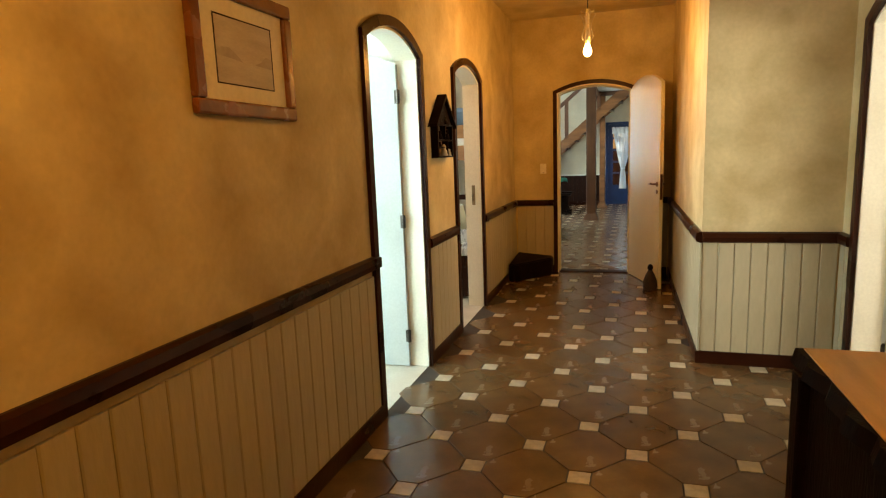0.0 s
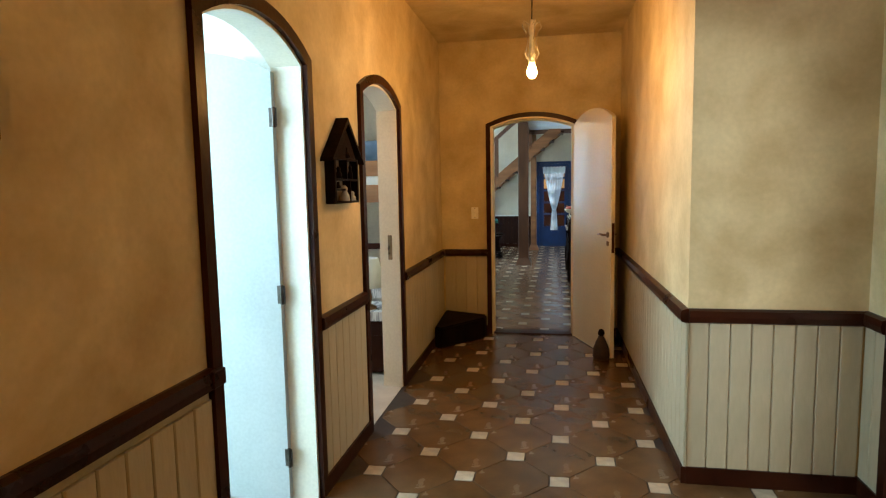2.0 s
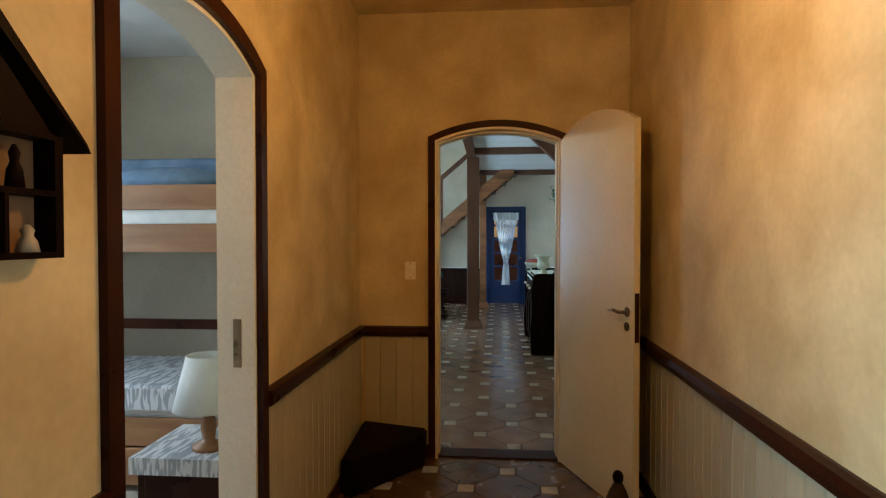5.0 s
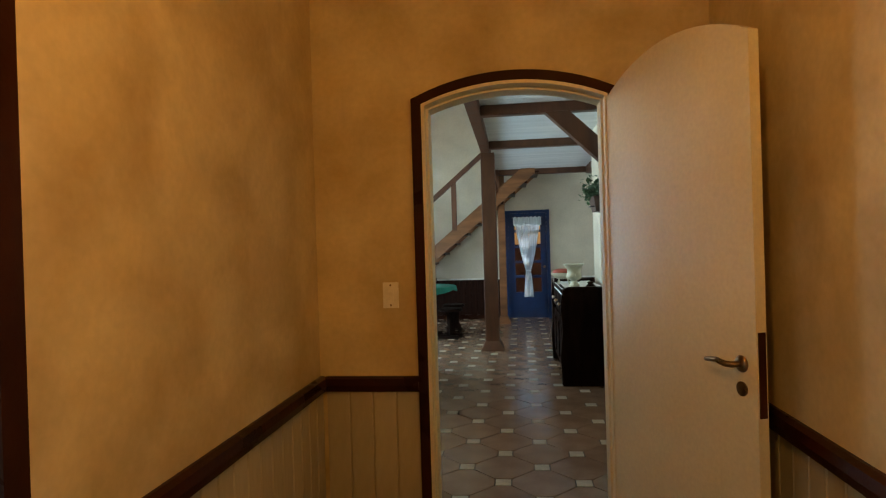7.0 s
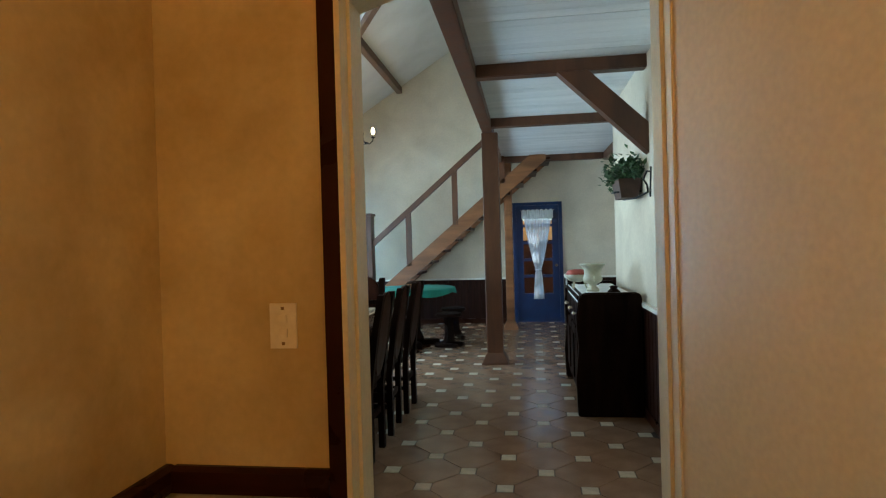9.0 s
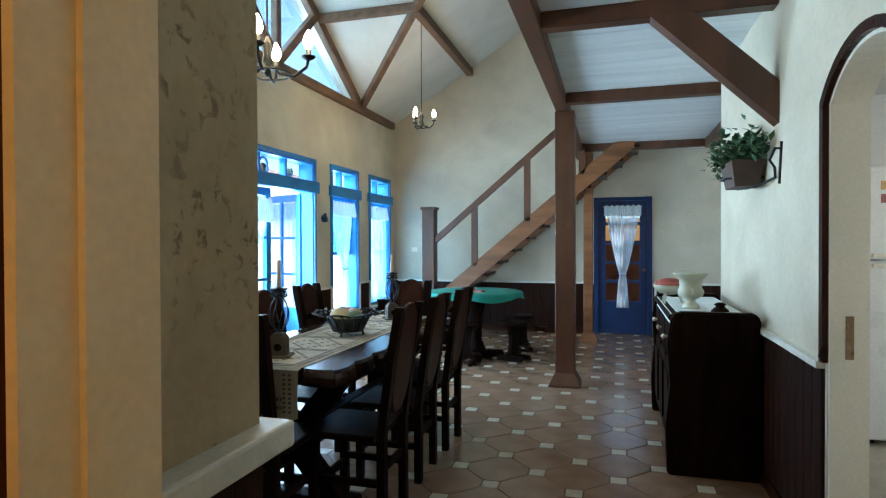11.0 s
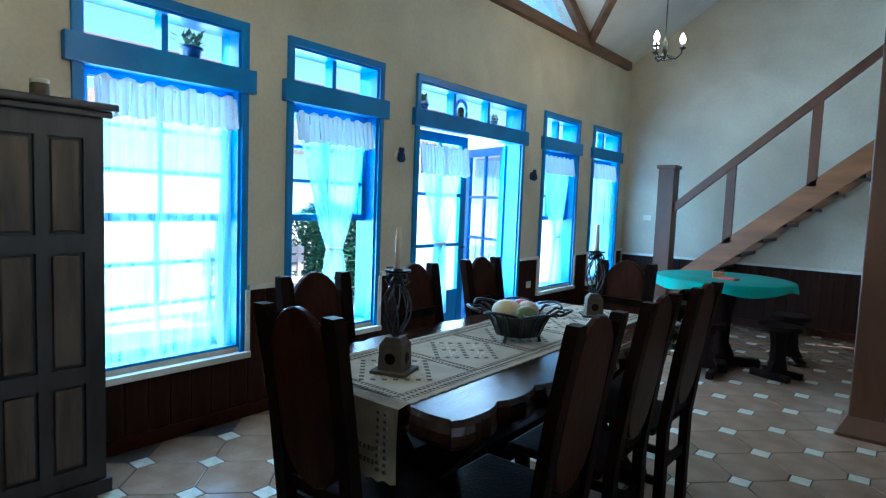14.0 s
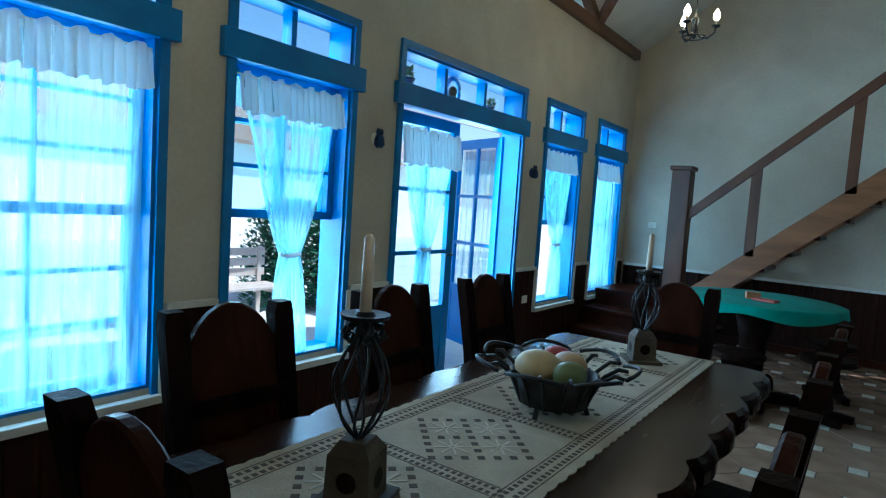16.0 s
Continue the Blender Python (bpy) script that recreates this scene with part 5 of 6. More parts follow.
bm = bmesh.new()
for side in (-1, 1):
    for dx in (0.206, 0.230):
        for k in range(100):
            y = -RL + 0.01 + k * 0.0199
            box(bm, side * dx - 0.006, y, 0.004, side * dx + 0.006, y + 0.011, 0.0048)
    for dx in (0.194, 0.243):
        box(bm, side * dx - 0.0014, -RL, 0.004, side * dx + 0.0014, RL, 0.0047)
for c in range(5):
    yc = -RL + 0.2 + c * 0.4
    for k in range(24):
        x = -0.19 + k * 0.0165
        for dy in (-0.197, -0.175):
            box(bm, x, yc + dy, 0.004, x + 0.009, yc + dy + 0.011, 0.0048)
    for dy in (-0.202, -0.159):
        box(bm, -0.19, yc + dy - 0.0014, 0.004, 0.19, yc + dy + 0.0014, 0.0047)
    # four star diamonds bounded by rows of open-work
    for a in range(-6, 7):
        for b in range(-6, 7):
            u, v = a + b, a - b
            if abs(u) <= 6 and abs(v) <= 6 and (u in (-6, 0, 6) or v in (-6, 0, 6)):
                diamond(bm, a * 0.027, yc + 0.016 + b * 0.027, 0.0044, 0.017 if (a + b) % 2 == 0 else 0.011)
for dx in (0.20, 0.23):
    for side in (-1, 1):
        for k in range(9):
            box(bm, side * dx - 0.006, -RL - 0.066, -0.03 - k * 0.022, side * dx + 0.006, -RL - 0.060, -0.02 - k * 0.022)
for k in range(22):
    for z in (-0.15, -0.19):
        box(bm, -0.19 + k * 0.0175, -RL - 0.066, z, -0.181 + k * 0.0175, -RL - 0.060, z + 0.015)
part("drawn_thread_pattern", bm, STITCH, runner, "dark open-work squares")
THREAD = surface("pale_thread", (0.56, 0.50, 0.39), (0.66, 0.60, 0.48), 30, rough=0.8)
for c in range(5):
    yc = -RL + 0.216 + c * 0.4
    bm = bmesh.new()
    for a, b in ((-3, 0), (3, 0), (0, -3), (0, 3)):
        for k in range(8):
            box(bm, 0.004, -0.0028, 0.004, 0.046, 0.0028, 0.0056, 0, pose(a * 0.027, yc + b * 0.027, 0, 0, 0, 45 * k))
    part("star_embroidery", bm, THREAD, runner, "pale embroidered stars")

STONE = surface("grey_stone_holder", (0.05, 0.037, 0.022), (0.095, 0.074, 0.048), 12, rough=0.8, bump=0.3, fine=60)
WAX = surface("ivory_wax", (0.62, 0.46, 0.30), (0.70, 0.56, 0.40), 10, rough=0.4)


def candlestick(x, y, turn):
    ob = thing("candlestick", "wrought iron cage candlestick on a stone block with candle", "candlestick", "candlesticks on the table", at=pose(x, y, TZ + 0.004, 0, 0, turn))
    bm = bmesh.new()
    box(bm, -0.066, -0.066, 0.0, 0.066, 0.066, 0.012, 0.002)
    a = [[bm.verts.new((sx * w, sy * w, z)) for sx, sy in ((-1, -1), (1, -1), (1, 1), (-1, 1))] for w, z in ((0.045, 0.012), (0.042, 0.10), (0.026, 0.125))]
    for p, q in zip(a, a[1:]):
        for k in range(4):
            bm.faces.new((p[k], p[(k + 1) % 4], q[(k + 1) % 4], q[k]))
    bm.faces.new(a[-1])
    part("stone_block", bm, STONE, ob, "grey stone block")
    # Flat near-black discs draw the shade of the carved hollows.
    for k in range(4):
        bm = bmesh.new()
        m = pose(0, 0, 0, 0, 0, 90 * k) @ pose(0, -0.0450, 0.055, 90)
        r = bmesh.ops.create_circle(bm, cap_ends=True, segments=16, radius=0.02)
        bmesh.ops.transform(bm, matrix=m, verts=r["verts"])
        part("hollow_shade_disc", bm, BLACK_WOOD, ob, "flat dark disc as the shade of a carved hollow")
    for k in range(8):
        a0 = k * math.pi / 4
        bm = bmesh.new()
        tube(bm, [((0.006 + 0.046 * math.sin(t * math.pi) ** 0.8) * math.cos(a0 + 0.9 * t), (0.006 + 0.046 * math.sin(t * math.pi) ** 0.8) * math.sin(a0 + 0.9 * t), 0.125 + 0.20 * t) for t in [i / 14 for i in range(15)]], 0.0032, 6)
        part("cage_wire", bm, IRON, ob, smooth=True)
    bm = bmesh.new()
    lathe(bm, [(0.012, 0.315), (0.02, 0.325), (0.016, 0.345), (0.044, 0.352), (0.047, 0.360), (0.02, 0.357), (0.016, 0.365)], 18)
    part("drip_pan", bm, IRON, ob, "iron drip pan")
    for k in range(6):
        a0 = k * math.pi / 3
        c, s = math.cos(a0), math.sin(a0)
        bm = bmesh.new()
        tube(bm, [(0.014 * c, 0.014 * s, 0.345), (0.034 * c, 0.034 * s, 0.340), (0.042 * c, 0.042 * s, 0.322), (0.030 * c, 0.030 * s, 0.312), (0.024 * c, 0.024 * s, 0.324)], [0.004, 0.007, 0.007, 0.006, 0.004], 6)
        part("iron_leaf", bm, IRON, ob, smooth=True)
    bm = bmesh.new()
    lathe(bm, [(0.0115, 0.357), (0.0105, 0.45), (0.0095, 0.50), (0.004, 0.507)], 12)
    part("candle", bm, WAX, ob, "ivory taper candle", True)
    return ob


candlestick(-1.667, 10.885, 20)
candlestick(-1.635, 12.44, 35)

basket = thing("fruit_basket", "black wrought iron strap basket holding fruit", "basket", at=pose(-1.625, 11.63, TZ + 0.004))
bm = bmesh.new()
lathe(bm, [(0.082, 0.028), (0.10, 0.03), (0.125, 0.115), (0.118, 0.118), (0.092, 0.036), (0.08, 0.034)], 24)
part("bowl", bm, IRON, basket, "dark iron bowl", True)
for k in range(14):
    a = k * 2 * math.pi / 14
    c, s = math.cos(a), math.sin(a)
    bm = bmesh.new()
    tube(bm, [(r * c, r * s, z) for r, z in ((0.095, 0.03), (0.112, 0.07), (0.135, 0.115), (0.175, 0.142), (0.20, 0.138))], 0.006, 6)
    part("strap", bm, IRON, basket, smooth=True)
for k in range(7):
    a0 = k * 2 * math.pi / 7
    bm = bmesh.new()
    tube(bm, [((0.205 + 0.025 * math.sin(t * math.pi)) * math.cos(a0 + t * 0.75), (0.205 + 0.025 * math.sin(t * math.pi)) * math.sin(a0 + t * 0.75), 0.138 + 0.014 * math.sin(t * math.pi)) for t in [i / 8 for i in range(9)]], 0.006, 6)
    part("rim_loop", bm, IRON, basket, smooth=True)
for k in range(3):
    a = k * 2 * math.pi / 3 + 0.5
    bm = bmesh.new()
    tube(bm, [(0.09 * math.cos(a), 0.09 * math.sin(a), 0.03), (0.10 * math.cos(a), 0.10 * math.sin(a), 0.0)], 0.008, 6)
    part("foot", bm, IRON, basket)
FR = {"red_apple": (0.30, 0.035, 0.025), "yellow_melon": (0.46, 0.38, 0.22), "orange_mango": (0.36, 0.24, 0.13), "green_pear": (0.11, 0.15, 0.06)}
for nm, x, y, z, rx, rz, a in (("red_apple", -0.03, 0.075, 0.13, 0.05, 0.046, 0), ("yellow_melon", -0.03, -0.05, 0.135, 0.065, 0.05, 30), ("orange_mango", 0.035, 0.02, 0.138, 0.055, 0.042, -20), ("green_pear", 0.065, -0.045, 0.13, 0.05, 0.04, 60)):
    bm = bmesh.new()
    bmesh.ops.create_uvsphere(bm, u_segments=20, v_segments=12, radius=1)
    for v in bm.verts:
        v.co.x *= 1 + 0.10 * v.co.z
    bmesh.ops.transform(bm, matrix=Matrix.Diagonal((rx, rz * 1.05, rz, 1)), verts=bm.verts)
    c = FR[nm]
    ob = tagged(new("fruit", mesh_of("fruit", bm, surface(nm, c, tuple(min(1, q * 1.35) for q in c), 9, rough=0.4), True)), nm.replace("_", " ") + " lying in the iron basket", "fruit", "fruit in the basket")
    ob.matrix_basis = pose(-1.625 + x, 11.63 + y, TZ + z, 0, 0, a)

# ---- chandeliers ----
FLAME = glow("lit_candle_bulb", (1.0, 0.78, 0.45), 30)


def chandelier(x, y, z, top_z, r, arms):
    ob = thing("chandelier", "dark iron chandelier with lit candle bulbs on a cord", "chandelier", "chandeliers", at=pose(x, y, z))
    bm = bmesh.new()
    tube(bm, [(0, 0, 0.10), (0, 0, top_z - z)], 0.005, 6)
    part("cord", bm, IRON, ob)
    bm = bmesh.new()
    lathe(bm, [(0.004, -0.09), (0.018, -0.075), (0.012, -0.05), (0.028, -0.02), (0.02, 0.02), (0.03, 0.06), (0.012, 0.09), (0.006, 0.11)], 12)
    part("hub", bm, IRON, ob, smooth=True)
    for k in range(arms):
        a = k * 2 * math.pi / arms + 0.35
        c, s = math.cos(a), math.sin(a)
        bm = bmesh.new()
        tube(bm, [(q * r * c, q * r * s, h) for q, h in ((0.05, -0.02), (0.3, -0.075), (0.65, -0.085), (0.95, -0.04), (1.0, 0.0))], 0.008, 6)
        lathe(bm, [(0.012, -0.005), (0.034, 0.008), (0.036, 0.014), (0.013, 0.012), (0.013, 0.05)], 12, (r * c, r * s, 0))
        arm = part("arm", bm, IRON, ob, "curved iron arm with a cup", True)
        bm = bmesh.new()
        lathe(bm, [(0.012, 0.05), (0.026, 0.078), (0.023, 0.108), (0.004, 0.145)], 12, (r * c, r * s, 0))
        b = part("candle_bulb", bm, FLAME, arm, "glowing candle bulb", True)
        b.visible_shadow = False
    bm = bmesh.new()
    tube(bm, [(0.55 * r * math.cos(t), 0.55 * r * math.sin(t), -0.075) for t in [k * math.pi / 12 for k in range(24)]], 0.006, 6, True)
    part("ring", bm, IRON, ob, smooth=True)
    return ob


chandelier(-2.27, 15.12, 2.93, ZG + 1.37 * PIT - 0.1, 0.155, 3)
chandelier(-1.62, 10.72, 2.33, ZG + (-1.62 - E0) * PIT, 0.20, 4)

# ---- round table and stools ----
FELT = surface("green_table_cloth", (0.008, 0.16, 0.12), (0.012, 0.25, 0.19), 4, rough=0.85, bump=0.2, fine=60)
rt = thing("round_table", "round card table with a trestle base", "table", at=pose(-1.64, 15.28, 0) @ Matrix.Diagonal((1, 1, 1.09, 1)))
bm = bmesh.new()
lathe(bm, [(0.57, 0.70), (0.585, 0.71), (0.585, 0.735), (0.57, 0.745)], 48)
part("tabletop", bm, BLACK_WOOD, rt)
bm = bmesh.new()
lathe(bm, [(0.15, 0.06), (0.13, 0.12), (0.09, 0.2), (0.10, 0.45), (0.16, 0.69)], 20)
part("pedestal", bm, BLACK_WOOD, rt, smooth=True)
for a in (20, 110):
    bm = bmesh.new()
    box(bm, -0.36, -0.05, 0.001, 0.36, 0.05, 0.075, 0.015, pose(0, 0, 0, 0, 0, a))
    part("foot", bm, BLACK_WOOD, rt)
cl = bmesh.new()
n = 72
rg = []
for r, z, w in ((0.0001, 0.749, 0), (0.3, 0.749, 0), (0.575, 0.749, 0), (0.598, 0.742, 0), (0.603, 0.71, 0.004), (0.606, 0.675, 0.012)):
    rg.append([cl.verts.new(((r + w * math.sin(9 * 2 * math.pi * k / n)) * math.cos(2 * math.pi * k / n), (r + w * math.sin(9 * 2 * math.pi * k / n)) * math.sin(2 * math.pi * k / n), z - (0.02 * math.sin(5 * 2 * math.pi * k / n) if w > 0.01 else 0))) for k in range(n)])
for a, b in zip(rg, rg[1:]):
    for k in range(n):
        cl.faces.new((a[k], a[(k + 1) % n], b[(k + 1) % n], b[k]))
ob = tagged(new("green_tablecloth", mesh_of("green_tablecloth", cl, FELT, True)), "round green cloth draped over the card table", "tablecloth")
ob.matrix_basis = pose(-1.64, 15.28, 0) @ Matrix.Diagonal((1, 1, 1.09, 1))
bm = bmesh.new()
box(bm, -0.05, -0.03, 0, 0.05, 0.03, 0.055, 0.003)
ob = tagged(new("small_box", mesh_of("small_box", bm, BUNK)), "small wooden box standing on the green cloth", "box")
ob.matrix_basis = pose(-1.66, 15.18, 0.8175, 0, 0, 20)
bm = bmesh.new()
box(bm, -0.08, -0.05, 0, 0.08, 0.05, 0.02, 0.003)
ob = tagged(new("card_pack", mesh_of("card_pack", bm, surface("red_card", (0.30, 0.05, 0.04), (0.4, 0.08, 0.06), 9, rough=0.5))), "flat red pack lying on the green cloth", "cards")
ob.matrix_basis = pose(-1.56, 15.11, 0.8175, 0, 0, -15)
stool = thing("stool", "dark wooden plank stool with a round seat", "stool", "stools round the card table")
bm = bmesh.new()
lathe(bm, [(0.17, 0.42), (0.185, 0.43), (0.185, 0.455), (0.175, 0.465)], 24)
part("seat", bm, BLACK_WOOD, stool)
bm = bmesh.new()
prism(bm, [(-0.13, 0.06), (0.13, 0.06), (0.085, 0.16), (0.08, 0.30), (0.12, 0.42), (-0.12, 0.42), (-0.08, 0.30), (-0.085, 0.16)], along_x, -0.025, 0.025)
part("pedestal_board", bm, BLACK_WOOD, stool)
for s in (-1, 1):
    bm = bmesh.new()
    box(bm, s * 0.10 - 0.03, -0.17, 0.001, s * 0.10 + 0.03, 0.17, 0.06, 0.012)
    part("foot", bm, BLACK_WOOD, stool)
for x, y, a in ((-1.13, 15.18, 70), (-2.12, 15.70, 40), (-1.15, 15.85, 20)):
    copy_thing(stool, pose(x, y, 0, 0, 0, a))
stool.matrix_basis = pose(-1.66, 14.80, 0, 0, 0, 5)

# ---- sideboard ----
sb = thing("sideboard", "black carved wooden sideboard with a raised end and knobs", "sideboard", at=pose(0.585, 12.70, 0))
bm = bmesh.new()
box(bm, -0.20, -0.66, 0.06, 0.21, 0.66, 0.93, 0.006)
part("body", bm, BLACK_WOOD, sb)
for y in (-0.70, 0.70):
    bm = bmesh.new()
    prism(bm, [(-0.25, 0.001), (0.265, 0.001), (0.265, 0.96), (0.235, 0.995), (-0.18, 0.995), (-0.225, 0.965), (-0.25, 0.8), (-0.235, 0.55), (-0.26, 0.3)], along_x, y - 0.04, y + 0.04)
    bmesh.ops.bevel(bm, geom=bm.edges[:], offset=0.01, segments=2, affect="EDGES")
    part("end_panel", bm, BLACK_WOOD, sb, "thick end panel with a rounded top")
bm = bmesh.new()
box(bm, -0.235, -0.66, 0.93, 0.22, 0.66, 0.965, 0.008)
part("top", bm, BLACK_WOOD, sb)
for k in range(3):
    y = -0.44 + 0.44 * k
    bm = bmesh.new()
    box(bm, -0.225, y - 0.20, 0.70, -0.20, y + 0.20, 0.90, 0.012)
    d = part("drawer", bm, BLACK_WOOD, sb)
    bm = bmesh.new()
    lathe(bm, [(0.008, 0), (0.012, 0.015), (0.02, 0.028), (0.004, 0.04)], 12)
    bmesh.ops.transform(bm, matrix=pose(-0.225, y, 0.80, 0, -90), verts=bm.verts)
    part("knob", bm, PLATE, d, "pale knob", True)
    bm = bmesh.new()
    box(bm, -0.222, y - 0.20, 0.10, -0.20, y + 0.20, 0.66, 0.014)
    d = part("door", bm, BLACK_WOOD, sb)
    bm = bmesh.new()
    box(bm, -0.236, y - 0.13, 0.18, -0.222, y + 0.13, 0.58, 0.012)
    part("raised_panel", bm, BLACK_WOOD, d)
bm = bmesh.new()
box(bm, -0.20, -0.64, 0.966, 0.19, 0.64, 0.970)
box(bm, -0.243, -0.60, 0.88, -0.238, 0.60, 0.970)
ob = tagged(new("sideboard_cloth", mesh_of("sideboard_cloth", bm, SHEET)), "white cloth lying on the black sideboard", "cloth")
ob.matrix_basis = pose(0.61, 12.70, 0)
urn = thing("urn", "cream ceramic urn vase with a wide rim and handles", "vase", at=pose(0.52, 12.42, 0.971))
URN = surface("mottled_cream_ceramic", (0.42, 0.44, 0.33), (0.60, 0.60, 0.48), 7, rough=0.5, bump=0.1)
bm = bmesh.new()
lathe(bm, [(0.055, 0.0), (0.055, 0.02), (0.03, 0.045), (0.032, 0.06), (0.075, 0.085), (0.085, 0.115), (0.07, 0.14), (0.072, 0.19), (0.10, 0.225), (0.113, 0.232), (0.108, 0.242), (0.08, 0.232), (0.06, 0.19)], 28)
part("body", bm, URN, urn, smooth=True)
for s in (-1, 1):
    bm = bmesh.new()
    tube(bm, [(0, s * 0.075, 0.10), (0, s * 0.105, 0.095), (0, s * 0.112, 0.12), (0, s * 0.085, 0.135)], 0.008, 6)
    part("handle", bm, URN, urn, smooth=True)
bowl = thing("bowl_on_stand", "pale bowl with red contents on splayed sticks", "bowl", at=pose(0.42, 12.78, 0.971))
bm = bmesh.new()
lathe(bm, [(0.03, 0.06), (0.08, 0.075), (0.125, 0.13), (0.12, 0.133), (0.075, 0.085), (0.02, 0.075)], 24)
part("bowl", bm, URN, bowl, smooth=True)
bm = bmesh.new()
lathe(bm, [(0.115, 0.128), (0.09, 0.165), (0.04, 0.178), (0.002, 0.18)], 20)
part("red_filling", bm, surface("dull_red_fruit", (0.28, 0.05, 0.04), (0.4, 0.09, 0.06), 14, rough=0.6), bowl, "dull red contents", True)
for k in range(3):
    a = k * 2 * math.pi / 3
    bm = bmesh.new()
    tube(bm, [(0.05 * math.cos(a), 0.05 * math.sin(a), 0.09), (0.085 * math.cos(a), 0.085 * math.sin(a), 0.0)], 0.008, 6)
    part("stand_leg", bm, URN, bowl)
for x, y, r, h, lb in ((0.50, 13.30, 0.04, 0.13, "dark round-headed figurine on the sideboard"), (0.62, 13.22, 0.05, 0.08, "low dark figurine on the sideboard"), (0.66, 12.16, 0.05, 0.07, "dark lidded pot on the sideboard")):
    bm = bmesh.new()
    lathe(bm, [(r, 0), (r * 1.05, h * 0.25), (r * 0.7, h * 0.5), (r * 0.5, h * 0.62), (r * 0.75, h * 0.8), (r * 0.4, h * 0.96), (r * 0.05, h)], 16)
    ob = tagged(new("figurine", mesh_of("figurine", bm, BLACK_WOOD, True)), lb, "figurine", "figurines on the sideboard")
    ob.matrix_basis = pose(x, y, 0.971)
bm = bmesh.new()
lathe(bm, [(0.13, 0), (0.16, 0.02), (0.165, 0.03), (0.13, 0.015), (0.002, 0.012)], 28)
ob = tagged(new("dish", mesh_of("dish", bm, surface("blue_plastic", (0.03, 0.20, 0.55), (0.04, 0.25, 0.62), 8, rough=0.35), True)), "shallow blue dish lying on the tiled floor", "dish")
ob.matrix_basis = pose(0.75, 16.75, 0.001)

# ---- plant in a wall basket ----
plant = thing("wall_plant", "green leafy plant in a brown pot on an iron wall bracket", "plant", at=pose(XK, 12.06, 1.75))
bm = bmesh.new()
tube(bm, [(-0.002, -0.40, 0.16), (-0.03, -0.38, 0.17), (-0.05, -0.35, 0.11), (-0.02, -0.33, 0.07), (-0.01, -0.30, 0.02), (-0.06, -0.10, -0.01), (-0.10, 0.22, 0.0)], 0.008, 6)
tube(bm, [(-0.002, -0.40, 0.20), (-0.002, -0.36, -0.02)], 0.01, 6)
tube(bm, [(-0.002, -0.02, 0.05), (-0.20, 0.0, 0.05), (-0.20, 0.22, 0.06), (-0.002, 0.24, 0.05)], 0.007, 6)
part("bracket", bm, IRON, plant, "scrolled iron bracket", True)
bm = bmesh.new()
a = [[bm.verts.new((-0.10 + sx * w, 0.10 + sy * l, z)) for sx, sy in ((-1, -1), (1, -1), (1, 1), (-1, 1))] for w, l, z in ((0.065, 0.15, 0.0), (0.09, 0.19, 0.15), (0.075, 0.175, 0.15), (0.07, 0.17, 0.12))]
for p, q in zip(a, a[1:]):
    for k in range(4):
        bm.faces.new((p[k], p[(k + 1) % 4], q[(k + 1) % 4], q[k]))
bm.faces.new(a[0][::-1])
bm.faces.new(a[-1])
part("pot", bm, surface("brown_pot", (0.06, 0.035, 0.028), (0.10, 0.06, 0.045), 9, rough=0.7), plant, "brown trough pot")
LEAF = surface("plant_leaf", (0.025, 0.075, 0.03), (0.075, 0.16, 0.065), 14, rough=0.5, vary=0.35, island=True)


def leaf(bm, p, d, ln, w, up):
    d = Vector(d).normalized()
    s = d.cross(Vector(up))
    if s.length < 1e-3:
        s = d.cross(Vector((1, 0, 0)))
    s.normalize()
    nrm = s.cross(d)
    p = Vector(p)
    a = bm.verts.new(p)
    l1, r1 = bm.verts.new(p + d * ln * 0.45 + s * w * 0.5 + nrm * ln * 0.10), bm.verts.new(p + d * ln * 0.45 - s * w * 0.5 + nrm * ln * 0.10)
    m = bm.verts.new(p + d * ln * 0.5 + nrm * ln * 0.04)
    t = bm.verts.new(p + d * ln)
    bm.faces.new((a, m, l1))
    bm.faces.new((a, r1, m))
    bm.faces.new((m, t, l1))
    bm.faces.new((m, r1, t))


random.seed(21)
bm = bmesh.new()
for k in range(760):
    y = random.gauss(0.12, 0.19)
    y = max(-0.24, min(0.50, y))
    x = -0.10 + random.gauss(0, 0.075)
    z = 0.15 + abs(random.gauss(0, 0.06)) * (1.3 - 1.2 * abs(y - 0.08)) - max(0, y - 0.28) * 0.35
    leaf(bm, (min(x, -0.02), y, z), (random.uniform(-1, 0.5), random.uniform(-1, 1), random.uniform(-0.4, 0.8)), random.uniform(0.045, 0.08), random.uniform(0.028, 0.05), (0, 0, 1))
part("foliage", bm, LEAF, plant, "small green leaves")

# ---- cupboard ----
cup = thing("cupboard", "tall worn blue-grey panelled cupboard beside the window", "cupboard", at=pose(-3.16, 10.52, 0) @ Matrix.Diagonal((1, 1, 0.975, 1)))
CUPB = surface("worn_blue_grey_cupboard", (0.012, 0.012, 0.014), (0.040, 0.038, 0.040), 4, (2, 2, 0.5), rough=0.5, bump=0.2, fine=22)
CUPP = surface("worn_brown_panel", (0.028, 0.019, 0.013), (0.10, 0.075, 0.055), 4, (3, 3, 0.5), rough=0.55, bump=0.2, fine=22)
bm = bmesh.new()
box(bm, -0.33, -0.98, 0.06, 0.0, 0.0, 1.78)
part("carcass", bm, CUPB, cup)
bm = bmesh.new()
box(bm, -0.33, -1.00, 0.001, 0.02, 0.02, 0.07, 0.004)
part("plinth", bm, CUPB, cup)
bm = bmesh.new()
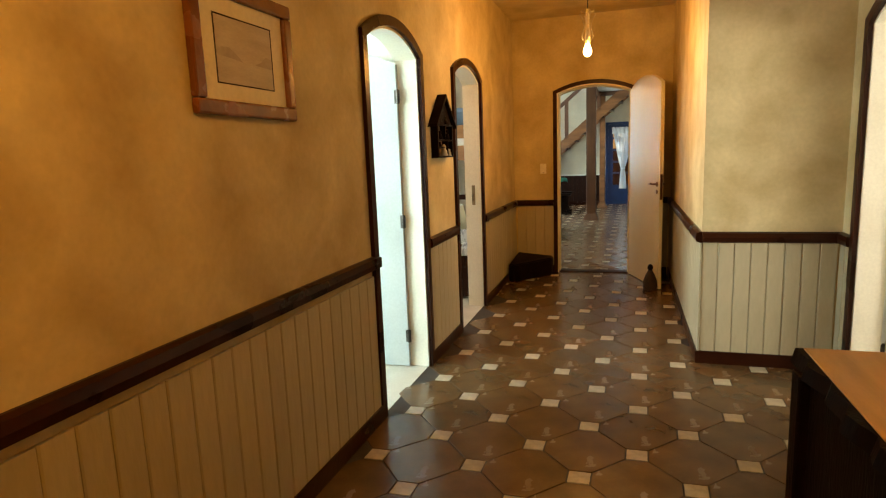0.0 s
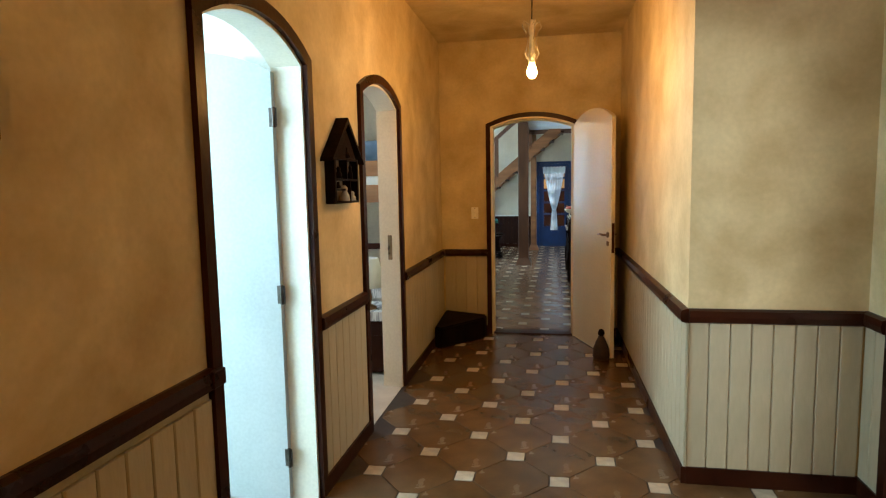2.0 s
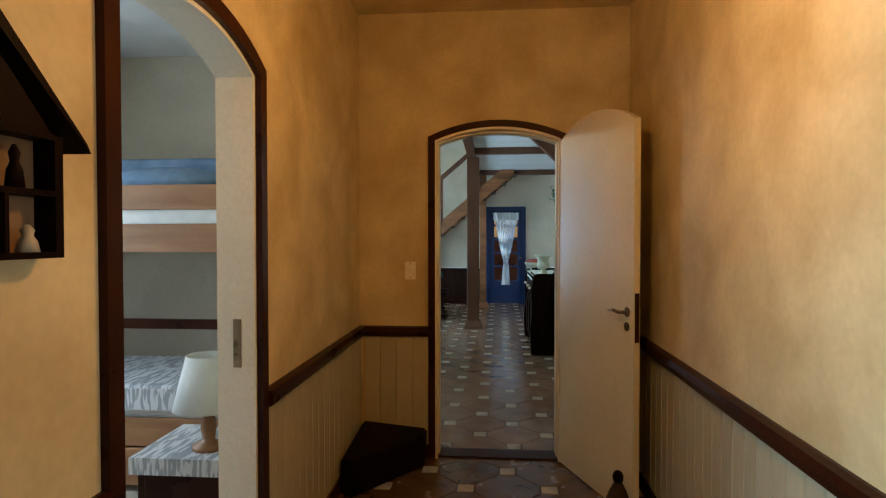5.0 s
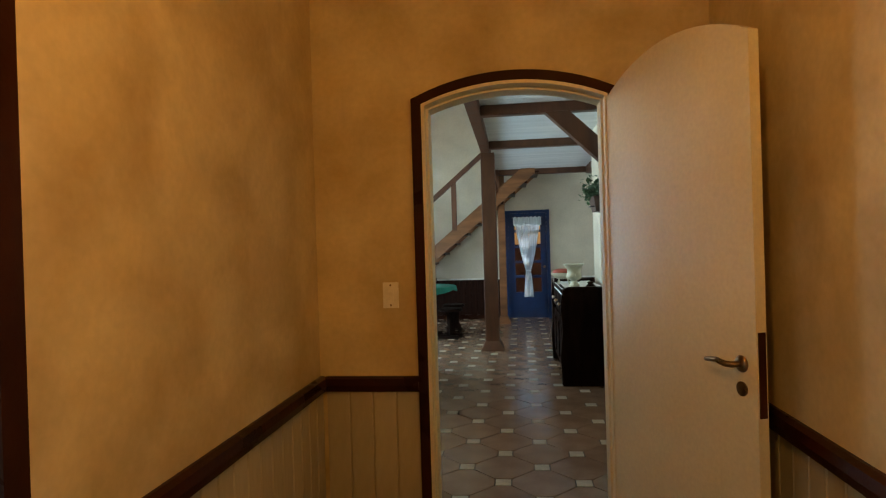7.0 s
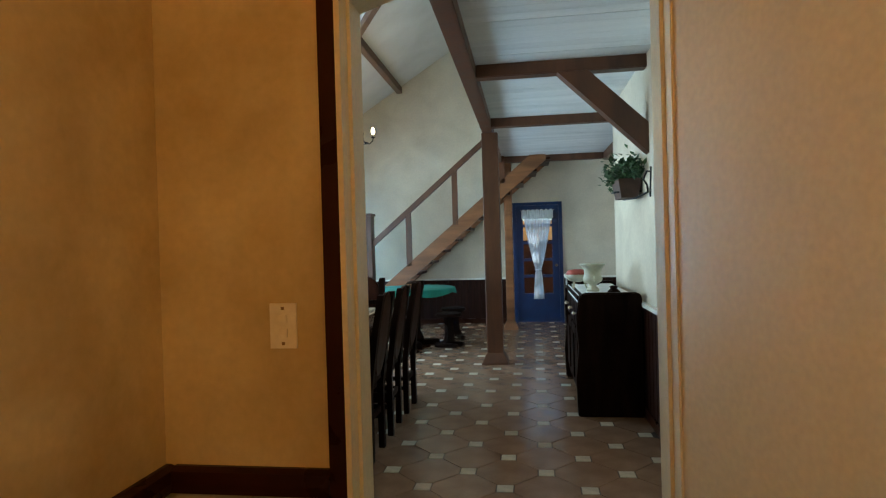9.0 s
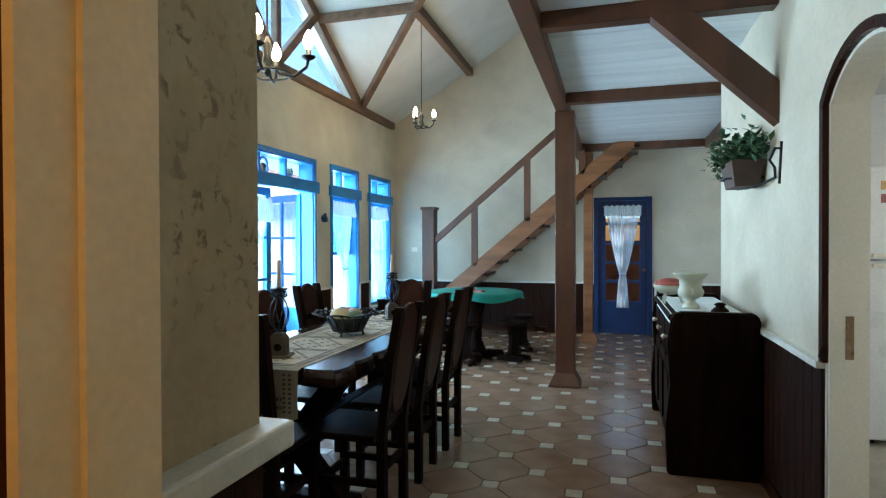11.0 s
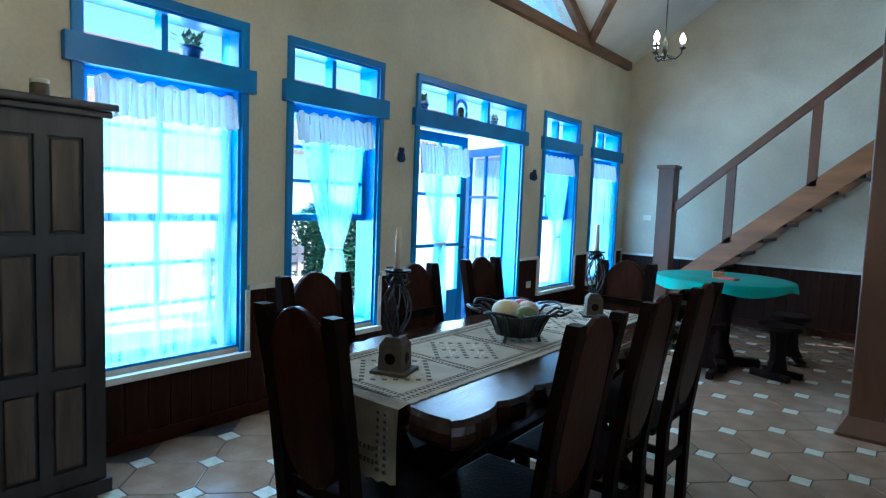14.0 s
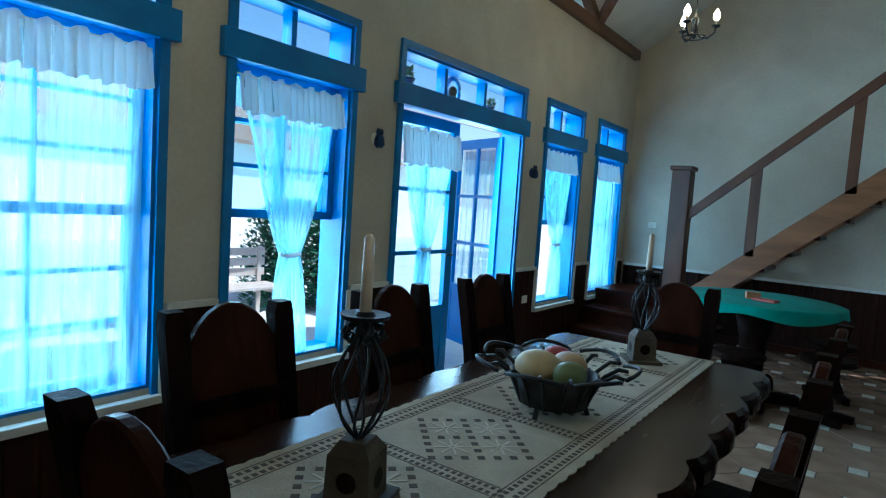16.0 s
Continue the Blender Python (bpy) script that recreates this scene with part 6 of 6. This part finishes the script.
box(bm, -0.33, -1.00, 1.78, 0.03, 0.03, 1.81, 0.006)
box(bm, -0.33, -1.02, 1.81, 0.055, 0.05, 1.845, 0.01)
part("cornice", bm, CUPB, cup, "moulded cornice")
for d in range(2):
    y1 = -0.02 - d * 0.478
    y0 = y1 - 0.46
    bm = bmesh.new()
    ys = [y0, y0 + 0.07, y0 + 0.205, y0 + 0.255, y1 - 0.07, y1]
    zs = [0.09, 0.16, 0.56, 0.64, 1.17, 1.25, 1.68, 1.76]
    for a, b in ((0, 1), (2, 3), (4, 5)):
        box(bm, 0.0, ys[a], zs[0], 0.024, ys[b], zs[-1])
    for c in ((1, 2), (3, 4)):
        for a, b in ((0, 1), (2, 3), (4, 5), (6, 7)):
            box(bm, 0.0, ys[c[0]], zs[a], 0.0235, ys[c[1]], zs[b])
    dr = part("door", bm, CUPB, cup)
    for c in ((1, 2), (3, 4)):
        for a, b in ((1, 2), (3, 4), (5, 6)):
            bm = bmesh.new()
            box(bm, 0.001, ys[c[0]] + 0.014, zs[a] + 0.014, 0.016, ys[c[1]] - 0.014, zs[b] - 0.014, 0.006)
            part("panel", bm, CUPP, dr, "worn brown panel")
bm = bmesh.new()
tube(bm, [(0.024, -0.53, 0.90), (0.05, -0.53, 0.92), (0.05, -0.53, 0.99), (0.024, -0.53, 1.01)], 0.007, 6)
part("handle", bm, IRON, cup)
jar = thing("jar", "small lidded ceramic jar standing on the cupboard", "jar", at=pose(-3.24, 10.30, 1.80))
bm = bmesh.new()
lathe(bm, [(0.034, 0), (0.037, 0.01), (0.036, 0.055), (0.03, 0.06)], 18)
part("body", bm, STONE, jar, smooth=True)
bm = bmesh.new()
lathe(bm, [(0.037, 0.06), (0.037, 0.075), (0.03, 0.08)], 18)
part("lid", bm, URN, jar)

# ---- small wall ornaments ----
# Ceramic ornaments without any lamp; lit only picks the pale back plate.
def wall_lamp(y, z, lit):
    ob = thing("wall_lamp", "small blue and white ceramic wall ornament", "ornament", "wall ornaments", at=pose(XW, y, z))
    bm = bmesh.new()
    lathe(bm, [(0.045, 0), (0.045, 0.008), (0.03, 0.014)], 18)
    bmesh.ops.transform(bm, matrix=pose(0, 0, 0, 0, 90), verts=bm.verts)
    part("back_plate", bm, PLATE if lit else NAVY_PAINT, ob)
    bm = bmesh.new()
    lathe(bm, [(0.02, -0.05), (0.035, -0.03), (0.03, 0.01), (0.022, 0.03)], 14, (0.035, 0, 0))
    part("cup", bm, NAVY_PAINT, ob, "blue cup", True)
    for s in (-1, 1):
        bm = bmesh.new()
        lathe(bm, [(0.008, 0.03), (0.014, 0.045), (0.01, 0.065), (0.002, 0.07)], 8, (0.035, s * 0.016, 0))
        part("bud", bm, NAVY_PAINT, ob, smooth=True)
    return ob


wall_lamp(12.86, 1.77, True)
wall_lamp(14.955, 1.73, False)

# ---- kitchen ----
fr = thing("refrigerator", "white two-door refrigerator with small stickers", "refrigerator", at=pose(2.00, 13.17, 0))
FRW = surface("white_enamel", (0.70, 0.72, 0.70), (0.76, 0.78, 0.76), 5, rough=0.3)
bm = bmesh.new()
box(bm, -0.30, -0.26, 0.03, 0.30, 0.33, 1.94, 0.012)
part("cabinet", bm, FRW, fr)
for z0, z1 in ((0.05, 1.27), (1.29, 1.93)):
    bm = bmesh.new()
    box(bm, -0.30, -0.32, z0, 0.30, -0.265, z1, 0.012)
    d = part("door", bm, FRW, fr)
    bm = bmesh.new()
    box(bm, -0.28, -0.345, z1 - 0.03 if z0 < 1 else z0 + 0.02, 0.1, -0.32, z1 - 0.005 if z0 < 1 else z0 + 0.045, 0.004)
    part("handle", bm, PLATE, d)
for k, (x, z, c) in enumerate(((-0.20, 1.80, (0.5, 0.3, 0.1)), (-0.12, 1.80, (0.2, 0.25, 0.3)), (-0.20, 1.71, (0.3, 0.1, 0.1)), (-0.11, 1.70, (0.45, 0.4, 0.3)))):
    bm = bmesh.new()
    box(bm, x - 0.025, -0.323, z - 0.03, x + 0.025, -0.320, z + 0.03)
    part("sticker", bm, surface("sticker_%s" % "abcd"[k], c, tuple(q * 1.2 for q in c), 30, rough=0.5), fr, "small coloured sticker")
for x in (-0.25, 0.25):
    bm = bmesh.new()
    box(bm, x - 0.03, -0.22, 0.0, x + 0.03, 0.28, 0.03)
    part("foot", bm, IRON, fr)
kc = thing("kitchen_counter", "pale kitchen counter unit under a dark worktop", "counter", at=pose(1.62, 11.0, 0))
bm = bmesh.new()
box(bm, 0.35, -0.6, 0.0, 0.95, 0.9, 0.84, 0.006)
part("unit", bm, FRW, kc)
bm = bmesh.new()
box(bm, 0.33, -0.62, 0.841, 0.97, 0.92, 0.88, 0.006)
part("worktop", bm, STONE, kc)

# ---- outside the windows ----
HEDGE = surface("hedge_leaf", (0.03, 0.13, 0.06), (0.075, 0.24, 0.12), 10, rough=0.6, vary=0.4, island=True)
hedge = thing("bush", "dense clipped green bush in the sunny garden", "bush", at=pose(-7.3, 15.38, -0.12))
bm = bmesh.new()
tube(bm, [(0, 0, 0), (0.02, 0.02, 0.4), (0, 0, 0.9)], [0.06, 0.05, 0.03], 8)
for k in range(7):
    a = k * 0.9
    tube(bm, [(0, 0, 0.2 + 0.08 * k), (0.3 * math.cos(a), 0.3 * math.sin(a), 0.5 + 0.1 * k)], [0.025, 0.01], 6)
part("trunk", bm, BEAM_WOOD, hedge)
random.seed(33)
bm = bmesh.new()
for k in range(8500):
    a, h = random.uniform(0, 6.283), random.random()
    r = (0.70 * (1 - 0.35 * h ** 3)) * (1 + 0.14 * math.sin(3 * a + 5 * h) + 0.08 * math.sin(7 * a - 9 * h)) * random.uniform(0.45, 1.02)
    z = 0.05 + 1.35 * h
    if h > 0.93:
        r *= random.random()
    leaf(bm, (r * math.cos(a), r * math.sin(a), z), (math.cos(a) + random.uniform(-0.8, 0.8), math.sin(a) + random.uniform(-0.8, 0.8), random.uniform(-0.5, 0.9)), random.uniform(0.07, 0.12), random.uniform(0.045, 0.07), (0, 0, 1))
part("leaf_crown", bm, HEDGE, hedge, "dense small leaves")
for bx, by in ((-6.6, 13.75),):
    bench = thing("bench", "weathered pale wooden garden bench on the paving", "bench", at=pose(bx, by, -0.12, 0, 0, 85))
    SLAT = surface("weathered_slat", (0.44, 0.37, 0.31), (0.56, 0.49, 0.42), 5, (1, 6, 1), rough=0.7)
    for k in range(4):
        bm = bmesh.new()
        box(bm, -0.7, -0.2 + k * 0.11, 0.42, 0.7, -0.11 + k * 0.11, 0.45, 0.003)
        part("seat_slat", bm, SLAT, bench)
    for k in range(3):
        bm = bmesh.new()
        box(bm, -0.7, 0.26, 0.52 + k * 0.12, 0.7, 0.285, 0.61 + k * 0.12, 0.003)
        part("back_slat", bm, SLAT, bench)
    for x in (-0.62, 0.62):
        bm = bmesh.new()
        box(bm, x - 0.025, -0.2, 0.0, x + 0.025, -0.15, 0.42)
        box(bm, x - 0.025, 0.235, 0.0, x + 0.025, 0.26, 0.87)
        box(bm, x - 0.025, -0.15, 0.36, x + 0.025, 0.235, 0.42)
        part("bench_leg", bm, SLAT, bench)
BRICK = surface("neighbour_brick", (0.30, 0.13, 0.08), (0.42, 0.21, 0.13), 9, (1, 1, 3), rough=0.85)
NW = surface("neighbour_white", (0.82, 0.83, 0.82), (0.88, 0.88, 0.87), 1.5, rough=0.8)
nb = thing("neighbour_house", "low white neighbouring house with a red tiled roof", "house", at=pose(-17, 19, -0.12))
bm = bmesh.new()
box(bm, -3, -11, 0, 0, 12, 3.0)
part("wall", bm, NW, nb)
bm = bmesh.new()
prism(bm, [(0.6, 2.9), (0.6, 3.02), (-1.5, 4.3), (-3.6, 3.02), (-3.6, 2.9), (-1.5, 4.15)], along_x, -11.5, 12.5)
part("roof", bm, BRICK, nb, "red tiled roof")
# porch beam and posts
porch = thing("porch", "white porch beam on slim posts outside the windows", "porch", at=pose(-5.6, 14, -0.12))
bm = bmesh.new()
box(bm, -0.06, -4.5, 2.62, 0.06, 3.9, 2.78)
part("porch_beam", bm, surface("pink_porch_paint", (0.34, 0.17, 0.15), (0.42, 0.23, 0.2), 5, rough=0.6), porch, "dull pink beam")
for y in (-4.4, 3.8):
    bm = bmesh.new()
    box(bm, -0.05, y - 0.05, 0.0, 0.05, y + 0.05, 2.62)
    part("post", bm, NW, porch)


def sill_pot(y, x, z, r, lb):
    ob = thing("sill_pot", lb, "plant", "plants on the transom ledges", at=pose(x, y, z))
    bm = bmesh.new()
    lathe(bm, [(r * 0.7, 0), (r, r * 1.5), (r * 1.12, r * 1.5), (r * 1.1, r * 1.8), (r * 0.8, r * 1.7)], 14)
    part("pot", bm, NAVY_PAINT, ob, "blue pot", True)
    bm = bmesh.new()
    for k in range(60):
        leaf(bm, (random.gauss(0, r * 0.5), random.gauss(0, r * 0.5), r * 1.7 + random.random() * r), (random.uniform(-1, 1), random.uniform(-1, 1), random.uniform(0, 1)), r * 0.9, r * 0.5, (0, 0, 1))
    part("leaves", bm, LEAF, ob)


sill_pot(13.31, XW - 0.16, 2.161, 0.056, "blue pot with a small plant on the transom ledge")
sill_pot(14.40, XW - 0.16, 2.161, 0.049, "blue pot with a sprawling plant on the transom ledge")
sill_pot(11.22, XW - 0.16, 2.161, 0.063, "blue pot with a trailing plant on the transom ledge")
sill_pot(16.64, XW - 0.16, 2.161, 0.042, "blue pot with a small plant on the transom ledge")
orn = thing("ring_ornament", "blue round wooden ornament standing on the transom ledge", "ornament", at=pose(XW - 0.155, 13.86, 2.161) @ Matrix.Diagonal((0.9, 0.9, 0.9, 1)))
bm = bmesh.new()
tube(bm, [(0, 0.095 * math.cos(t), 0.125 + 0.105 * math.sin(t)) for t in [k * math.pi / 12 for k in range(24)]], 0.02, 8, True)
part("ring", bm, BLUE_PAINT, orn, smooth=True)
bm = bmesh.new()
lathe(bm, [(0.035, 0.0), (0.045, 0.05), (0.03, 0.085), (0.04, 0.12), (0.03, 0.155), (0.004, 0.17)], 12)
part("figure", bm, BLACK_WOOD, orn, smooth=True)

# added wall behind the blue door, sunlit orange put into its colour
bm = bmesh.new()
box(bm, -2.5, 19.6, -0.12, 3.5, 19.8, 1.86)
solid("wall_yard", bm, surface("sunlit_orange_yard_tone", (0.60, 0.27, 0.09), (0.72, 0.36, 0.14), 4, rough=0.85), "added yard wall coloured sunlit orange behind the blue door")

# Added dark boards stand in for the shaded space behind the lower panes.
fence = thing("fence", "added dark boards that darken the lower panes of the blue door", "fence", at=pose(0.4, 19.0, -0.12))
for k in range(16):
    bm = bmesh.new()
    box(bm, -1.6 + k * 0.2, 0, 0, -1.4 + k * 0.2, 0.022 + 0.004 * (k % 2), 1.56)
    part("board", bm, DARK_WOOD, fence)
bm = bmesh.new()
box(bm, -1.6, 0.025, 0.5, 1.6, 0.07, 0.6)
part("rail", bm, DARK_WOOD, fence)

# ---- wainscot boards and floor tiles, piece by piece ----
for ob, f, d, s, u0, u1, z0, z1, w, t, mat in pending_boards:
    k = max(1, round((u1 - u0) / w))
    bw = (u1 - u0) / k
    bm = bmesh.new()
    g = 0.004
    sec = [(-bw / 2 + g / 2, 0.0), (-bw / 2 + g / 2, t * 0.5), (-bw / 2 + g / 2 + 0.004, t), (bw / 2 - g / 2 - 0.004, t), (bw / 2 - g / 2, t * 0.5), (bw / 2 - g / 2, 0.0)]
    lo = [bm.verts.new(f(u, s * q, z0)) for u, q in sec]
    hi = [bm.verts.new(f(u, s * q, z1)) for u, q in sec]
    bm.faces.new(lo)
    bm.faces.new(hi[::-1])
    for i in range(len(sec)):
        bm.faces.new((lo[i], lo[(i + 1) % len(sec)], hi[(i + 1) % len(sec)], hi[i]))
    me = mesh_of("board", bm, mat)
    for i in range(k):
        b = new("board", me)
        b.parent = ob
        b.location = f(u0 + (i + 0.5) * bw, d, 0)


def tile_floor(name, label, x0, y0, x1, y1, ox, oy, ux, uy, vx, vy, mat, inside):
    hx, hy = ux, vy
    bm = bmesh.new()
    box(bm, x0, y0, -0.10, x1, y1, -0.004)
    fl = solid(name, bm, GROUT, label, "floor")
    e, c, h = 0.0032, 0.050, 0.004
    ax, ay = hx - e, hy - e
    octo = [(ax - 0.0, -c), (ax, c), (c, ay), (-c, ay), (-ax, c), (-ax, -c), (-c, -ay), (c, -ay)]
    k = c + e
    octo = [(hx - k, -c), (hx - k, c), (c, hy - k), (-c, hy - k), (-hx + k, c), (-hx + k, -c), (-c, -hy + k), (c, -hy + k)]
    sq = c - e
    square = [(-sq, -sq), (sq, -sq), (sq, sq), (-sq, sq)]

    def slab_mesh(nm, poly, m):
        b = bmesh.new()
        poly = [(x + y * vx / vy, y + x * uy / ux) for x, y in poly]
        lo = [b.verts.new((x, y, -h)) for x, y in poly]
        mi = [b.verts.new((x * 0.996, y * 0.996, -0.0012)) for x, y in poly]
        hi = [b.verts.new((x * 0.984, y * 0.984, 0.0)) for x, y in poly]
        b.faces.new(hi)
        for p, q in ((lo, mi), (mi, hi)):
            for i in range(len(poly)):
                b.faces.new((p[i], p[(i + 1) % len(poly)], q[(i + 1) % len(poly)], q[i]))
        return mesh_of(nm, b, m)

    tm, dm = slab_mesh("tile", octo, mat), slab_mesh("inset", square, DOT)
    random.seed(9)
    i0, i1 = math.floor((x0 - ox) / hx) - 1, math.ceil((x1 - ox) / hx) + 1
    j0, j1 = math.floor((y0 - oy) / hy) - 1, math.ceil((y1 - oy) / hy) + 1
    rest = []
    made = 0
    for i in range(i0, i1 + 1):
        for j in range(j0, j1 + 1):
            x, y = ox + i * ux + j * vx, oy + i * uy + j * vy
            dot = (i + j) % 2 == 0
            if not inside(x, y):
                continue
            o = new("inset" if dot else "tile", dm if dot else tm)
            o.parent = fl
            o.location = (x, y, random.uniform(-0.0006, 0.0006))
            o.rotation_euler = (random.uniform(-0.002, 0.002), random.uniform(-0.002, 0.002), 0)
    return fl


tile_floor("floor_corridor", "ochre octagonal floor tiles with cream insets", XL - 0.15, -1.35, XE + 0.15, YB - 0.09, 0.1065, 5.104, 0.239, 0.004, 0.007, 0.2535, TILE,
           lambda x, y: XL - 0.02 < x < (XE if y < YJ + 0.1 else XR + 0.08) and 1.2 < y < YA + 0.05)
tile_floor("floor_hall", "pinkish octagonal floor tiles with pale insets", XW - 0.2, YB - 0.09, 3.5, YF + 0.2, 0.032, 10.31, 0.241, 0.003, 0.003, 0.2475, TILE_HALL,
           lambda x, y: (XW - 0.02 < x < XK + 0.02 if y < 13.6 else XW - 0.02 < x < 1.9) and YB + 0.02 < y < YF - 0.02 and not (x < XS - 0.05 and y < YS - 0.05))
